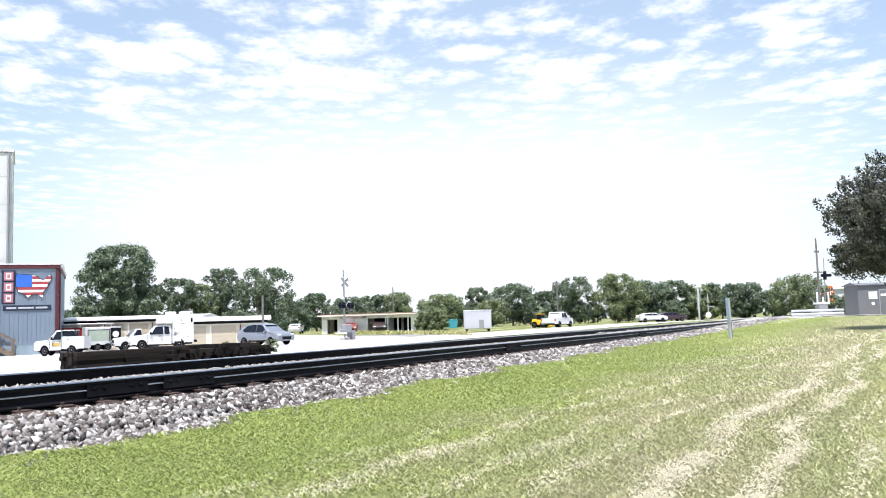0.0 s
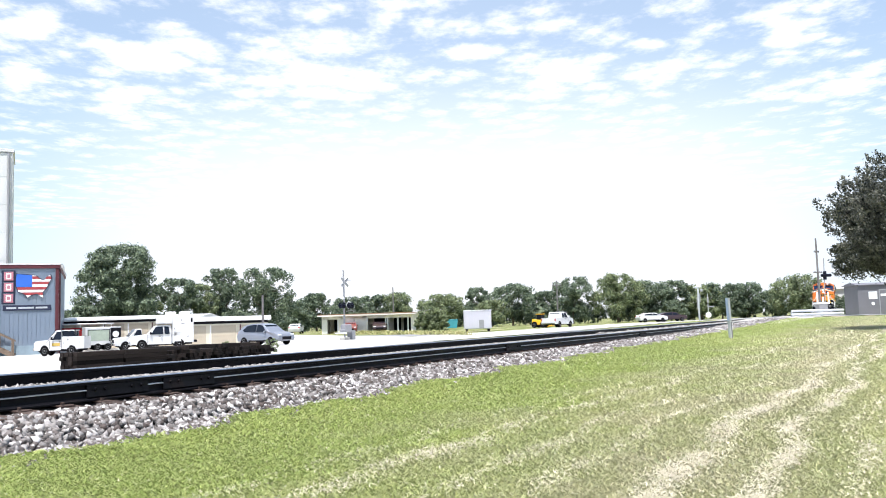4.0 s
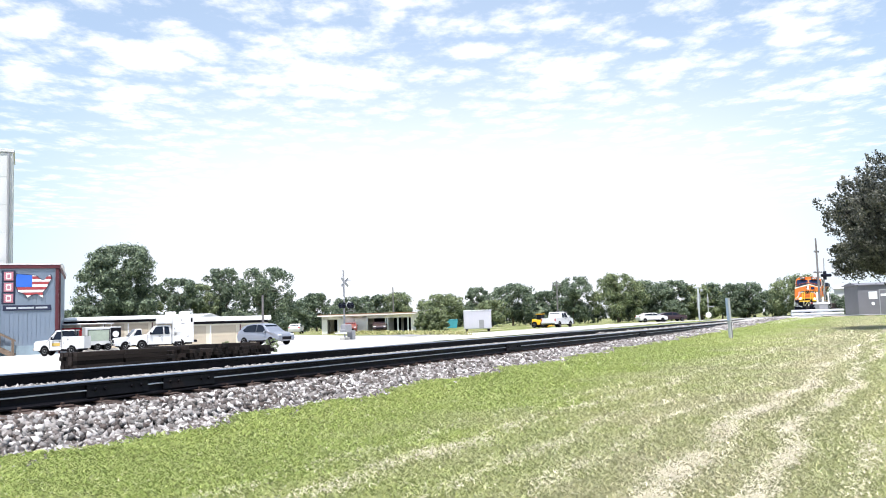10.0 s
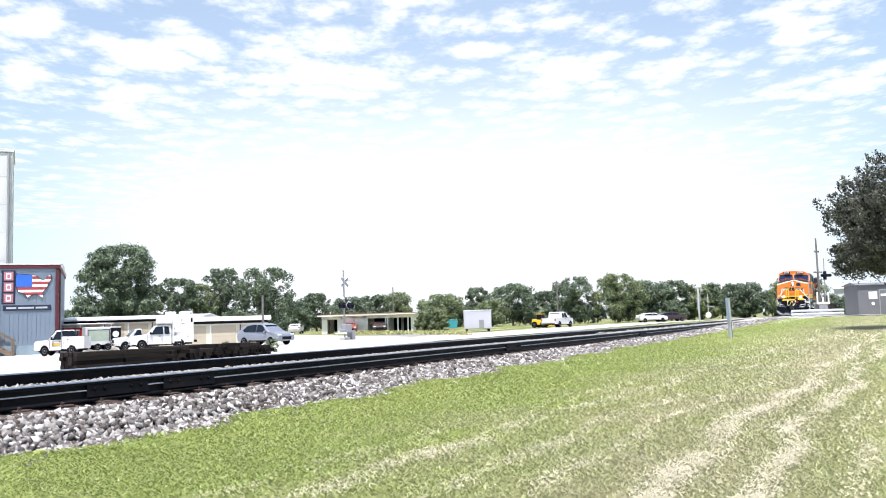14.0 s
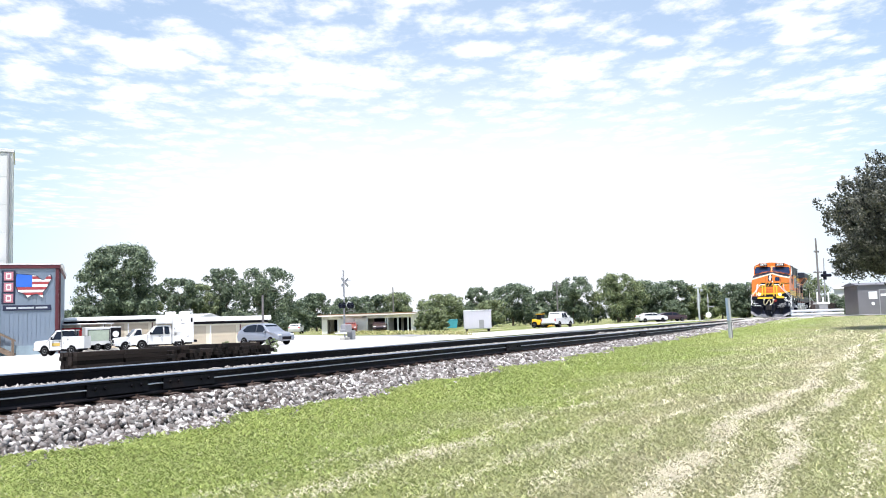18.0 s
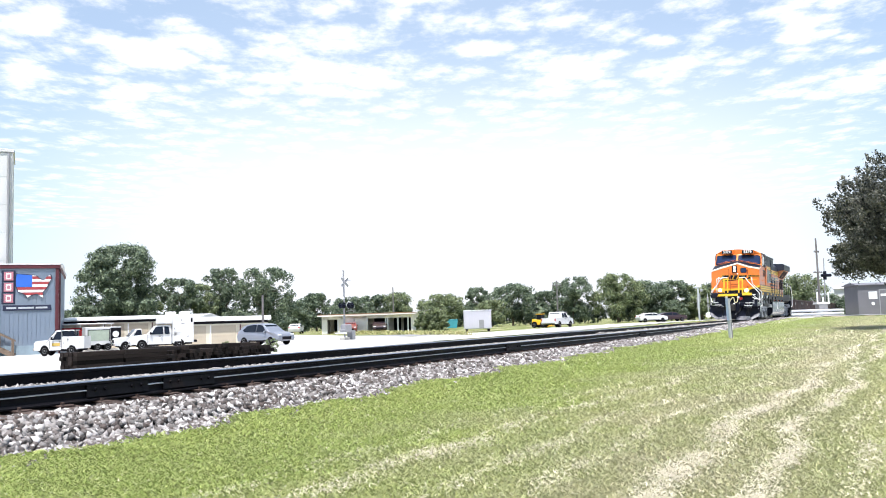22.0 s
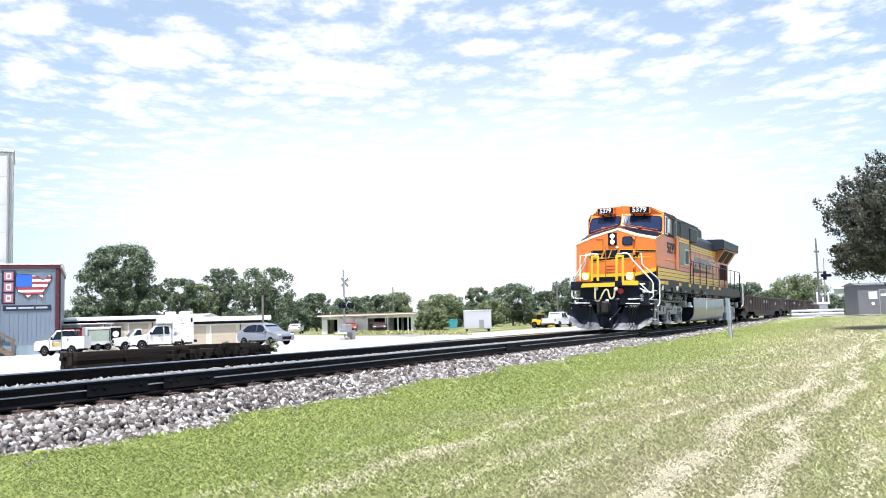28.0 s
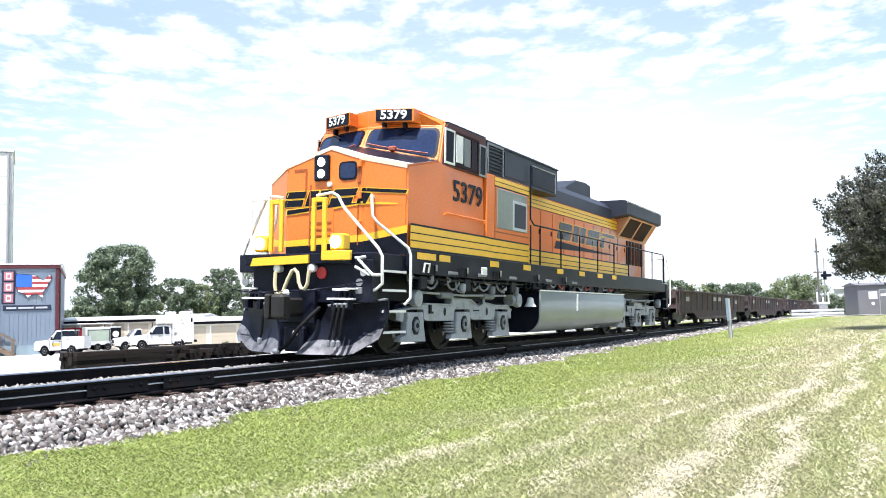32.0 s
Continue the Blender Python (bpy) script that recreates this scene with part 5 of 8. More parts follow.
# the row of trees beyond the road: x, y, height, width
ROW_A = [(91.5, 104.4, 14.4, 12.4), (81.1, 99.3, 5.0, 6.8), (103.1, 104.2, 9.6, 8.4), (96.9, 105.6, 7.2, 7.0), (114.2, 104.2, 11.6, 9.0), (109.9, 91.1, 10.8, 11.0),
         (108.8, 104.4, 8.8, 6.5), (138.5, 102.0, 7.5, 9.5), (150.1, 101.7, 6.9, 9.0), (163.1, 98.3, 8.0, 10.0), (160.7, 102.9, 7.5, 8.6), (132.5, 103.0, 6.0, 7.6)]
ROW_B = [(150.2, 80.0, 6.6, 10.0), (158.1, 75.6, 7.9, 6.2), (147.5, 63.4, 7.8, 10.0), (136.8, 62.8, 4.6, 6.5), (152.7, 53.3, 8.7, 9.6), (155.0, 60.2, 6.4, 7.4), (156.6, 45.9, 9.0, 11.0),
         (164.1, 42.6, 7.8, 9.2), (166.4, 38.2, 7.8, 8.8), (169.3, 33.0, 6.8, 8.4), (171.1, 29.5, 7.3, 8.6), (173.4, 25.2, 6.9, 7.8), (161.8, 14.9, 7.3, 9.9), (181.2, 21.6, 5.3, 6.4), (187.3, 9.6, 4.2, 7.6)]
for k, (x, y, h, w) in enumerate(ROW_A + ROW_B):
    big = w > 12
    tree(pose(x, y, lie(x, y), 0, 0, k * 77 % 360), h, w, 100 + k, int(6000 + 330 * w * h / 4) * (2 if big else 1), 0.17 if big else 0.16, LEAF if k % 3 or big else LEAF_PALE,
         "leafy summer tree in the row beyond the road", group="row of trees", blobs=210 if big else 100, low=0.05 if big else 0.12)


def thicket():
    """Low undergrowth that closes the row of trees."""
    rng = np.random.default_rng(5)
    cs = []
    for a, b, n in (((78, 104), (118, 98), 26), ((118, 98), (168, 104), 26), ((168, 100), (150, 60), 26), ((150, 60), (172, 30), 22), ((172, 30), (188, 4), 16), ((188, 4), (205, -40), 20)):
        for k in range(n):
            t = (k + rng.random()) / n
            x, y = a[0] + (b[0] - a[0]) * t + rng.normal(), a[1] + (b[1] - a[1]) * t + rng.normal() + 3
            r = 1.3 + 0.9 * rng.random()
            cs.append((x, y, lie(x, y) + r * 0.75 + 0.6 * rng.random(), r))
    q, f = crown(rng, cs, 34000, 0.3)
    ob = arrays("undergrowth", q, f, LEAF)
    tagged(ob, "dense green undergrowth below the far trees", "undergrowth", kind="stuff")


thicket()
# the large tree over the lawn
def plumed_tree(m, seed):
    """A tree whose outline breaks up into upswept plumes of small leaves."""
    rng = np.random.default_rng(seed)
    T = thing("tree", m, "dense dusky-leaved tree with upswept plumes on the lawn", "tree")
    g = Geo().tube([(0, 0, -0.1), (0.05, 0, 0.9), (0.0, 0.05, 2.4), (0.1, 0, 5.2)], 0.2, 10, 0.05)
    for k in range(12):
        a = k * 2.4
        e = Vector((math.cos(a), math.sin(a), 0.75)) * (2.3 - 0.08 * k)
        s = Vector((0, 0, 1.5 + 0.26 * k))
        g.tube([s, s + e * 0.5 + Vector((0, 0, 0.1)), s + e + Vector((0, 0, 0.3))], 0.07, 6, 0.015)
    part("trunk", g, BARK, T, smooth=True)
    n, per = 860, 130
    d = rng.normal(size=(n, 3))
    d /= np.linalg.norm(d, axis=1)[:, None]
    r = (0.25 + 0.75 * rng.random(n) ** 0.45)[:, None]
    lobes = (1 + 0.10 * np.sin(d[:, 0] * 7 + 1) + 0.10 * np.sin(d[:, 2] * 8) + 0.06 * rng.normal(size=n))[:, None]
    base = np.array([0, 0, 4.75]) + np.sign(d) * np.abs(d) ** 0.85 * r * lobes * np.array([2.95, 2.95, 2.75])
    axis = d * np.array([0.75, 0.75, 0.35]) + np.array([0, 0, 0.55]) + 0.2 * rng.normal(size=(n, 3))
    axis /= np.linalg.norm(axis, axis=1)[:, None]
    long_ = (0.45 + 0.5 * rng.random(n))[:, None]
    s = rng.random((n, per, 1))
    p = base[:, None] + axis[:, None] * (s - 0.25) * long_[:, None] + rng.normal(size=(n, per, 3)) * (0.16 * (1 - s) + 0.035)
    p = p.reshape(-1, 3)
    k = len(p)
    a = np.repeat(axis, per, 0) + 0.7 * rng.normal(size=(k, 3))
    a /= np.linalg.norm(a, axis=1)[:, None]
    b = np.cross(a, rng.normal(size=(k, 3)))
    b /= np.linalg.norm(b, axis=1)[:, None]
    sz = 0.062 * (0.5 + rng.random(k))[:, None]
    q = np.stack([p - a * sz, p + b * sz * 0.5, p + a * sz, p - b * sz * 0.5], 1).reshape(-1, 3)
    ob = arrays("crown", q, np.arange(4 * k).reshape(-1, 4), LEAF_DARK)
    ob.parent = T


plumed_tree(pose(37.2, -0.55, lie(37.2, -0.55)) @ Matrix.Scale(0.84, 4), 7)


# ---- clouds ----
# the larger clouds: place, breadth and depth
CLOUDS = [(884, 1246, 62, 97), (1049, 1465, 37, 79), (1021, 1294, 33, 48), (1109, 1209, 77, 90), (1015, 1179, 34, 49), (1073, 1057, 51, 72), (1000, 1009, 27, 26), (1088, 971, 23, 26),
          (1219, 866, 97, 52), (1183, 725, 28, 34), (1092, 790, 13, 25), (1125, 658, 28, 21), (1279, 699, 38, 70), (1389, 675, 46, 52), (1342, 478, 29, 30), (1606, 591, 93, 103),
          (1548, 369, 21, 30), (1717, 384, 52, 61), (1494, 192, 57, 29), (1586, 120, 37, 29), (1664, 163, 57, 32), (2061, 62, 101, 78), (1357, 1005, 145, 132), (1286, 1439, 61, 114)]


def cloud_sheet():
    """A broken layer of small clouds, high over the place, that drifts."""
    m = bpy.data.materials.new("cloud_layer")
    m.use_nodes = True
    n, l = m.node_tree.nodes, m.node_tree.links
    n.clear()
    tc = n.new("ShaderNodeTexCoord")
    def tex(scale, detail, rough, shift):
        mp = n.new("ShaderNodeMapping")           # banks of cloud drawn out along the wind
        mp.inputs["Location"].default_value = (shift, shift * 0.6, 0)
        mp.inputs["Rotation"].default_value = (0, 0, radians(-28))
        sq = n.new("ShaderNodeVectorMath")
        sq.operation = "MULTIPLY"
        sq.inputs[1].default_value = (0.85, 1.0, 1.0)
        t = n.new("ShaderNodeTexNoise")
        t.inputs["Scale"].default_value, t.inputs["Detail"].default_value, t.inputs["Roughness"].default_value = scale, detail, rough
        l.new(tc.outputs["Object"], mp.inputs[0])
        l.new(mp.outputs[0], sq.inputs[0])
        l.new(sq.outputs[0], t.inputs["Vector"])
        return t.outputs["Fac"]
    def math_(op, a, b):
        k = n.new("ShaderNodeMath")
        k.operation = op
        for i, v in enumerate((a, b)):
            if isinstance(v, (int, float)):
                k.inputs[i].default_value = v
            else:
                l.new(v, k.inputs[i])
        return k.outputs[0]
    fray, groups = tex(0.05, 6, 0.60, 310), tex(0.0032, 3, 0.5, 90)
    mp, sq, cell = n.new("ShaderNodeMapping"), n.new("ShaderNodeVectorMath"), n.new("ShaderNodeTexVoronoi")
    mp.inputs["Rotation"].default_value = (0, 0, radians(-28))
    sq.operation = "MULTIPLY"
    sq.inputs[1].default_value = (0.9, 1.0, 1.0)
    warp, wide = n.new("ShaderNodeTexNoise"), n.new("ShaderNodeVectorMath")
    warp.inputs["Scale"].default_value, warp.inputs["Detail"].default_value = 0.011, 4
    wide.operation = "MULTIPLY_ADD"
    wide.inputs[1].default_value = (75, 75, 0)
    l.new(tc.outputs["Object"], warp.inputs["Vector"])
    l.new(warp.outputs["Color"], wide.inputs[0])
    l.new(tc.outputs["Object"], wide.inputs[2])
    l.new(wide.outputs[0], mp.inputs[0])
    l.new(mp.outputs[0], sq.inputs[0])
    l.new(sq.outputs[0], cell.inputs["Vector"])
    cell.feature = "SMOOTH_F1"
    cell.inputs["Scale"].default_value, cell.inputs["Smoothness"].default_value = 0.0145, 0.3
    puffs = math_("SUBTRACT", 1.0, cell.outputs["Distance"])
    cover = n.new("ShaderNodeAttribute")
    cover.attribute_name = "cover"
    s = math_("ADD", math_("ADD", math_("MULTIPLY", puffs, 0.52), math_("MULTIPLY", fray, 0.50)), math_("ADD", math_("MULTIPLY", groups, 0.24), math_("MULTIPLY", cover.outputs["Fac"], 0.30)))
    r = n.new("ShaderNodeMapRange")
    r.interpolation_type = "SMOOTHSTEP"
    r.inputs["From Min"].default_value, r.inputs["From Max"].default_value = 0.53, 0.99
    r.inputs["To Max"].default_value = 0.93
    l.new(s, r.inputs["Value"])
    em, tr, mx, out = n.new("ShaderNodeEmission"), n.new("ShaderNodeBsdfTransparent"), n.new("ShaderNodeMixShader"), n.new("ShaderNodeOutputMaterial")
    em.inputs["Color"].default_value, em.inputs["Strength"].default_value = (1.0, 0.995, 0.98, 1), 0.64
    l.new(r.outputs["Result"], mx.inputs[0])
    l.new(tr.outputs[0], mx.inputs[1])
    l.new(em.outputs[0], mx.inputs[2])
    l.new(mx.outputs[0], out.inputs["Surface"])
    k, radii = 540, np.concatenate([np.linspace(850, 2400, 110), np.linspace(2450, 4400, 30)])
    turn = np.arange(k) * 2 * math.pi / k
    v = np.stack([np.outer(radii, np.cos(turn)), np.outer(radii, np.sin(turn)), np.zeros((len(radii), k))], 2).reshape(-1, 3)
    j, i = np.meshgrid(np.arange(len(radii) - 1), np.arange(k), indexing="ij")
    i2 = (i + 1) % k
    f = np.stack([j * k + i, j * k + i2, (j + 1) * k + i2, (j + 1) * k + i], 2).reshape(-1, 4)
    ob = arrays("cloud_backdrop", v, f, m)
    thick = np.zeros(len(v))
    for x, y, wide_, deep in CLOUDS:
        far = math.hypot(x, y)
        along, across = ((v[:, 0] - x) * x + (v[:, 1] - y) * y) / far / deep, ((v[:, 1] - y) * x - (v[:, 0] - x) * y) / far / wide_
        thick = np.maximum(thick, np.exp(-(along ** 2 + across ** 2) * 0.75))
    ob.data.attributes.new("cover", "FLOAT", "POINT").data.foreach_set("value", thick.astype(np.float32))
    ob.location = (0, 0, 500)
    return tagged(ob, "broken layer of small white clouds", "clouds", kind="structure")


clouds = cloud_sheet()

# ---- buildings ----
BLUE_METAL = surface("blue_grey_cladding", (0.175, 0.22, 0.285), 0.4, 0.0, 0.12, 0.6, 20, 0.03, second=(0.18, 0.215, 0.26), mix=0.6)
MAROON = surface("maroon_trim", (0.08, 0.013, 0.02), 0.5, 0, 0.12, 2, 30, 0.03)
ROOF_WHITE = surface("white_roof", (0.66, 0.655, 0.64), 0.5, 0, 0.08, 0.5, 20, 0.03)
CREAM = surface("cream_cladding", (0.62, 0.58, 0.47), 0.6, 0, 0.08, 0.5, 20, 0.03)
TAN = surface("tan_door", (0.46, 0.40, 0.31), 0.6, 0, 0.08, 1, 20, 0.03)
DARK_GAP = surface("dark_opening", (0.010, 0.010, 0.013), 0.8, 0, 0.2, 2, 20, 0.0, spec=0.1)
SILO_WHITE = surface("silo_concrete", (0.66, 0.66, 0.67), 0.8, 0, 0.1, 0.25, 6, 0.08, second=(0.58, 0.58, 0.6), mix=0.6)
NAVY = surface("navy_panel", (0.015, 0.02, 0.05), 0.4, 0, 0.1, 2, 30, 0.02)
FLAG_BLUE = surface("flag_blue", (0.03, 0.13, 0.55), 0.45, 0, 0.1, 2, 30, 0.02)
FLAG_RED = surface("flag_red", (0.34, 0.045, 0.05), 0.45, 0, 0.1, 2, 30, 0.02)
GREY_METAL = surface("grey_metal", (0.30, 0.30, 0.32), 0.5, 0.2, 0.12, 1.5, 25, 0.05)
GALV = surface("galvanised", (0.52, 0.54, 0.56), 0.45, 0.5, 0.12, 3, 40, 0.05)
TIMBER = surface("weathered_timber", (0.17, 0.125, 0.09), 0.85, 0, 0.25, 3, 50, 0.3)
POLE_WOOD = surface("pole_wood", (0.15, 0.14, 0.14), 0.85, 0, 0.2, 2, 30, 0.2)


def frame_at(x, y, heading):
    """The pose of a thing that stands on the ground at (x, y)."""
    return pose(x, y, lie(x, y) + 0.06, 0, 0, heading)


def warehouse():
    """Blue-grey metal hall with maroon trim. Local x runs along its signed wall from the corner to the left as the street sees it."""
    ax = Vector((-0.768, 0.64, 0)).normalized()
    m = Matrix.Translation((50.5, 65.2, -1.25)) @ Matrix.Rotation(math.atan2(ax.y, ax.x), 4, "Z") @ Matrix.Scale(1.17, 4)
    W = thing("warehouse", m, "blue-grey metal warehouse with maroon trim and a sign board", "building")
    h, length, deep = 6.7, 20, 14
    part("wall", Geo().box(0, -0.2, 0, length, 0, h), BLUE_METAL, W)
    part("wall", Geo().box(0, -deep, 0, 0.2, -0.2, h), BLUE_METAL, W)
    part("wall", Geo().box(length - 0.2, -deep, 0, length, -0.2, h), BLUE_METAL, W)
    part("wall", Geo().box(0.2, -deep, 0, length - 0.2, -deep + 0.2, h), BLUE_METAL, W)
    for k in range(66):
        x = 0.3 + k * 0.3
        part("cladding_rib", Geo().box(x, 0, 0.75, x + 0.05, 0.035, h - 0.25), BLUE_METAL, W)
    part("plinth", Geo().box(0.0, 0, 0, length, 0.06, 0.75), surface("plinth_blue", (0.24, 0.31, 0.36), 0.7), W, "darker blue plinth")
    part("eave_trim", Geo().box(-0.1, -0.02, h - 0.22, length, 0.1, h + 0.06, 0.02), MAROON, W, "maroon eave trim")
    part("corner_trim", Geo().box(-0.03, 0, 0, 0.22, 0.06, h - 0.22, 0.01), MAROON, W, "maroon corner trim")
    part("gable_trim", Geo().box(-0.1, -deep, h - 0.22, -0.002, -0.05, h + 0.06, 0.02), MAROON, W)
    part("downpipe", Geo().box(-0.12, -0.9, 0, -0.01, -0.75, h - 0.2, 0.02), MAROON, W)
    part("roof", Geo().prism([(-deep - 0.1, h), (0.12, h + 0.06), (0.12, h + 0.16), (-deep / 2, h + 0.55), (-deep - 0.1, h + 0.16)], "x", -0.15, length), ROOF_WHITE, W, "white metal roof")
    # sign: three square plates, a country outline in stripes, a name strip
    part("plate_ground", Geo().box(2.93, 0.01, 3.84, 3.84, 0.04, 6.34, 0.02), NAVY, W, "navy panel behind the square plates")
    sign = part("sign_back", Geo().box(0.5, 0.04, 3.35, 3.75, 0.07, 3.75, 0.01), NAVY, W, "navy name strip")
    part("name_bar", Geo().box(0.75, 0.07, 3.48, 1.55, 0.078, 3.61).box(1.68, 0.07, 3.48, 2.72, 0.078, 3.61).box(2.85, 0.07, 3.48, 3.5, 0.078, 3.61), surface("dull_silver", (0.45, 0.47, 0.5), 0.5), sign, "grey bar in place of a name")
    for k in range(3):
        z = 3.9 + k * 0.82
        pl = part("sign_plate", Geo().box(3.0, 0.04, z, 3.75, 0.09, z + 0.74, 0.03), NAVY, W, "navy square plate")
        part("plate_face", Geo().box(3.06, 0.09, z + 0.05, 3.69, 0.1, z + 0.69, 0.005), surface("pale_maroon", (0.42, 0.16, 0.20), 0.5), pl)
        part("plate_mark", Geo().box(3.20, 0.1, z + 0.14, 3.55, 0.106, z + 0.60), WHITE, pl, "white mark")
        part("plate_core", Geo().box(3.28, 0.106, z + 0.24, 3.47, 0.11, z + 0.50), MATS["pale_maroon"], pl)
    out = [(3.15, 5.85), (2.1, 5.72), (1.75, 5.35), (1.62, 5.36), (1.5, 5.6), (1.3, 5.78), (1.22, 5.5), (1.38, 5.12), (1.5, 4.72), (1.72, 4.4), (1.66, 3.95), (1.84, 4.06), (2.0, 4.28), (2.3, 4.2), (2.55, 3.98), (2.75, 4.3), (3.05, 4.45), (3.18, 4.9), (3.2, 5.4)]
    out = [(0.42 + (x - 1.22) * 1.28, z + 0.27) for x, z in out]
    fl = part("map_outline", Geo().prism(out, "y", 0.04, 0.075), NAVY, W, "dark outline of a country")
    def clip(o, z0, z1):
        for lim, sg in ((z0, 1), (z1, -1)):
            res = []
            for i, p in enumerate(o):
                q = o[(i + 1) % len(o)]
                a, b = sg * (p[1] - lim), sg * (q[1] - lim)
                if a >= 0:
                    res.append(p)
                if a * b < 0:
                    t = a / (a - b)
                    res.append((p[0] + (q[0] - p[0]) * t, lim))
            o = res
        return o
    inner = [(1.8 + (x - 1.8) * 0.95, 5.17 + (z - 5.17) * 0.94) for x, z in out]
    for k in range(9):
        band = clip(inner, 4.29 + k * 0.2, 4.48 + k * 0.2)
        if len(band) > 2:
            part("map_stripe", Geo().prism(band, "y", 0.076, 0.084), FLAG_RED if k % 2 else WHITE, fl)
    blue = [(x, z) for x, z in clip(inner, 5.09, 6.2)]
    bx = []
    for i, p in enumerate(blue):
        q = blue[(i + 1) % len(blue)]
        a, b = p[0] - 1.8, q[0] - 1.8
        if a >= 0:
            bx.append(p)
        if a * b < 0:
            bx.append((1.8, p[1] + (q[1] - p[1]) * a / (a - b)))
    part("map_canton", Geo().prism(bx, "y", 0.085, 0.092), FLAG_BLUE, fl, "blue field")
    # wooden stair at the wall's foot
    st = thing("wooden_stair", m @ Matrix.Translation((2.85, 0.05, 0)), "weathered wooden steps with a handrail at the warehouse", "stair")
    for k in range(5):
        part("tread", Geo().box(0.35 * k, 0.1, 0.2 * k + 0.14, 0.35 * k + 0.4, 1.3, 0.2 * k + 0.19, 0.01), TIMBER, st)
        part("riser", Geo().box(0.35 * k + 0.36, 0.1, 0.2 * k, 0.35 * k + 0.39, 1.3, 0.2 * k + 0.14), TIMBER, st)
    for y in (0.12, 1.28):
        part("string", Geo().prism([(0, 0), (0.3, 0), (2.1, 0.95), (2.1, 1.2), (1.8, 1.1), (0, 0.2)], "y", y - 0.025, y + 0.025), TIMBER, st)
        for x in (0.1, 1.0, 1.9):
            part("newel", Geo().box(x, y - 0.05, 0.5 * x, x + 0.09, y + 0.05, 1.1 + 0.56 * x, 0.01), TIMBER, st)
        part("stair_rail", Geo().prism([(0.0, 1.05), (2.05, 2.2), (2.05, 2.32), (0.0, 1.17)], "y", y - 0.035, y + 0.035), TIMBER, st)


def elevator():
    m = Matrix.Translation((70.2, 99.6, -1.0)) @ Matrix.Rotation(radians(144), 4, "Z")
    S = thing("grain_elevator", m, "tall pale concrete grain elevator tower", "tower")
    part("shaft", Geo().box(0, -9, 0, 11, 0, 25.2, 0.1), SILO_WHITE, S)
    part("parapet", Geo().box(-0.15, -9.15, 25.2, 11.15, 0.15, 25.6, 0.05), SILO_WHITE, S)
    part("corner_pipe", Geo().tube([(0.5, 0.25, 0), (0.5, 0.25, 25.1)], 0.16, 8), GREY_METAL, S)
    part("vent", Geo().box(2.6, 0, 24.3, 3.6, 0.06, 24.9), DARK_GAP, S)
    for k in range(6):
        part("pour_line", Geo().box(0.02, 0, 4 + k * 3.6, 10.98, 0.03, 4.08 + k * 3.6), SILO_WHITE, S)
    part("annex", Geo().box(1.8, 0.0, 0, 9, 2.4, 11.6, 0.08), SILO_WHITE, S)


def storage_row(name, a, b, h, deep, doors, label):
    """A long low building between two ground points, doors on the street side."""
    a, b = Vector((*a, 0)), Vector((*b, 0))
    d = (b - a)
    m = Matrix.Translation((a.x, a.y, lie(a.x, a.y))) @ Matrix.Rotation(math.atan2(d.y, d.x), 4, "Z")
    S = thing(name, m, label, "building")
    n = d.length
    part("wall", Geo().box(0, 0, -0.3, n, deep, h), CREAM, S)
    part("roof", Geo().prism([(-0.35, h), (deep + 0.3, h), (deep + 0.3, h + 0.1), (deep / 2, h + 0.45), (-0.35, h + 0.12)], "x", -0.3, n + 0.3), ROOF_WHITE, S, "white metal roof")
    part("fascia", Geo().box(-0.3, -0.4, h - 0.04, n + 0.3, -0.36, h + 0.12), ROOF_WHITE, S)
    # shade under the eave, laid on the wall as a near-black strip
    part("soffit_gap", Geo().box(0, -0.05, h - 0.28, n, -0.0, h - 0.02), DARK_GAP, S, "near-black strip that paints in the shade below the eave")
    w = n / doors
    for k in range(doors):
        dr = part("roller_door", Geo().box(k * w + 0.25, -0.03, 0, (k + 1) * w - 0.25, 0.0, h - 0.45), TAN, S, "tan roller door")
        for j in range(5):
            part("door_slat", Geo().box(k * w + 0.27, -0.045, 0.2 + j * 0.42, (k + 1) * w - 0.27, -0.03, 0.24 + j * 0.42), TAN, dr)
        part("door_jamb", Geo().box(k * w + 0.1, -0.04, 0, k * w + 0.22, 0, h - 0.4), WHITE if k % 2 else MAROON, S)
    return S


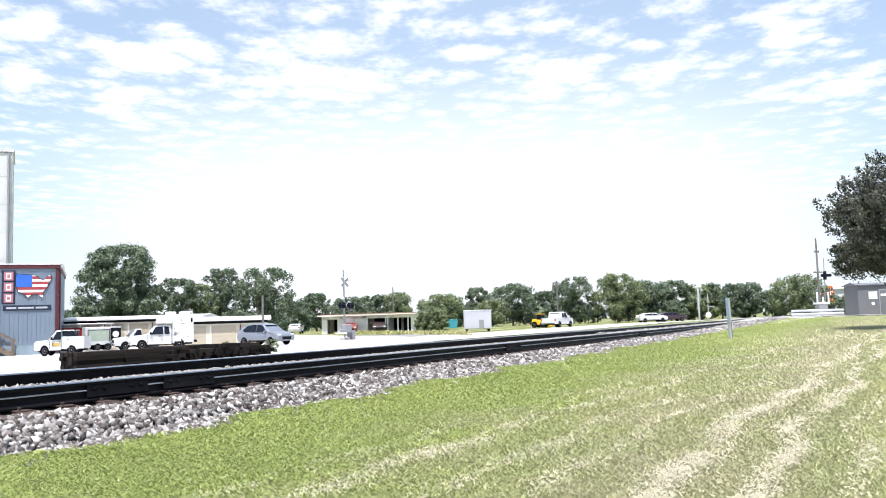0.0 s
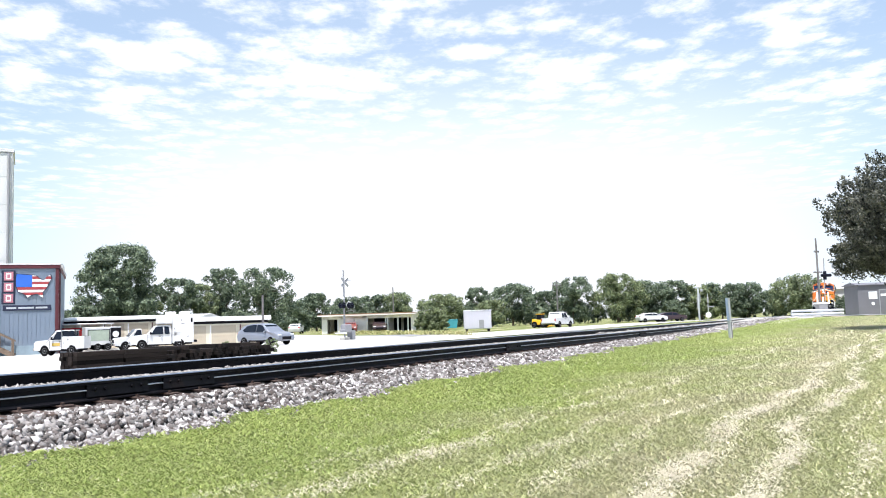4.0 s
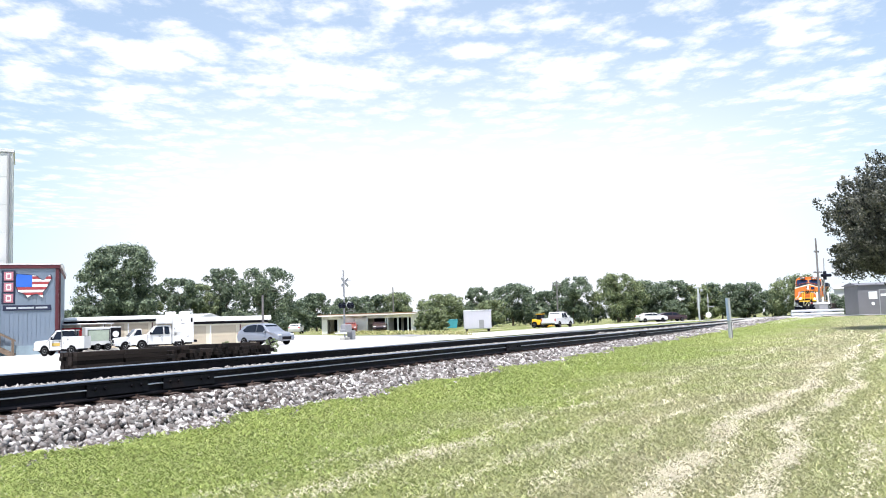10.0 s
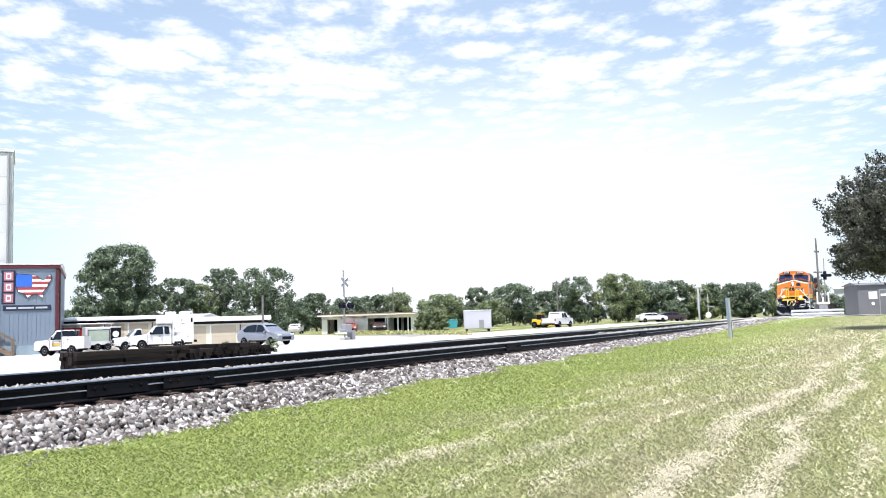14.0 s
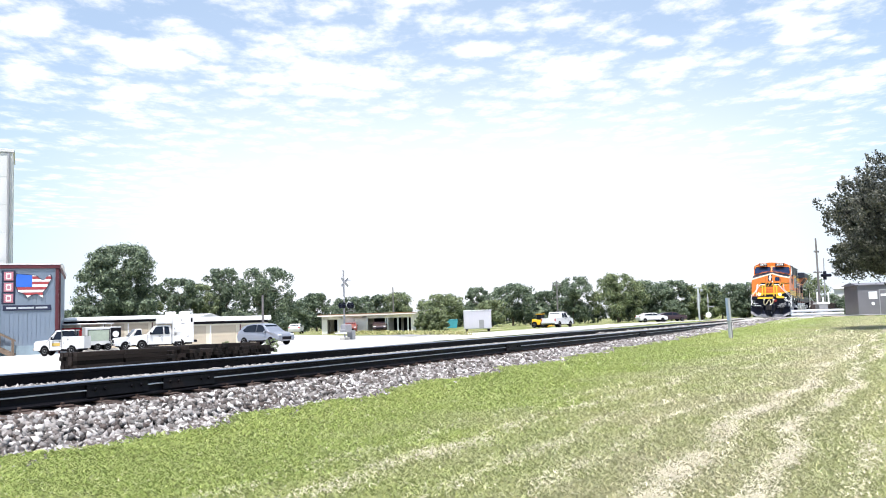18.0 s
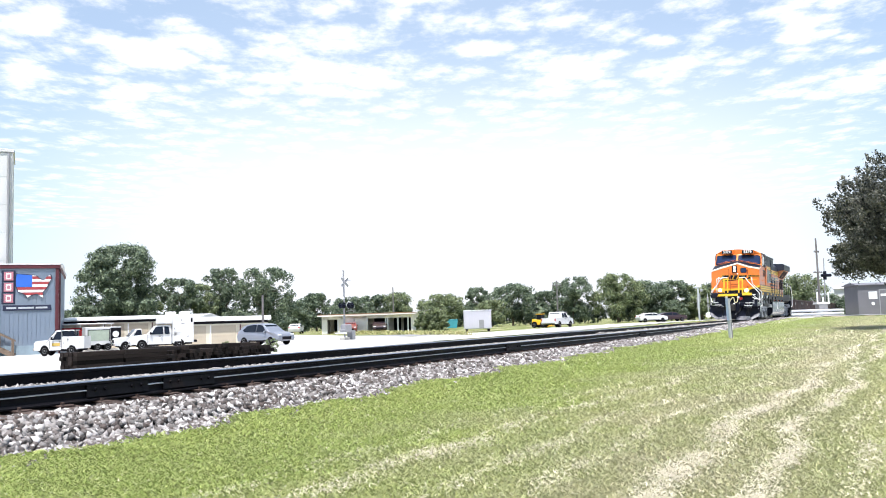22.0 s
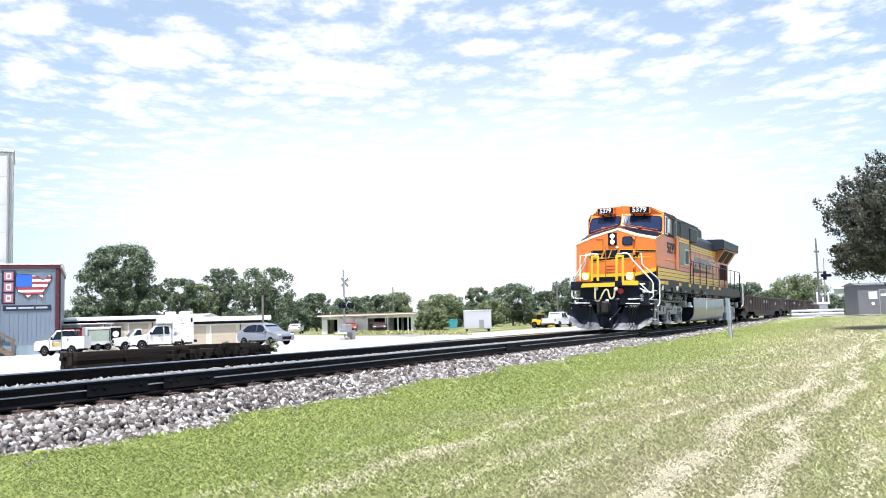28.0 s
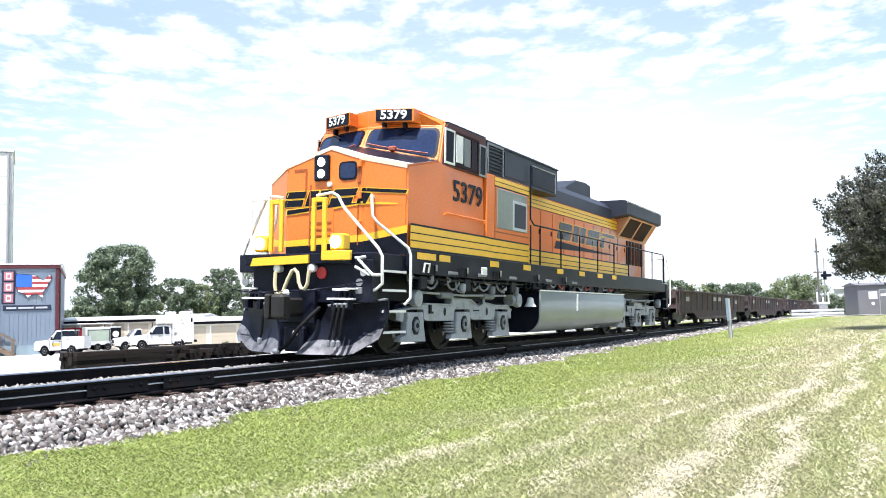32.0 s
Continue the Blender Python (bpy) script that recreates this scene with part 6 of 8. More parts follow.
def long_office():
    """The low cream building with dark bays across the road."""
    a, b = Vector((96.2, 69.9, 0)), Vector((100.4, 58.2, 0))
    d = b - a
    m = Matrix.Translation((a.x, a.y, lie(a.x, a.y))) @ Matrix.Rotation(math.atan2(d.y, d.x), 4, "Z")
    S = thing("long_low_building", m, "long low cream building with dark open bays and flat roof", "building")
    n, h = d.length, 2.5
    PALE = surface("cream_wall", (0.80, 0.765, 0.71), 0.7, 0, 0.12, 0.8, 20, 0.04)
    part("wall", Geo().box(0, 3.4, 0, n, 9, h), PALE, S)
    part("end_wall", Geo().box(n - 0.02, 0.0, 0, n + 0.18, 9, h), PALE, S)
    part("end_wall", Geo().box(-0.1, 0.0, 0, 0.1, 9, h), PALE, S)
    part("roof", Geo().prism([(-0.7, h), (9.3, h), (9.3, h + 0.12), (-0.7, h + 0.18)], "x", -0.5, n + 0.9), surface("bleached_roof", (0.58, 0.50, 0.42), 0.7, 0, 0.15, 0.6, 18, 0.04, second=(0.70, 0.64, 0.56), mix=0.55), S, "bleached flat roof")
    part("fascia", Geo().box(-0.5, -0.74, h - 0.08, n + 0.9, -0.70, h + 0.16), PALE, S)
    part("drip_edge", Geo().box(-0.5, -0.76, h + 0.10, n + 0.9, -0.742, h + 0.19), surface("rusty_edge", (0.30, 0.17, 0.10), 0.8), S, "rust-brown roof edge")
    for u0, u1 in ((2.3, 4.6), (4.6, 6.3)):                     # closed stretches between the bays
        part("front_wall", Geo().box(u0, 0.0, 0, u1 - 0.04, 0.16, h), PALE, S)
    part("front_wall", Geo().box(0.1, 0.0, 0, 0.7, 0.16, h), PALE, S)
    part("beam", Geo().box(0.1, 0.0, h - 0.5, n - 0.02, 0.14, h - 0.004), PALE, S)
    for u in (2.2, 6.3, 8.9, 9.2, 10.6, 12.0):
        part("pillar", Geo().box(u - 0.09, 0.004, 0, u + 0.09, 0.18, h - 0.5), WHITE, S)
    for u0, u1 in ((0.8, 2.0), (6.6, 8.6), (9.4, 10.4), (10.8, 11.9)):
        part("bay_back", Geo().box(u0, 3.2, 0, u1, 3.39, 2.0), DARK_GAP, S, "dark bay")
    part("side_door", Geo().box(n + 0.18, 3.0, 0, n + 0.2, 4.0, 2.0), TAN, S)


warehouse()
elevator()
storage_row("storage_building", (59.6, 60.0), (64.9, 53.6), 2.5, 9, 3, "cream storage building with tan roller doors and white roof")
storage_row("storage_building", (59.2, 77.0), (66.6, 64.2), 3.0, 9, 6, "cream storage building with tan roller doors and white roof")
long_office()


def container():
    C = thing("storage_container", frame_at(88.2, 42.4, -62), "pale grey box container at the roadside", "container")
    part("body", Geo().box(-1.5, -1.2, 0.3, 1.6, 1.2, 2.35, 0.03), surface("pale_grey_panel", (0.54, 0.53, 0.60), 0.5, 0, 0.08, 1, 20, 0.04), C)
    for k in range(10):
        part("corrugation", Geo().box(-1.4 + k * 0.3, -1.24, 0.4, -1.28 + k * 0.3, -1.2, 2.25), MATS["pale_grey_panel"], C)
    part("roof_lip", Geo().box(-1.55, -1.25, 2.35, 1.65, 1.25, 2.42, 0.02), WHITE, C)
    part("door", Geo().box(0.2, -1.26, 0.35, 0.75, -1.24, 1.3), GREY_METAL, C)
    for x in (-1.2, 1.3):
        part("skid", Geo().box(x - 0.1, -1.1, 0, x + 0.1, 1.1, 0.3), DARK_GAP, C)
    D = thing("dumpster", frame_at(112.0, 58.3, -60), "teal steel waste dumpster", "dumpster")
    TEAL = surface("teal_paint", (0.05, 0.28, 0.33), 0.5)
    part("bin", Geo().prism([(-1.0, 0.1), (1.0, 0.1), (1.15, 1.3), (-1.15, 1.3)], "y", -0.7, 0.7), TEAL, D)
    part("lid", Geo().box(-1.18, -0.74, 1.3, 1.18, 0.74, 1.38, 0.02), TEAL, D)


container()


# ---- vehicles ----
TYRE = surface("tyre", (0.009, 0.009, 0.010), 0.9, 0, 0.2, 8, 60, 0.2, spec=0.08)
ALLOY = surface("alloy", (0.20, 0.20, 0.21), 0.5, 0.3, 0.1, 5, 40, 0.02)
CAR_WHITE = surface("car_white", (0.60, 0.60, 0.605), 0.35, 0, 0.08, 1, 20, 0.01, spec=0.3)
CAR_SILVER = surface("car_silver", (0.22, 0.235, 0.28), 0.3, 0.3, 0.06, 1, 20, 0.01, coat=0.6)
CAR_DARK = surface("car_maroon", (0.035, 0.016, 0.02), 0.3, 0.1, 0.06, 1, 20, 0.01, coat=0.6)
CAR_GLASS = surface("car_glass", (0.012, 0.016, 0.025), 0.08, 0, 0.2, 1.5, 20, 0.0, spec=0.12)
CAR_RED = surface("car_red", (0.22, 0.05, 0.04), 0.3, 0, 0.05, 1, 20, 0.01, coat=0.6)
CHROME = surface("chrome", (0.6, 0.6, 0.6), 0.15, 1.0, 0.05, 4, 30, 0.0)
TAIL = surface("tail_red", (0.35, 0.01, 0.01), 0.3)
LENS = surface("lamp_lens", (0.7, 0.7, 0.68), 0.15)


def car_wheel(parent, x, y, r):
    s = 1 if y > 0 else -1
    t = Geo().turned([(r * 0.6, s * -0.11), (r * 0.92, s * -0.12), (r, s * -0.08), (r, s * 0.06), (r * 0.93, s * 0.11), (r * 0.53, s * 0.1)], (0, 0, 0), "y", 20)
    w = part("tyre", t, TYRE, parent, smooth=True)
    w.location = (x, y, r)
    part("rim", Geo().turned([(r * 0.53, s * -0.05), (r * 0.52, s * 0.112), (r * 0.44, s * 0.09), (r * 0.15, s * 0.10), (0.02, s * 0.126)], (0, 0, 0), "y", 16), ALLOY, w, smooth=True)
    return w


def shell(profile, half, tuck, belt):
    """A car body: side outline (x, z), as wide as 2 * half, drawn in above the belt line."""
    g = Geo()
    n = len(profile)
    def w(z):
        return half if z <= belt else half - tuck * (z - belt)
    vs, fs = [], []
    for s in (-1, 1):
        vs += [(x, s * (w(z) - 0.05), z) for x, z in profile]
    cx = sum(p[0] for p in profile) / n
    for s in (-1, 1):
        vs += [(cx + (x - cx) * 0.965, s * w(z), z if z < 0.4 else 0.6 + (z - 0.6) * 0.965) for x, z in profile]
    fs += [(i, (i + 1) % n, n + (i + 1) % n, n + i) for i in range(n)]
    fs += [(i, (i + 1) % n, 2 * n + (i + 1) % n, 2 * n + i) for i in range(n)]
    fs += [(n + i, n + (i + 1) % n, 3 * n + (i + 1) % n, 3 * n + i) for i in range(n)]
    fs += [tuple(range(2 * n, 3 * n)), tuple(range(3 * n, 4 * n))]
    return g.add(vs, fs)


def arch(x, r, z0):
    return [(x + r, z0)] + [(x + r * math.cos(t), z0 * 0.6 + r * math.sin(t)) for t in np.linspace(0.25, math.pi - 0.25, 7)] + [(x - r, z0)]


def side_glass(parent, quads, half, tuck, belt, mat=None):
    for q in quads:
        for s in (-1, 1):
            g = Geo().add([(x, s * (half - tuck * max(0, z - belt) + 0.006), z) for x, z in q], [tuple(range(len(q)))])
            part("side_window", g, mat or CAR_GLASS, parent)


def pickup(m, label, paint, kind="pickup", crew=False, name="pickup_truck", L=5.6):
    """A full-size pickup; kind: pickup, service (a body with lockers) or box (a high utility body)."""
    P = thing(name, m, label, "truck", "parked vehicles")
    f, r = L / 2, -L / 2
    xf, xr = f - 1.0, r + 1.25
    belt, roof = 1.15, 1.92
    cab_r = -0.1 if not crew else -0.75
    o = [(f, 0.45), (f + 0.02, 0.95), (f - 0.12, 1.12), (f - 1.35, 1.22), (f - 2.05, roof - 0.03), (f - 2.5, roof), (cab_r + 0.15, roof), (cab_r, roof - 0.06), (cab_r - 0.06, belt), (cab_r - 0.06, 0.42)]
    o += arch(xf, 0.50, 0.42)[::-1]
    body = part("cab", shell(o, 1.0, 0.22, belt), paint, P)
    ws = [(f - 1.42, 1.24), (f - 2.03, roof - 0.06)]
    part("windscreen", Geo().add([(ws[0][0] + 0.07, -0.9, ws[0][1] + 0.03), (ws[0][0] + 0.07, 0.9, ws[0][1] + 0.03), (ws[1][0] + 0.08, 0.78, ws[1][1] + 0.02), (ws[1][0] + 0.08, -0.78, ws[1][1] + 0.02)], [(0, 1, 2, 3)]), CAR_GLASS, body)
    qs = [[(f - 1.75, 1.2), (f - 2.15, roof - 0.12), (f - 2.55, roof - 0.1), (f - 2.6, 1.2)]] if not crew else [[(f - 1.75, 1.2), (f - 2.15, roof - 0.12), (f - 2.75, roof - 0.1), (f - 2.8, 1.2)], [(f - 2.9, 1.2), (f - 2.88, roof - 0.1), (cab_r + 0.2, roof - 0.12), (cab_r + 0.1, 1.2)]]
    side_glass(body, qs, 1.0, 0.22, belt)
    part("rear_window", Geo().add([(cab_r - 0.03, -0.7, 1.3), (cab_r - 0.03, 0.7, 1.3), (cab_r - 0.01, 0.65, 1.78), (cab_r - 0.01, -0.65, 1.78)], [(0, 1, 2, 3)]), CAR_GLASS, body)
    for x in (xf, xr):
        for s in (-1, 1):
            part("wheel_well", Geo().prism([(x + 0.50 * math.cos(t), 0.40 + 0.50 * math.sin(t)) for t in np.linspace(-0.3, math.pi + 0.3, 12)], "y", s * 0.70, s * (0.975 if kind == "pickup" or x > 0 else 1.02)), TYRE, P, "dark wheel opening")
    part("rocker", Geo().box(xr + 0.55, -0.96, 0.34, xf - 0.5, 0.96, 0.50, 0.03), DARK_GAP, P)
    part("cowl", Geo().box(f - 1.50, -0.86, 1.20, f - 1.36, 0.86, 1.25, 0.01), DARK_GAP, body)
    part("grille", Geo().box(f + 0.0, -0.6, 0.68, f + 0.045, 0.6, 1.0, 0.02), DARK_GAP, P)
    part("front_bumper", Geo().box(f - 0.1, -0.98, 0.42, f + 0.14, 0.98, 0.64, 0.04), CHROME, P)
    for s in (-1, 1):
        part("headlight", Geo().box(f - 0.05, s * 0.62, 0.74, f + 0.05, s * 0.93, 0.98, 0.03), LENS, P)
        part("door_mirror", Geo().box(f - 1.8, s * 1.02, 1.2, f - 1.65, s * 1.22, 1.42, 0.03), paint if kind == "pickup" else DARK_GAP, P)
        part("door_seam", Geo().box(f - 1.5, s * 1.0, 0.5, f - 1.47, s * 1.005, 1.15).box(f - 2.7, s * 1.0, 0.5, f - 2.67, s * 1.005, 1.15), DARK_GAP, body)
        part("door_handle", Geo().box(f - 2.6, s * 1.0, 1.02, f - 2.4, s * 1.03, 1.07), DARK_GAP, body)
    part("chassis", Geo().box(r + 0.1, -0.5, 0.35, f - 0.2, 0.5, 0.55), DARK_GAP, P)
    b0, b1 = r, cab_r - 0.12
    if kind == "pickup":
        for s in (-1, 1):
            ob = [(b1, 0.45), (b1, 1.2), (b0, 1.18), (b0 + 0.02, 0.45)] + arch(xr, 0.47, 0.45)[::-1]
            part("bed_side", Geo().prism(ob, "y", s * 0.88, s * 0.99), paint, P)
        part("bed_floor", Geo().box(b0, -0.88, 0.6, b1, 0.88, 0.66), paint, P)
        part("bed_front", Geo().box(b1 - 0.05, -0.88, 0.66, b1, 0.88, 1.2), paint, P)
        part("tailgate", Geo().box(b0 - 0.02, -0.88, 0.6, b0 + 0.05, 0.88, 1.19, 0.02), paint, P)
        for s in (-1, 1):
            part("tail_lamp", Geo().box(b0 - 0.04, s * 0.86, 0.8, b0 + 0.06, s * 1.0, 1.12, 0.02), TAIL, P)
        part("rear_bumper", Geo().box(b0 - 0.15, -0.9, 0.45, b0, 0.9, 0.6, 0.03), CHROME, P)
    else:
        top = 1.42 if kind == "service" else 2.75
        ob = [(b1, 0.5), (b1, top), (b0, top), (b0, 0.5)] + arch(xr, 0.5, 0.5)[::-1]
        sb = part("service_body", Geo().prism(ob, "y", -1.05, 1.05, 0.03), paint, P, "white body with lockers")
        for s in (-1, 1):
            for x0, x1, z0, z1 in ((b1 - 0.75, b1 - 0.1, 0.6, top - 0.12), (xr - 0.45, xr + 0.45, 1.02, 1.36), (b0 + 0.08, b0 + 0.6, 0.6, 1.36)):
                d = part("locker_door", Geo().box(x0, s * 1.05, z0, x1, s * 1.065, z1, 0.006), paint, sb)
                part("locker_handle", Geo().box(x1 - 0.14, s * 1.065, (z0 + z1) / 2 - 0.03, x1 - 0.06, s * 1.085, (z0 + z1) / 2 + 0.03), DARK_GAP, d)
        if kind == "box":
            part("cab_over", Geo().box(b1 - 0.02, -1.0, 2.02, f - 2.2, 1.0, top, 0.06), paint, sb, "white box overhang above the cab")
            part("over_window", Geo().box(f - 2.2, -0.3, 2.25, f - 2.185, 0.25, 2.55), DARK_GAP, sb)
            part("rear_ladder", Geo().tube([(b0 - 0.06, -0.5, 0.6), (b0 - 0.06, -0.5, top)], 0.02, 6).tube([(b0 - 0.06, -0.15, 0.6), (b0 - 0.06, -0.15, top)], 0.02, 6), GALV, sb)
            part("rear_bumper", Geo().box(b0 - 0.3, -0.95, 0.5, b0, 0.95, 0.68, 0.03), DARK_GAP, sb)
            for x in (-2.4, -1.2):
                part("roof_unit", Geo().box(x, -0.6, top, x + 0.9, 0.6, top + 0.24, 0.06), WHITE, sb, "white roof unit")
            for s in (-1, 1):
                part("body_mark", Geo().box(-1.7, s * 1.05, 2.2, -1.2, s * 1.056, 2.34).box(-1.9, s * 1.05, 1.98, -1.0, s * 1.056, 2.05), GREY_METAL, sb, "grey bars of lettering")
                part("marker_lamp", Geo().box(b0 + 0.1, s * 1.05, 2.1, b0 + 0.25, s * 1.062, 2.45), DARK_GAP, sb)
        else:
            part("body_well", Geo().box(b0 + 0.1, -0.7, 1.40, b1 - 0.1, 0.7, 1.43), DARK_GAP, sb)
            part("rear_cap_window", Geo().box(b1 - 1.1, -0.8, 1.44, b1 - 0.02, 0.8, 1.84, 0.02), CAR_GLASS, sb, "dark glazed cap behind the cab")
            part("rear_cap_roof", Geo().box(b1 - 1.2, -0.84, 1.84, b1 + 0.02, 0.84, 1.92, 0.03), paint, sb)
            for x in (b1 - 1.25, ):
                part("rack", Geo().box(x - 0.06, -0.95, 1.42, x, -0.89, 1.98).box(x - 0.06, 0.89, 1.42, x, 0.95, 1.98).box(x - 0.06, -0.95, 1.92, x, 0.95, 1.98), DARK_GAP, sb)
            for s in (-1, 1):
                part("door_emblem", Geo().box(f - 2.5, s * 1.003, 0.74, f - 1.7, s * 1.008, 0.96), surface("gold_mark", (0.5, 0.35, 0.08), 0.5), body, "gold shape on the door")
    for x in (xf, xr):
        for y in (-0.93, 0.93):
            car_wheel(P, x, y, 0.41)
    return P


def hatchback(m, label, paint, L=4.5, H=1.66, name="car"):
    """A road car with a raked screen: outline, glass, lamps, wheels."""
    C = thing(name, m, label, "car", "parked vehicles")
    f, r = L / 2, -L / 2
    xf, xr, belt = f - 0.85, r + 0.82, 0.95
    o = [(f - 0.06, 0.34), (f + 0.03, 0.52), (f, 0.72), (f - 0.16, 0.88), (f - 0.55, 0.99), (f - 1.05, 1.06), (f - 1.75, H - 0.13), (f - 2.0, H - 0.04), (f - 2.4, H), (r + 1.6, H - 0.02), (r + 0.95, H - 0.10), (r + 0.5, H - 0.24), (r + 0.16, 1.14), (r + 0.03, 0.98), (r - 0.02, 0.72), (r + 0.06, 0.34)]
    o += arch(xr, 0.40, 0.34)[::-1] + arch(xf, 0.40, 0.34)[::-1]
    body = part("body", shell(o, 0.91, 0.28, belt), paint, C)
    part("windscreen", Geo().add([(f - 1.08, -0.78, 1.06), (f - 1.08, 0.78, 1.06), (f - 1.74, 0.62, H - 0.13), (f - 1.74, -0.62, H - 0.13)], [(0, 1, 2, 3)]), CAR_GLASS, body)
    part("rear_window", Geo().add([(r + 0.12, -0.7, 1.1), (r + 0.12, 0.7, 1.1), (r + 0.48, 0.6, H - 0.2), (r + 0.48, -0.6, H - 0.2)], [(0, 1, 2, 3)]), CAR_GLASS, body)
    side_glass(body, [[(f - 1.32, 1.05), (f - 1.80, H - 0.20), (f - 2.05, H - 0.12), (f - 2.40, H - 0.09), (f - 2.44, 1.05)], [(f - 2.52, 1.05), (f - 2.48, H - 0.09), (r + 1.55, H - 0.11), (r + 1.05, H - 0.19), (r + 0.62, 1.20), (r + 0.85, 1.07)]], 0.91, 0.28, belt)
    for x in (xf, xr):
        for s in (-1, 1):
            part("wheel_well", Geo().prism([(x + 0.40 * math.cos(t), 0.33 + 0.40 * math.sin(t)) for t in np.linspace(-0.2, math.pi + 0.2, 12)], "y", s * 0.6, s * 0.86), TYRE, C, "dark wheel opening")
    part("bumper_grille", Geo().box(f - 0.02, -0.5, 0.42, f + 0.03, 0.5, 0.66, 0.02), DARK_GAP, C)
    for s in (-1, 1):
        part("headlight", Geo().box(f - 0.3, s * 0.5, 0.70, f - 0.0, s * 0.84, 0.86, 0.04), LENS, C)
        part("tail_lamp", Geo().box(r + 0.0, s * 0.6, 0.85, r + 0.16, s * 0.86, 1.05, 0.03), TAIL, C)
        part("door_mirror", Geo().box(f - 1.5, s * 0.9, 1.0, f - 1.32, s * 1.06, 1.14, 0.03), paint, C)
        part("sill_trim", Geo().box(xr + 0.5, s * 0.88, 0.3, xf - 0.5, s * 0.925, 0.42, 0.02), DARK_GAP, C)
    for x in (xf, xr):
        for y in (-0.83, 0.83):
            car_wheel(C, x, y, 0.34)
    return C


pickup(frame_at(45.9, 58.7, 126) @ Matrix.Diagonal((0.77, 0.9, 1.05, 1)), "white service pickup with locker body parked by the warehouse", CAR_WHITE, "service", name="service_truck", L=4.9)
pickup(frame_at(56.5, 61.8, 146) @ Matrix.Diagonal((0.9, 1, 1, 1)), "white pickup truck parked in the yard", CAR_WHITE, L=5.0)
pickup(frame_at(53.4, 55.7, 138) @ Matrix.Diagonal((0.95, 1, 1.06, 1)), "white utility truck with a high box body", CAR_WHITE, "box", True, "utility_truck", 5.4)
hatchback(frame_at(53.2, 44.2, -96), "silver compact sport utility car on the yard", CAR_SILVER, 4.6, 1.72)
pickup(frame_at(100.3, 37.1, -8) @ Matrix.Diagonal((0.84, 1, 1, 1)), "white pickup truck on the road beyond the track", CAR_WHITE, crew=True)
hatchback(frame_at(132.0, 33.4, -50), "white sedan parked beyond the road", CAR_WHITE, 4.6, 1.45)
hatchback(frame_at(136.3, 31.4, -50), "dark maroon car with a pale roof beyond the road", CAR_DARK, 4.7, 1.5)
hatchback(frame_at(96.6, 65.6, 214), "red car in front of the long building", CAR_RED, 4.3, 1.45)
hatchback(frame_at(98.6, 62.2, 214), "dark maroon car in front of the long building", CAR_DARK, 4.3, 1.45)
hatchback(frame_at(104.0, 80.5, 30), "white car parked behind the storage building", CAR_WHITE, 4.4, 1.5)


def yard_trailer():
    T = thing("enclosed_trailer", frame_at(57.0, 67.4, 150), "white enclosed trailer with a round sign", "trailer")
    part("body", Geo().box(-1.6, -1.0, 0.5, 1.6, 1.0, 2.2, 0.05), CAR_WHITE, T)
    part("round_sign", Geo().turned([(0.30, 0), (0.30, 0.04)], (-1.1, 1.0, 1.5), "y", 18).turned([(0.30, 0), (0.30, -0.04)], (-1.1, -1.0, 1.5), "y", 18), WHITE, T)
    for s in (-1, 1):
        part("side_panel", Geo().box(-0.5, s * 1.0, 0.9, 1.35, s * 1.02, 1.9), surface("pale_green_panel", (0.36, 0.42, 0.34), 0.5), T)
        part("panel_frame", Geo().box(-0.56, s * 1.0, 0.84, -0.5, s * 1.03, 1.96).box(1.35, s * 1.0, 0.84, 1.41, s * 1.03, 1.96).box(-0.5, s * 1.0, 1.9, 1.35, s * 1.03, 1.96), DARK_GAP, T)
        part("dark_end", Geo().box(-1.58, s * 1.0, 0.6, -0.62, s * 1.012, 2.1), DARK_GAP, T, "dark front panel")
    for x in (-0.4, 0.5):
        for y in (-0.95, 0.95):
            car_wheel(T, x, y, 0.33)
    B = thing("covered_trailer", frame_at(58.2, 72.2, 120), "dark red trailer with a white canopy", "trailer")
    part("bed", Geo().box(-3, -1.2, 0.7, 3, 1.2, 1.1), DARK_GAP, B)
    part("load", Geo().box(-2.8, -1.1, 1.1, 2.4, 1.1, 2.2, 0.1), RED, B, "dark red load")
    part("canopy", Geo().box(-3.1, -1.3, 2.5, 3.1, 1.3, 2.62, 0.03), WHITE, B)
    for x in (-2.9, 2.9):
        for y in (-1.1, 1.1):
            part("canopy_post", Geo().box(x - 0.05, y - 0.05, 1.1, x + 0.05, y + 0.05, 2.5), WHITE, B)
    for x in (-1, 1):
        for y in (-1.1, 1.1):
            car_wheel(B, x, y, 0.4)
    M = thing("yellow_loader", frame_at(101.3, 39.7, -100) @ Matrix.Scale(0.8, 4), "small yellow wheel loader", "machine")
    part("body", Geo().prism([(-1.3, 0.5), (1.0, 0.5), (1.1, 1.1), (-0.2, 1.3), (-1.3, 1.35)], "y", -0.6, 0.6, 0.05), YELLOW, M)
    part("cab", Geo().prism([(-0.5, 1.3), (0.4, 1.2), (0.25, 2.1), (-0.45, 2.1)], "y", -0.5, 0.5, 0.03), CAR_GLASS, M)
    part("cab_roof", Geo().box(-0.6, -0.6, 2.1, 0.45, 0.6, 2.2, 0.03), YELLOW, M)
    part("bucket", Geo().prism([(1.2, 0.15), (1.9, 0.15), (1.95, 0.3), (1.4, 0.35), (1.35, 0.8), (1.2, 0.8)], "y", -0.9, 0.9), YELLOW, M)
    for x in (-0.8, 0.75):
        for y in (-0.7, 0.7):
            car_wheel(M, x, y, 0.5)


yard_trailer()


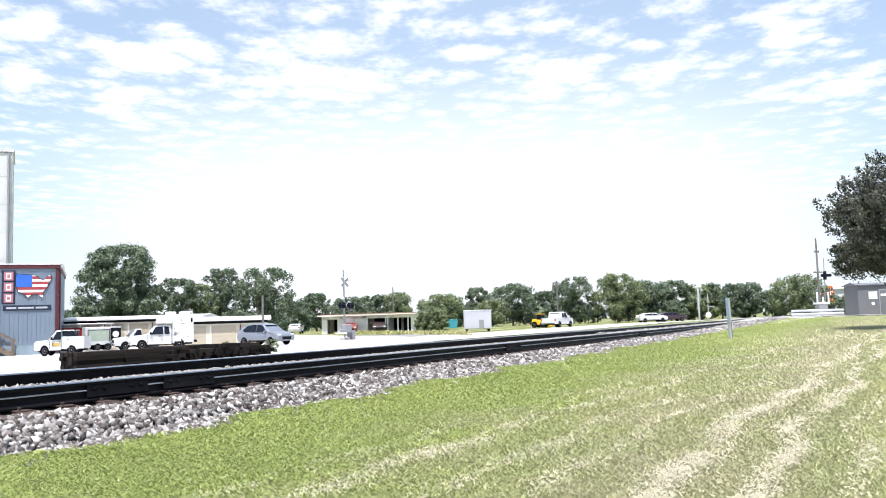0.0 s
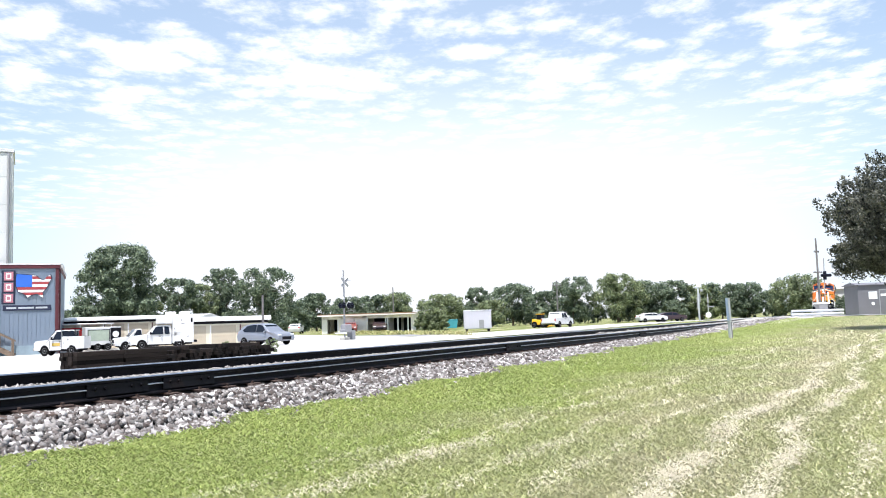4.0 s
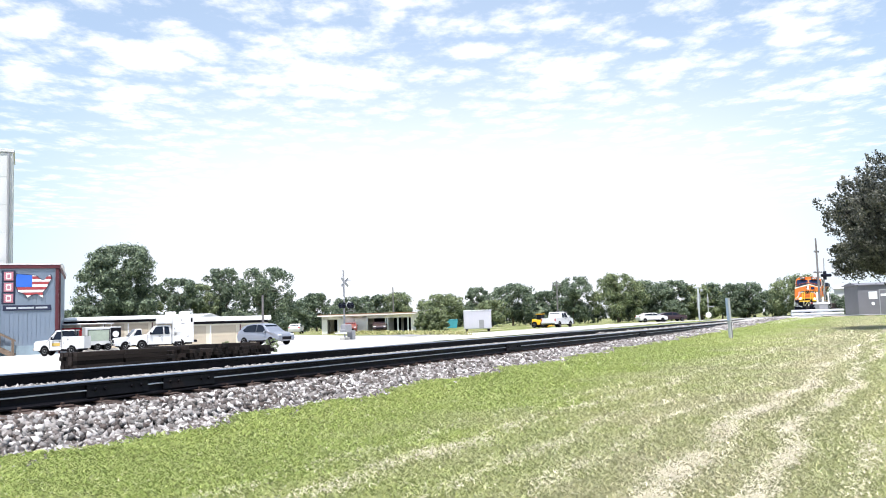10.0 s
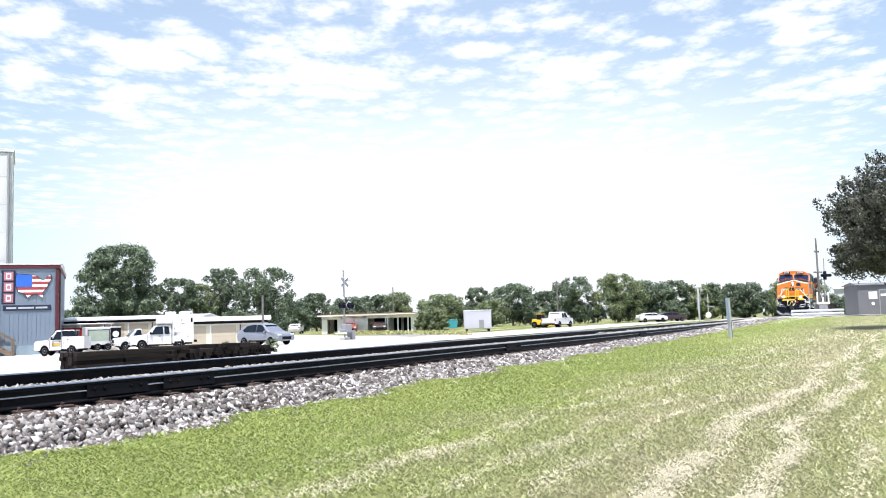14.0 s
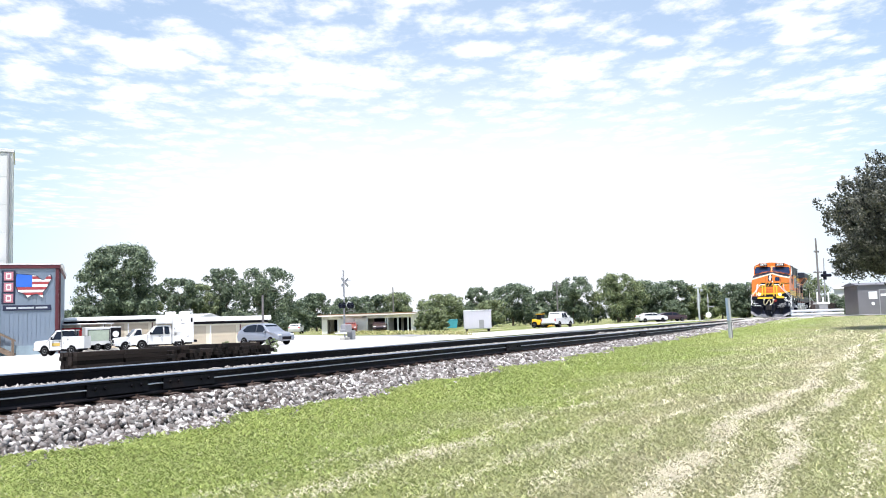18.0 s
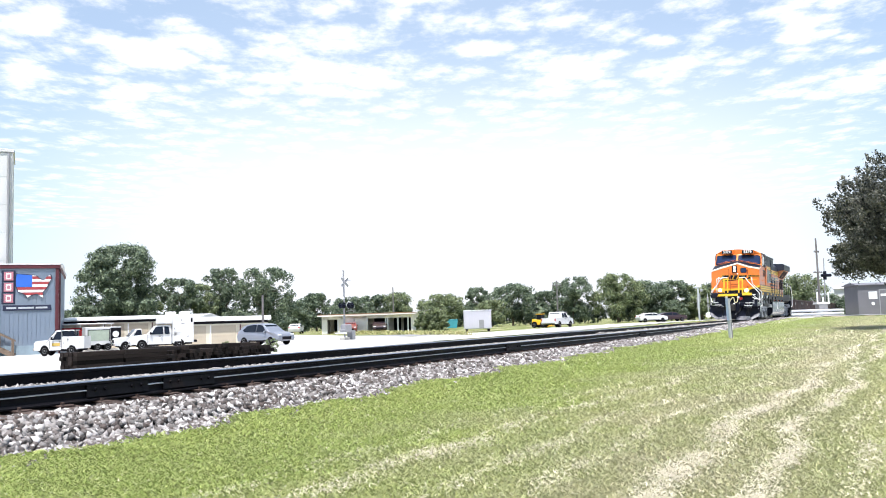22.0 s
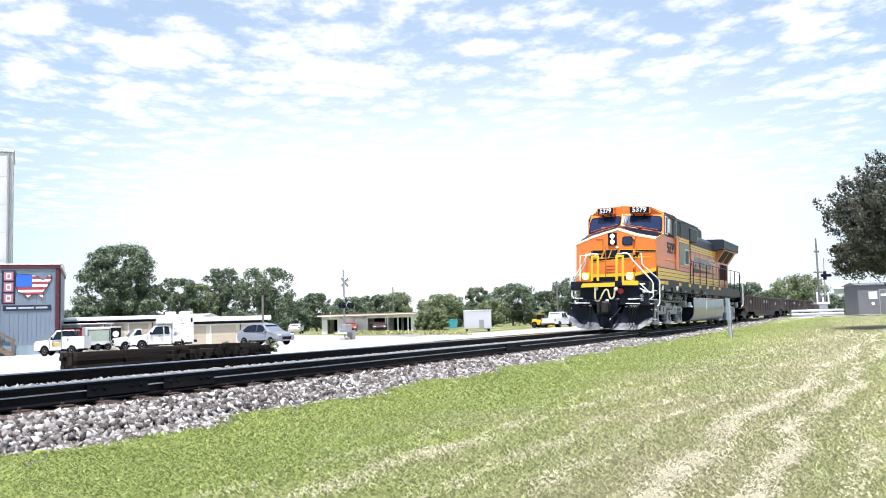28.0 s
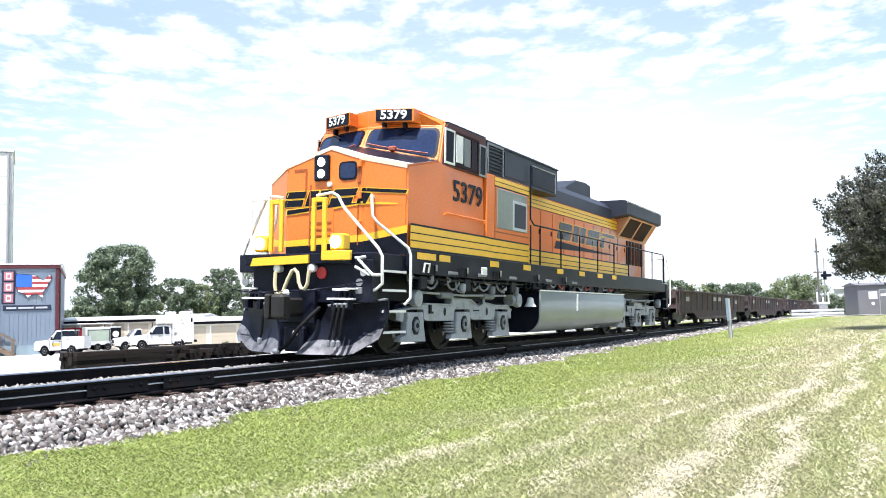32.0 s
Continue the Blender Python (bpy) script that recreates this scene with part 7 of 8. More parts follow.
# ---- signals, poles, posts ----
def wood_pole(x, y, h, lean, arms, label, turn=30):
    P = thing("utility_pole", pose(x, y, lie(x, y), 0, lean, turn), label, "pole", "utility poles")
    part("shaft", Geo().tube([(0, 0, -0.2), (0, 0, h)], 0.14, 10, 0.09), POLE_WOOD, P, smooth=True)
    for z, w in arms:
        a = part("crossarm", Geo().box(-0.06, -w, z, 0.06, w, z + 0.12, 0.01), POLE_WOOD, P)
        for k in (-0.9, -0.5, 0.5, 0.9):
            part("insulator", Geo().turned([(0.03, 0), (0.06, 0.03), (0.05, 0.08), (0.02, 0.12)], (0, k * w, z + 0.12), "z", 8), GREY_METAL, a)
    return P


wood_pole(103.6, 7.3, 8.8, 0, [(7.2, 0.45), (4.9, 0.75)], "leaning wooden utility pole with two short crossarms", 62)
wood_pole(130.5, 109, 9.0, 0, [(7.9, 0.8)], "wooden utility pole among the far trees")
wood_pole(59.0, 49.3, 4.3, 0, [], "short grey pole at the edge of the yard")
wood_pole(118.6, 72.0, 7.0, 0, [], "plain wooden utility pole behind the long building")
wood_pole(126.0, 46.5, 7.0, 0, [(6.2, 0.7)], "wooden utility pole before the far trees")


def crossing_signal(m, label, h=6.1):
    """A level crossing signal: mast, crossed boards, bell, two dark lamps, gate gear."""
    S = thing("crossing_signal", m, label, "signal", "crossing signals")
    part("base", Geo().box(-0.35, -0.35, 0, 0.35, 0.35, 0.3, 0.03), CONCRETE, S)
    part("mast", Geo().tube([(0, 0, 0.3), (0, 0, h)], 0.08, 10), GREY_METAL, S, smooth=True)
    z = h - 1.1
    for a in (38, -38):
        c, sn = math.cos(radians(a)) * 0.6, math.sin(radians(a)) * 0.6
        nx, nz = -math.sin(radians(a)) * 0.1, math.cos(radians(a)) * 0.1
        part("crossbuck_board", Geo().prism([(-c - nx, z - sn - nz), (c - nx, z + sn - nz), (c + nx, z + sn + nz), (-c + nx, z - sn + nz)], "y", -0.14 - (0.015 if a > 0 else 0), -0.12 - (0.015 if a > 0 else 0)), GREY_METAL, S, "grey crossed board seen from behind")
    part("side_arm", Geo().tube([(0, 0, z + 0.2), (1.0, 0, z + 0.2)], 0.03, 6), GALV, S)
    part("bell", Geo().turned([(0.05, 0.25), (0.2, 0.12), (0.24, 0.0)], (-0.35, -0.1, h - 2.6), "z", 12), GALV, S, smooth=True)
    part("lamp_arm", Geo().tube([(-0.9, -0.1, h - 3.2), (1.0, -0.1, h - 3.2)], 0.03, 6), GALV, S)
    for x in (-0.75, -0.3, 0.45, 0.85):
        ln = part("lamp_disc", Geo().turned([(0.27, 0.0), (0.29, -0.03), (0.1, -0.05)], (x, -0.18, h - 3.2), "y", 16), BLACK, S, "black lamp disc", smooth=True)
        part("lamp_hood", Geo().turned([(0.1, -0.05), (0.11, -0.2)], (x, -0.18, h - 3.2), "y", 12), BLACK, ln)
    part("gear_box", Geo().box(-0.45, -0.5, 0.75, 0.45, 0.1, 1.45, 0.06), GREY_METAL, S)
    part("counterweight", Geo().box(-1.2, -0.55, 0.7, -0.5, -0.4, 1.0, 0.05), GREY_METAL, S)
    part("gate_arm", Geo().box(-2.0, -0.6, 0.62, -0.4, -0.55, 0.74, 0.01), WHITE, S)
    part("junction_box", Geo().box(0.7, -0.3, 0, 1.2, 0.3, 0.9, 0.03), GREY_METAL, S)
    return S


def face(x, y):
    """A pose that turns a thing's -y side to the lawn by the camera's place."""
    return pose(x, y, lie(x, y), 0, 0, math.degrees(math.atan2(y, x)) - 90)


crossing_signal(face(63.9, 44.0) @ pose(0, 0, 0, 0, 0, 50), "grey level-crossing signal mast with crossed boards and dark lamps", 6.35)


def signal_post():
    S = thing("signal_post", face(113.7, 22.5), "slim grey signal post with a flat cap", "signal")
    part("post", Geo().box(-0.11, -0.1, 0, 0.11, 0.1, 4.5, 0.02), GALV, S)
    part("plate", Geo().box(-0.22, -0.14, 1.6, -0.10, 0.1, 3.2, 0.02).box(0.10, -0.14, 2.6, 0.26, 0.1, 3.7, 0.02), GREY_METAL, S, "grey back plates")
    part("cap", Geo().box(-0.6, -0.15, 4.45, 0.5, 0.15, 4.6, 0.03), GALV, S)
    part("lamp", Geo().turned([(0.18, 0), (0.2, -0.1), (0.12, -0.14)], (0.42, -0.1, 4.1), "y", 14), GREY_METAL, S, smooth=True)
    D = thing("disc_post", face(113.0, 21.2), "thin grey post with two short arms and a white disc", "signal")
    part("post", Geo().tube([(0, 0, 0), (0, 0, 3.6)], 0.05, 8), GALV, D)
    part("arm", Geo().box(-0.1, -0.06, 1.85, 0.75, 0.06, 1.98, 0.02).box(-0.12, -0.08, 2.4, 0.12, 0.08, 3.1, 0.02), GREY_METAL, D)
    part("disc", Geo().turned([(0.34, 0), (0.36, -0.04), (0.3, -0.06)], (0, -0.1, 0.85), "y", 16), WHITE, D)


signal_post()


def marker_post():
    M = thing("marker_post", pose(30.0, 4.95, lie(30, 4.95), 0, -4, -20), "weathered grey steel marker post in the grass", "post")
    part("post", Geo().box(-0.045, -0.045, -0.2, 0.045, 0.045, 1.15, 0.01), GALV, M)
    part("plate", Geo().box(-0.2, -0.06, 0.62, -0.05, -0.045, 1.38, 0.004), surface("blue_grey_plate", (0.24, 0.31, 0.42), 0.5), M)
    part("plate", Geo().box(-0.05, -0.065, 0.55, 0.07, -0.05, 1.36, 0.004), GALV, M)
    part("edge_strip", Geo().box(0.048, -0.06, -0.1, 0.075, 0.03, 1.34), GREY_METAL, M)


marker_post()


def bungalow():
    """The grey relay hut at the crossing."""
    B = thing("relay_hut", pose(84.1, -0.1, 0.05, 0, 0, -61), "grey metal relay hut with a white notice beside the crossing", "hut")
    HUT = surface("hut_grey", (0.165, 0.162, 0.18), 0.55, 0.1, 0.1, 1, 20, 0.04)
    part("wall", Geo().box(-3.25, 0, 0, 0.0, 2.4, 2.55, 0.02), HUT, B)
    part("roof", Geo().prism([(-0.15, 2.55), (2.55, 2.55), (2.55, 2.62), (1.2, 2.82), (-0.15, 2.62)], "x", -3.4, 0.15), HUT, B)
    part("door", Geo().box(-1.3, -0.03, 0.1, -0.45, 0.0, 2.1, 0.01), HUT, B)
    part("door_frame", Geo().box(-1.38, -0.02, 0, -1.3, 0.0, 2.2).box(-0.45, -0.02, 0, -0.37, 0, 2.2).box(-1.3, -0.02, 2.1, -0.45, 0, 2.2), GREY_METAL, B)
    part("notice", Geo().box(-2.3, -0.03, 1.35, -1.55, 0.0, 2.0), WHITE, B, "white notice board")
    part("notice_bar", Geo().box(-1.25, -0.045, 1.6, -0.55, -0.03, 1.8), WHITE, B)
    part("round_plate", Geo().turned([(0.15, 0), (0.15, -0.03)], (-1.95, 0, 0.95), "y", 14), WHITE, B)
    part("annex", Geo().box(0.02, 0.4, 0, 2.2, 2.2, 1.5, 0.02), HUT, B)
    part("annex_plate", Geo().box(0.25, 0.37, 0.75, 0.75, 0.4, 1.15), WHITE, B)
    # the white barrier beside the road, and the signal foot behind it
    R = thing("guard_barrier", pose(73.6, 7.3, 0.05, 0, 0, -22), "low white steel guard barrier beside the crossing", "barrier")
    for k in range(6):
        part("barrier_post", Geo().box(k * 1.7 + 0.1, 0.05, 0, k * 1.7 + 0.2, 0.15, 0.5), GALV, R)
    for z in (0.12, 0.4):
        part("barrier_beam", Geo().prism([(-0.02, z), (0.05, z + 0.03), (0.05, z + 0.17), (-0.02, z + 0.2), (-0.05, z + 0.1)], "x", 0, 9.0), WHITE, R)
    S = thing("relay_platform", pose(97.0, 6.7, lie(97, 6.7), 0, 0, -55), "white ladder platform of a crossing signal", "signal")
    part("platform", Geo().box(-0.72, -0.4, 1.2, 0.72, 0.4, 1.4), WHITE, S)
    part("platform", Geo().box(-0.5, -0.36, 0, 0.5, 0.36, 1.2, 0.03), GREY_METAL, S)
    for x in (-0.62, 0.0, 0.62):
        part("platform_rail", Geo().box(x - 0.07, -0.39, 1.4, x + 0.07, -0.31, 2.45 if x else 1.95), WHITE, S)
    part("mast", Geo().tube([(0.45, 0, 1.4), (0.6, 0, 6.0)], 0.05, 8), GREY_METAL, S)
    part("signal_head", Geo().box(0.2, -0.2, 4.05, 1.3, 0.2, 4.35, 0.08).box(0.45, -0.15, 3.75, 0.75, 0.15, 4.65, 0.05), BLACK, S, "black signal head")


bungalow()


def pale_shed():
    """A white shed that stands beyond the crossing, behind bushes."""
    S = thing("shed", pose(152.0, 6.6, lie(152, 6.6), 0, 0, -86), "white metal shed beyond the crossing, half behind bushes", "shed")
    for x0, y0, x1, y1 in ((-1.8, 0, 2.6, 0.12), (-1.8, 4.9, 2.6, 5.02), (-1.8, 0.12, -1.68, 4.9), (2.48, 0.12, 2.6, 4.9)):
        part("wall", Geo().box(x0, y0, 0, x1, y1, 4.3), ROOF_WHITE, S)
    part("roof", Geo().prism([(-0.3, 4.3), (5.3, 4.3), (5.3, 4.42), (2.5, 5.0), (-0.3, 4.42)], "x", -2.0, 2.8), ROOF_WHITE, S)
    part("door", Geo().box(-0.2, -0.05, 0.02, 1.6, 0.0, 2.6, 0.01), GREY_METAL, S)
    for x, y, h, w in ((147.0, 8.9, 3.3, 4.6), (147.5, 6.0, 3.2, 4.2)):
        tree(pose(x, y, lie(x, y)), h, w, 360 + int(y), 4200, 0.11, LEAF, "dense bush in front of the white shed", "shrub", "shrub", "bushes by the shed", False, 60, 0.02)


pale_shed()


# ---- stacked sleepers ----
def tie_mesh(l, material, w=0.23, h=0.18):
    return Geo().box(-l / 2, -w / 2, 0, l / 2, w / 2, h, 0.012).mesh("sleeper", material)


TIE = tie_mesh(2.6, piece_surface("old_sleeper", (0.010, 0.009, 0.009), 0.85, 0.9, (0.030, 0.024, 0.022), spec=0.08))
TRACK_TIE = tie_mesh(2.6, piece_surface("worn_sleeper", (0.045, 0.034, 0.030), 0.6, 0.9, (0.085, 0.063, 0.054), spec=0.1))


def sleeper_stack(name, x0, x1, y, lengthwise, rows, label):
    S = thing(name, pose(x0, y, lie(x0, y) + 0.05), label, "sleepers")
    rng = random.Random(len(name) + rows)
    if lengthwise:
        n = max(1, int((x1 - x0) / 2.65))
        for r in range(rows):
            for k in range(n):
                for j in range(4):
                    ob = part("sleeper", TIE, None, S)
                    ob.matrix_local = pose(1.3 + k * 2.65 + rng.uniform(-0.06, 0.06), j * 0.27, r * 0.185, 0, 0, rng.uniform(-1.5, 1.5))
    else:
        for r in range(rows):
            for k in range(int((x1 - x0) / 0.265)):
                if r == rows - 1 and rng.random() < 0.45:
                    continue
                ob = part("sleeper", TIE, None, S)
                ob.matrix_local = pose(k * 0.265 + rng.uniform(-0.02, 0.02), 1.3 + rng.uniform(-0.22, 0.22), r * 0.185, 0, 0, 90 + rng.uniform(-4, 4))
    return S


sleeper_stack("sleeper_stack", 25.3, 30.7, 31.6, True, 4, "stack of dark creosoted sleepers laid lengthwise")
sleeper_stack("sleeper_pile", 30.9, 38.8, 31.4, False, 4, "long pile of old sleepers with their ends showing")


# ---- bushes before the long building, tufts along the road ----
for k, (x, y, h, w) in enumerate(((97.5, 53.9, 3.3, 3.2), (98.2, 52.2, 2.6, 2.6), (98.6, 55.4, 2.2, 2.2))):
    tree(pose(x, y, lie(x, y)), h, w, 300 + k, 5200, 0.10, LEAF_PALE, "leafy shrub beside the long building", "shrub", "shrub", "shrubs", False, 60, 0.02)
for k, (x, y, h, w) in enumerate(((40.2, 33.0, 0.9, 0.9), (37.0, 33.6, 0.8, 0.7), (33.5, 34.6, 0.7, 0.8))):
    tree(pose(x, y, lie(x, y)), h, w, 330 + k, 700, 0.05, LEAF_PALE, "weed clump behind the pile of sleepers", "weed", "weed", "weeds", False, 30, 0.02)


def roadside_weeds():
    """Dry grass and weeds in a ragged strip along the far road."""
    rng = np.random.default_rng(44)
    n = 20000
    t, w = rng.random(n), rng.normal(size=n)
    x = 106 - 29 * t + w * 2.4
    y = 77.5 - 38.5 * t + w * 1.8
    keep = rng.random(n) < 0.35 + 0.65 * (np.sin(t * 23) * np.sin(t * 61 + 2) > -0.2)
    x, y = x[keep], y[keep]
    n = len(x)
    z = np.array([lie(a, b) for a, b in zip(x, y)])
    h = 0.10 + 0.34 * rng.random(n) ** 3
    a = rng.random(n) * 2 * np.pi
    side_ = np.stack([-np.sin(a), np.cos(a), np.zeros(n)], 1) * 0.06
    b = np.stack([x, y, z], 1)
    tip = b + np.stack([np.cos(a) * h * 1.2, np.sin(a) * h * 1.2, h], 1)
    v = np.stack([b - side_, b + side_, tip + side_ * 0.4, tip - side_ * 0.4], 1).reshape(-1, 3)
    ob = arrays("roadside_weeds", v, np.arange(4 * n).reshape(-1, 4), leaf_surface("dry_weed", (0.20, 0.235, 0.08), (0.50, 0.44, 0.22)))
    tagged(ob, "ragged strip of dry yellow-green weeds beside the road", "weeds", kind="stuff")


roadside_weeds()


# ---- sleepers, joints and stones of the track ----
def lay_sleepers():
    rng = random.Random(3)
    x = -3.0
    while x < 62:
        ob = part("sleeper", TRACK_TIE, None, track)
        ob.matrix_local = track_pose(x) @ pose(0, rng.uniform(-0.03, 0.03), -0.420 + rng.uniform(-0.012, 0.006), rng.uniform(-0.6, 0.6), 0, 90 + rng.uniform(-1.5, 1.5))
        x += 0.52 + rng.uniform(-0.03, 0.03)
    plate = Geo().box(-0.09, -0.17, 0, 0.09, 0.17, 0.018, 0.004).box(-0.05, -0.13, 0.018, -0.02, -0.1, 0.05).box(0.02, 0.1, 0.018, 0.05, 0.13, 0.05).mesh("tie_plate", surface("rusty_plate", (0.06, 0.038, 0.03), 0.85, 0.1, 0.3, 8, 60, 0.2))
    for k in range(90):
        for off in (-0.755, 0.755):
            ob = part("tie_plate", plate, None, track)
            ob.matrix_local = track_pose(-3 + k * 0.52) @ pose(0, off, -0.247)
    bar = Geo().prism([(-0.03, -0.19), (-0.055, -0.18), (-0.040, -0.115), (-0.034, -0.05), (-0.012, -0.05), (-0.012, -0.19)], "x", -0.45, 0.45)
    for x in (-0.34, -0.2, 0.2, 0.34):
        bar.turned([(0.02, 0), (0.02, -0.05)], (x, -0.02, -0.098), "y", 8)
    barm = bar.mesh("joint_bar", MATS["rail_steel"])
    for x in (7.15, 8.3, 19.0, 31.0):
        ob = part("joint_bar", barm, None, track, "bolted rail joint")
        ob.matrix_local = track_pose(x) @ pose(0, -0.755, 0)


def bed_height(v):
    return np.interp(v, [-2.45, -1.7, -1.25, -0.85, -0.6, 0.6, 0.9, 1.75, 3.1], [-0.80, -0.40, -0.275, -0.30, -0.18, -0.15, -0.2, -0.3, -0.95])


def stones(name, bands, material, label, seed):
    rng = np.random.default_rng(seed)
    spots = []
    for x0, x1, v0, v1, dens, size in bands:
        n = int((x1 - x0) * (v1 - v0) * dens)
        x, v = x0 + (x1 - x0) * rng.random(n), v0 + (v1 - v0) * rng.random(n)
        ragged = -2.38 + 0.22 * np.sin(x * 1.7) + 0.12 * np.sin(x * 4.1 + 1)
        keep = (v > ragged) | (rng.random(n) < 0.12)
        on_tie = (np.abs(v) < 1.0) & (rng.random(n) < 0.35)
        keep &= ~on_tie
        s = size * (0.55 + 0.9 * rng.random(n))
        spots.append(np.stack([x, v, s], 1)[keep])
    p = np.concatenate(spots)
    x, v, s = p.T
    z = GRADE * x + math.sin(radians(CANT)) * v + bed_height(v) + s * (0.1 + 0.5 * rng.random(len(x)))
    ground = np.clip(-0.62 + 0.0095 * x, -0.75, 0.05)
    z = np.maximum(z, ground + s * 0.25)
    c = np.stack([x, TRACK_Y + BEND * x * x / 2 + v, z], 1)
    cube = np.array([(a, b, d) for a in (-1, 1) for b in (-1, 1) for d in (-1, 1)], float)
    n = len(c)
    sh = cube[None] * (1 + 0.35 * rng.normal(size=(n, 8, 3)))
    sh *= (0.55 + 0.5 * rng.random((n, 1, 3)))
    q = rng.normal(size=(n, 4))
    q /= np.linalg.norm(q, axis=1)[:, None]
    w, a, b, d = q.T
    R = np.stack([1 - 2 * (b * b + d * d), 2 * (a * b - w * d), 2 * (a * d + w * b), 2 * (a * b + w * d), 1 - 2 * (a * a + d * d), 2 * (b * d - w * a),
                  2 * (a * d - w * b), 2 * (b * d + w * a), 1 - 2 * (a * a + b * b)], 1).reshape(n, 3, 3)
    vts = np.einsum("nij,nkj->nki", R, sh) * s[:, None, None] + c[:, None, :]
    f = np.array([(0, 1, 3, 2), (4, 6, 7, 5), (0, 4, 5, 1), (2, 3, 7, 6), (0, 2, 6, 4), (1, 5, 7, 3)])
    faces = (f[None] + 8 * np.arange(n)[:, None, None]).reshape(-1, 4)
    ob = arrays(name, vts.reshape(-1, 3), faces, material)
    tagged(ob, label, "ballast", kind="stuff")


SHOULDER = [(1.5, 14, -2.62, -0.98, 760, 0.024), (1.5, 14, -1.1, -0.84, 420, 0.017), (14, 26, -2.6, -0.95, 520, 0.028), (26, 45, -2.6, -0.9, 330, 0.038), (45, 66, -2.5, -0.8, 150, 0.055), (1.5, 30, 0.9, 2.2, 160, 0.03)]
BETWEEN = [(1.5, 30, -0.66, 0.62, 1300, 0.0135), (30, 60, -0.66, 2.0, 80, 0.035)]


# ---- grass and dry clippings ----
def straw_lines(x, y):
    """How much dry cut grass lies at a place: long windrows left by the mower."""
    wob = 0.10 * np.sin(x * 0.9) + 0.06 * np.sin(x * 2.3 + 1)
    s = np.zeros_like(x)
    for y0, slope, wide, amount in WINDROWS:
        patchy = 0.72 + 0.22 * np.sin(x * 1.3 + y0 * 5) * np.sin(x * 0.47 + y0 * 3) + 0.16 * np.sin(x * 3.7 + y * 2.9) + 0.12 * np.sin(x * 8.3 - y * 11)
        s = np.maximum(s, amount * patchy * np.exp(-((y - y0 - slope * x - wob) / wide) ** 2))
    return s


WINDROWS = [(1.60, -0.035, 0.16, 1.2), (1.00, -0.030, 0.12, 1.15), (3.75, -0.055, 0.18, 0.6), (2.95, -0.048, 0.12, 0.5), (2.35, -0.042, 0.12, 0.5), (0.45, -0.025, 0.12, 0.5), (-0.1, 0.0, 0.2, 0.4), (4.3, -0.05, 0.14, 0.35)]


def grass_blades():
    """Blades that are fresh green by the railway and drier, straw-tinged, over the mown lawn."""
    m = leaf_surface("grass_blade", (0.41, 0.505, 0.158), (0.65, 0.70, 0.30), 0.22)
    n, l = m.node_tree.nodes, m.node_tree.links
    b = n["Principled BSDF"]
    b.outputs[0].links[0].to_node.inputs[0].default_value = 0.36
    old = b.inputs["Base Color"].links[0].from_socket
    tc, sep, ns = n.new("ShaderNodeTexCoord"), n.new("ShaderNodeSeparateXYZ"), n.new("ShaderNodeTexNoise")
    ns.inputs["Scale"].default_value, ns.inputs["Detail"].default_value = 0.7, 4
    l.new(tc.outputs["Object"], sep.inputs[0])
    l.new(tc.outputs["Object"], ns.inputs["Vector"])
    ad, mp, mx = n.new("ShaderNodeMath"), n.new("ShaderNodeMapRange"), n.new("ShaderNodeMix")
    ad.operation = "MULTIPLY_ADD"
    ad.inputs[1].default_value = 6.0
    l.new(ns.outputs["Fac"], ad.inputs[0])
    l.new(sep.outputs["Y"], ad.inputs[2])
    mp.inputs["From Min"].default_value, mp.inputs["From Max"].default_value = 7.7, 4.1
    l.new(ad.outputs[0], mp.inputs["Value"])
    mx.data_type = "RGBA"
    mx.inputs["B"].default_value = (0.69, 0.65, 0.44, 1)
    edge, both = n.new("ShaderNodeMapRange"), n.new("ShaderNodeMath")      # less of the dry tone again towards low y
    edge.inputs["From Min"].default_value, edge.inputs["From Max"].default_value = -0.2, 1.3
    edge.inputs["To Min"].default_value = 0.3
    both.operation = "MULTIPLY"
    l.new(sep.outputs["Y"], edge.inputs["Value"])
    l.new(edge.outputs["Result"], both.inputs[0])
    l.new(mp.outputs["Result"], both.inputs[1])
    l.new(both.outputs[0], mx.inputs["Factor"])
    l.new(old, mx.inputs["A"])
    for k in [k.to_socket for k in l if k.from_socket == old and k.to_node != mx]:
        l.new(mx.outputs["Result"], k)
    return m


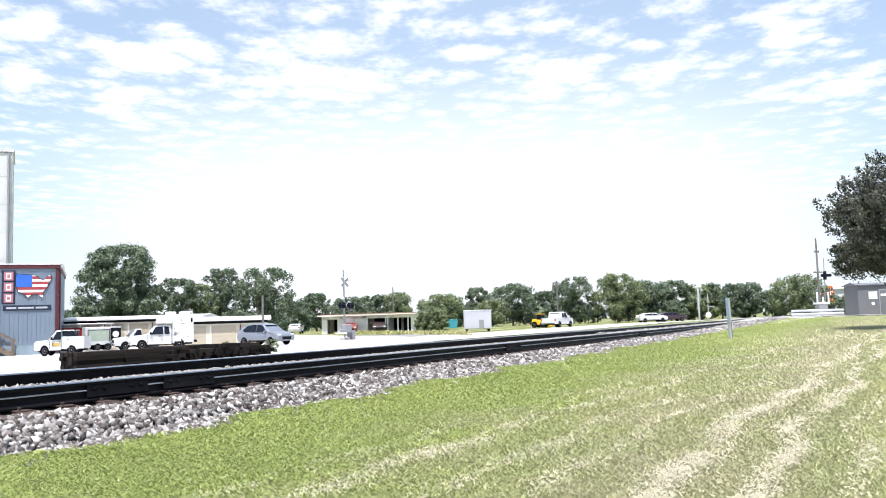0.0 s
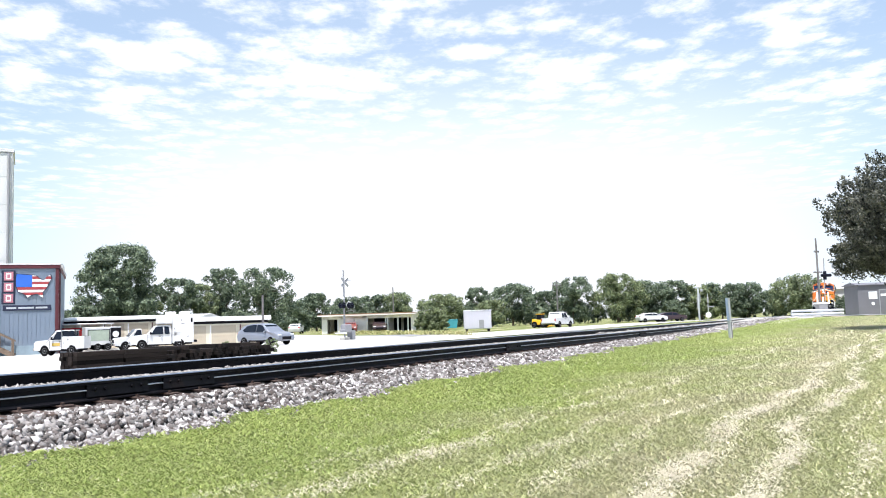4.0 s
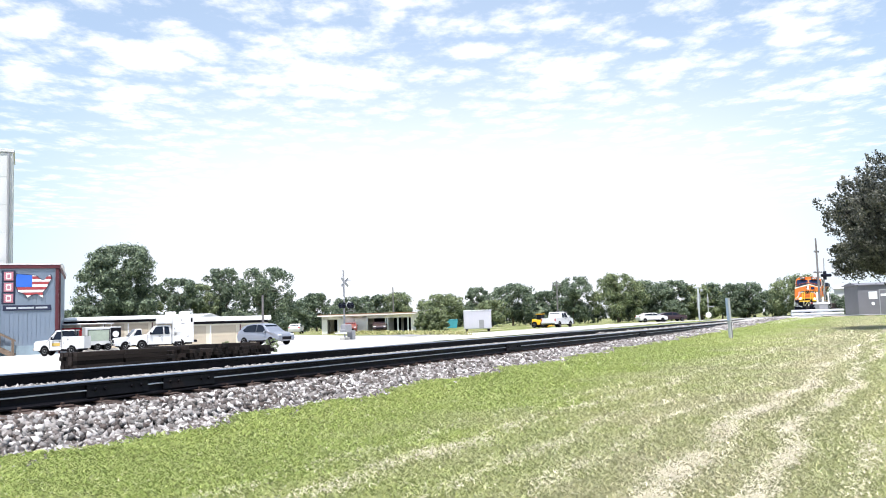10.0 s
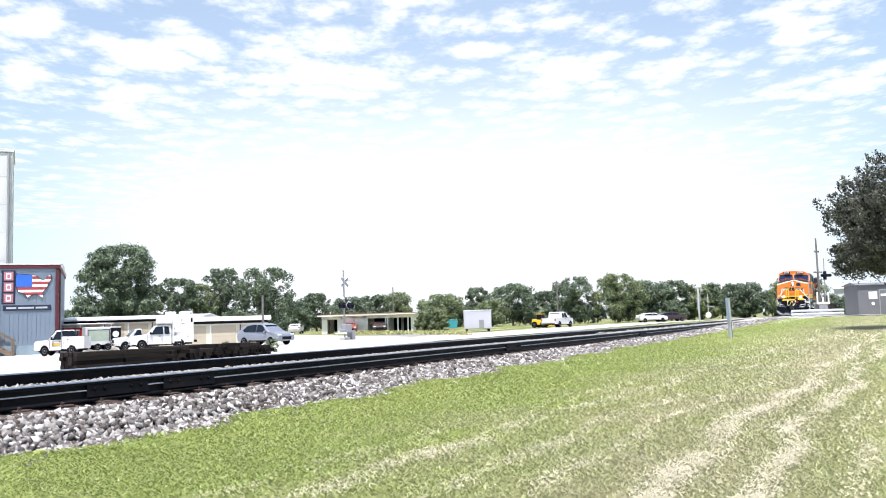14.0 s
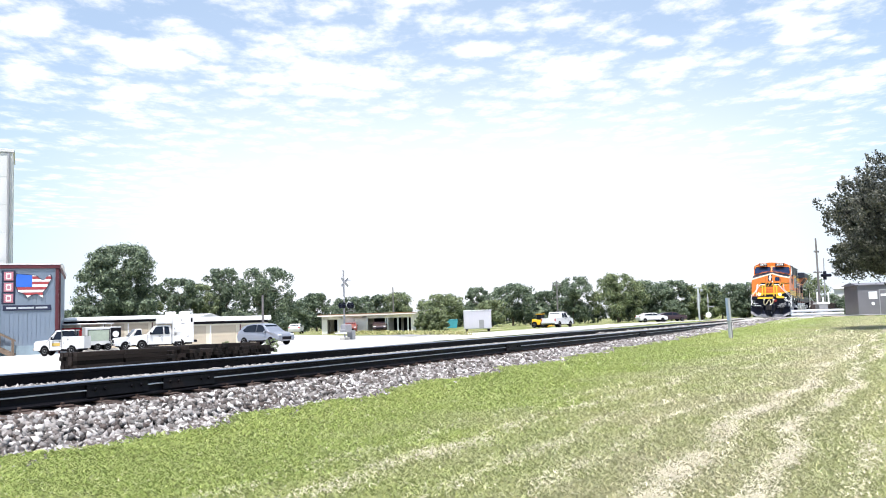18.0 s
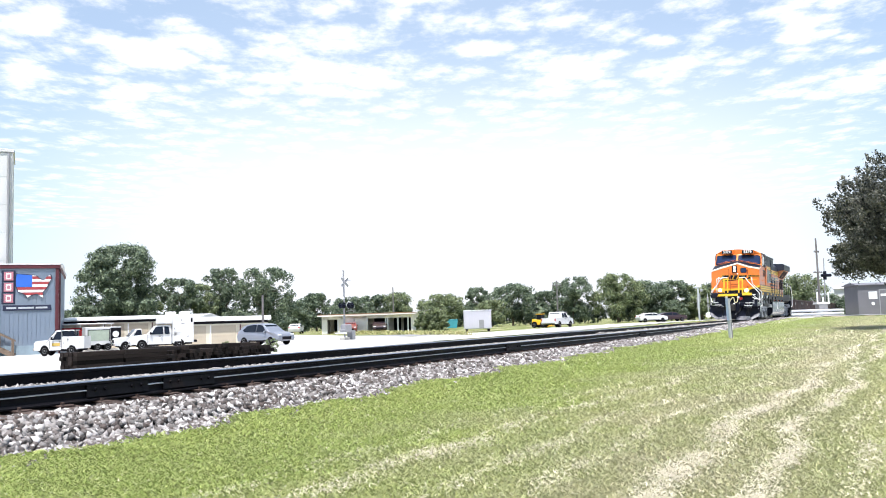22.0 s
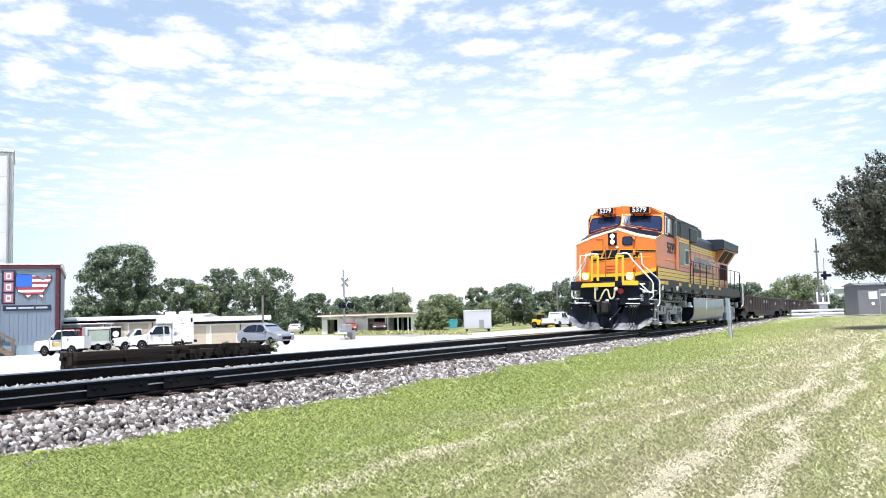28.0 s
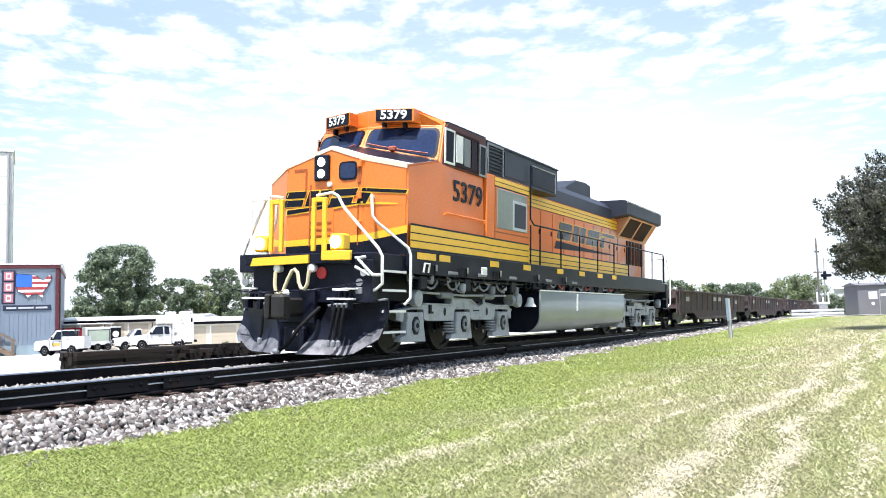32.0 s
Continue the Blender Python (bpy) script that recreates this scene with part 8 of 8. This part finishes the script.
def lawn():
    rng = np.random.default_rng(21)
    P = []
    for x0, x1, y0, y1, dens, hgt in ((2.4, 6, -0.3, 6.9, 5600, 0.025), (6, 10, -0.6, 7.0, 2700, 0.029), (10, 16, -1.0, 7.1, 1300, 0.036), (16, 26, -1.2, 7.4, 640, 0.036), (26, 46, -1.6, 7.6, 260, 0.034), (46, 66, -4.0, 7.4, 70, 0.045)):
        n = int((x1 - x0) * (y1 - y0) * dens)
        x, y = x0 + (x1 - x0) * rng.random(n), y0 + (y1 - y0) * rng.random(n)
        toe = TRACK_Y - 2.35 + 0.22 * np.sin(x * 1.7) + 0.12 * np.sin(x * 4.1 + 1)
        keep = (y < toe + 0.12 * rng.normal(size=n)) & (rng.random(n) > 0.75 * straw_lines(x, y))
        near_toe = np.exp(-((toe - y) / 0.5) ** 2)
        h = hgt * (0.5 + rng.random(n)) * (1 + 0.9 * near_toe)
        P.append(np.stack([x, y, h, np.full(n, x0)], 1)[keep])
    p = np.concatenate(P)
    x, y, h, x0 = p.T
    n = len(x)
    a = rng.random(n) * 2 * np.pi
    lean = h * (0.5 + 1.1 * rng.random(n))
    wide = h * 0.055 + 0.0012 * (1 + x / 9)
    zb = np.clip(-0.62 + 0.0095 * x, -0.75, 0.05) - 0.01
    side_ = np.stack([-np.sin(a), np.cos(a), np.zeros(n)], 1) * wide[:, None]
    b = np.stack([x, y, zb], 1)
    mid = b + np.stack([np.cos(a) * lean * 0.35, np.sin(a) * lean * 0.35, h * 0.7 + 0.012], 1)
    tip = b + np.stack([np.cos(a) * lean, np.sin(a) * lean, h + 0.012], 1)
    v = np.stack([b - side_, b + side_, mid + side_ * 0.7, tip, mid - side_ * 0.7], 1).reshape(-1, 3)
    ob = arrays("lawn_grass", v, np.arange(5 * n).reshape(-1, 5), grass_blades())
    tagged(ob, "short mown green grass blades", "grass", kind="stuff")
    # cut grass, lying
    P = []
    for x0, x1, dens in ((2.4, 7, 13000), (7, 13, 7000), (13, 24, 2200), (24, 45, 500)):
        n = int((x1 - x0) * 8.4 * dens)
        x, y = x0 + (x1 - x0) * rng.random(n), -1.5 + 8.4 * rng.random(n)
        keep = (rng.random(n) < 0.85 * straw_lines(x, y) ** 1.6 + 0.012 + 0.022 * np.clip((4.2 - y - 0.03 * x) / 3.5, 0, 1) * (0.6 + 0.4 * np.sin(x * 2.1 + y * 3) * np.sin(y * 5.3 - x * 0.7))) & (y < 6.4)
        P.append(np.stack([x, y, np.full(n, 0.010 + 0.0014 * x0)], 1)[keep])
    p = np.concatenate(P)
    n = len(p)
    x, y, l = p.T
    l = l * (0.6 + rng.random(n))
    a = rng.random(n) * 2 * np.pi
    up = rng.normal(size=n) * 0.25
    z = np.clip(-0.62 + 0.0095 * x, -0.75, 0.05) + 0.015 + 0.03 * rng.random(n)
    d = np.stack([np.cos(a), np.sin(a), up], 1) * l[:, None]
    w = np.stack([-np.sin(a), np.cos(a), np.zeros(n)], 1) * (0.0009 + 0.00022 * x)[:, None]
    c = np.stack([x, y, z], 1)
    v = np.stack([c - d - w, c - d + w, c + d + w, c + d - w], 1).reshape(-1, 3)
    ob = arrays("dry_clippings", v, np.arange(4 * n).reshape(-1, 4), piece_surface("straw", (0.47, 0.42, 0.295), 0.3, 0.9, (0.57, 0.52, 0.40), True))
    tagged(ob, "pale dry grass clippings in mower rows", "clippings", kind="stuff")


lay_sleepers()
stones("ballast_stones", SHOULDER, piece_surface("ballast_stone", (0.35, 0.335, 0.325), 0.95, 0.85, (0.07, 0.054, 0.048), True), "loose crushed grey and pinkish ballast stones", 11)
stones("fine_ballast", BETWEEN, piece_surface("pale_stone", (0.30, 0.29, 0.28), 0.6, 0.85, (0.2, 0.18, 0.165), True), "pale fine ballast stones between the rails", 12)
lawn()


# ---- what moves ----
def run(t):
    """How far the locomotive's front stands along the track at t seconds."""
    return 161.53 - 5.03236 * t + 0.0118291 * t * t - 3.7955e-5 * t ** 3


def train_pose(x, half):
    """The pose of a vehicle whose front stands at x, its middle on the curve."""
    return track_pose(x + half) @ Matrix.Translation((-half, 0, 0))


def roll(ax, r):
    """Key a wheelset, turning as far as it has run."""
    u = ax.location.x
    rows = []
    t = 0.0
    while True:
        a = (run(t) - run(0)) / r
        rows.append((t, Matrix.Translation((u, 0, r)) @ Matrix.Rotation(a, 4, "Y")))
        if t >= 32.0:
            break
        t = min(32.0, t + (0.1 if r < 0.5 else 0.1333333))
    walk(ax, rows)


def motions():
    walk(clouds, [(0.0, pose(0, 0, 500)), (32.0, pose(-15, -41, 500))])
    times = [float(t) for t in range(33)]
    walk(loco, [(t, train_pose(run(t), 10.5)) for t in times])
    for k, g in enumerate(wagons):
        walk(g, [(t, train_pose(run(t) + 21.4 + 18.95 * k, 9.45)) for t in times])
    for ax in loco_axles:
        roll(ax, 0.533)
    for ax in wagon_axles:
        roll(ax, 0.42)


# the train itself
loco, loco_axles = locomotive(train_pose(run(0), 10.5))
first, wagon_axles = gondola(train_pose(run(0) + 21.4, 9.45))
wagons = [first]
for k in range(1, 4):
    g = copy_thing(first, train_pose(run(0) + 21.4 + 18.95 * k, 9.45))
    wagons.append(g)
    wagon_axles = wagon_axles + [c for c in g.children if c.name.startswith("wheelset")]
motions()
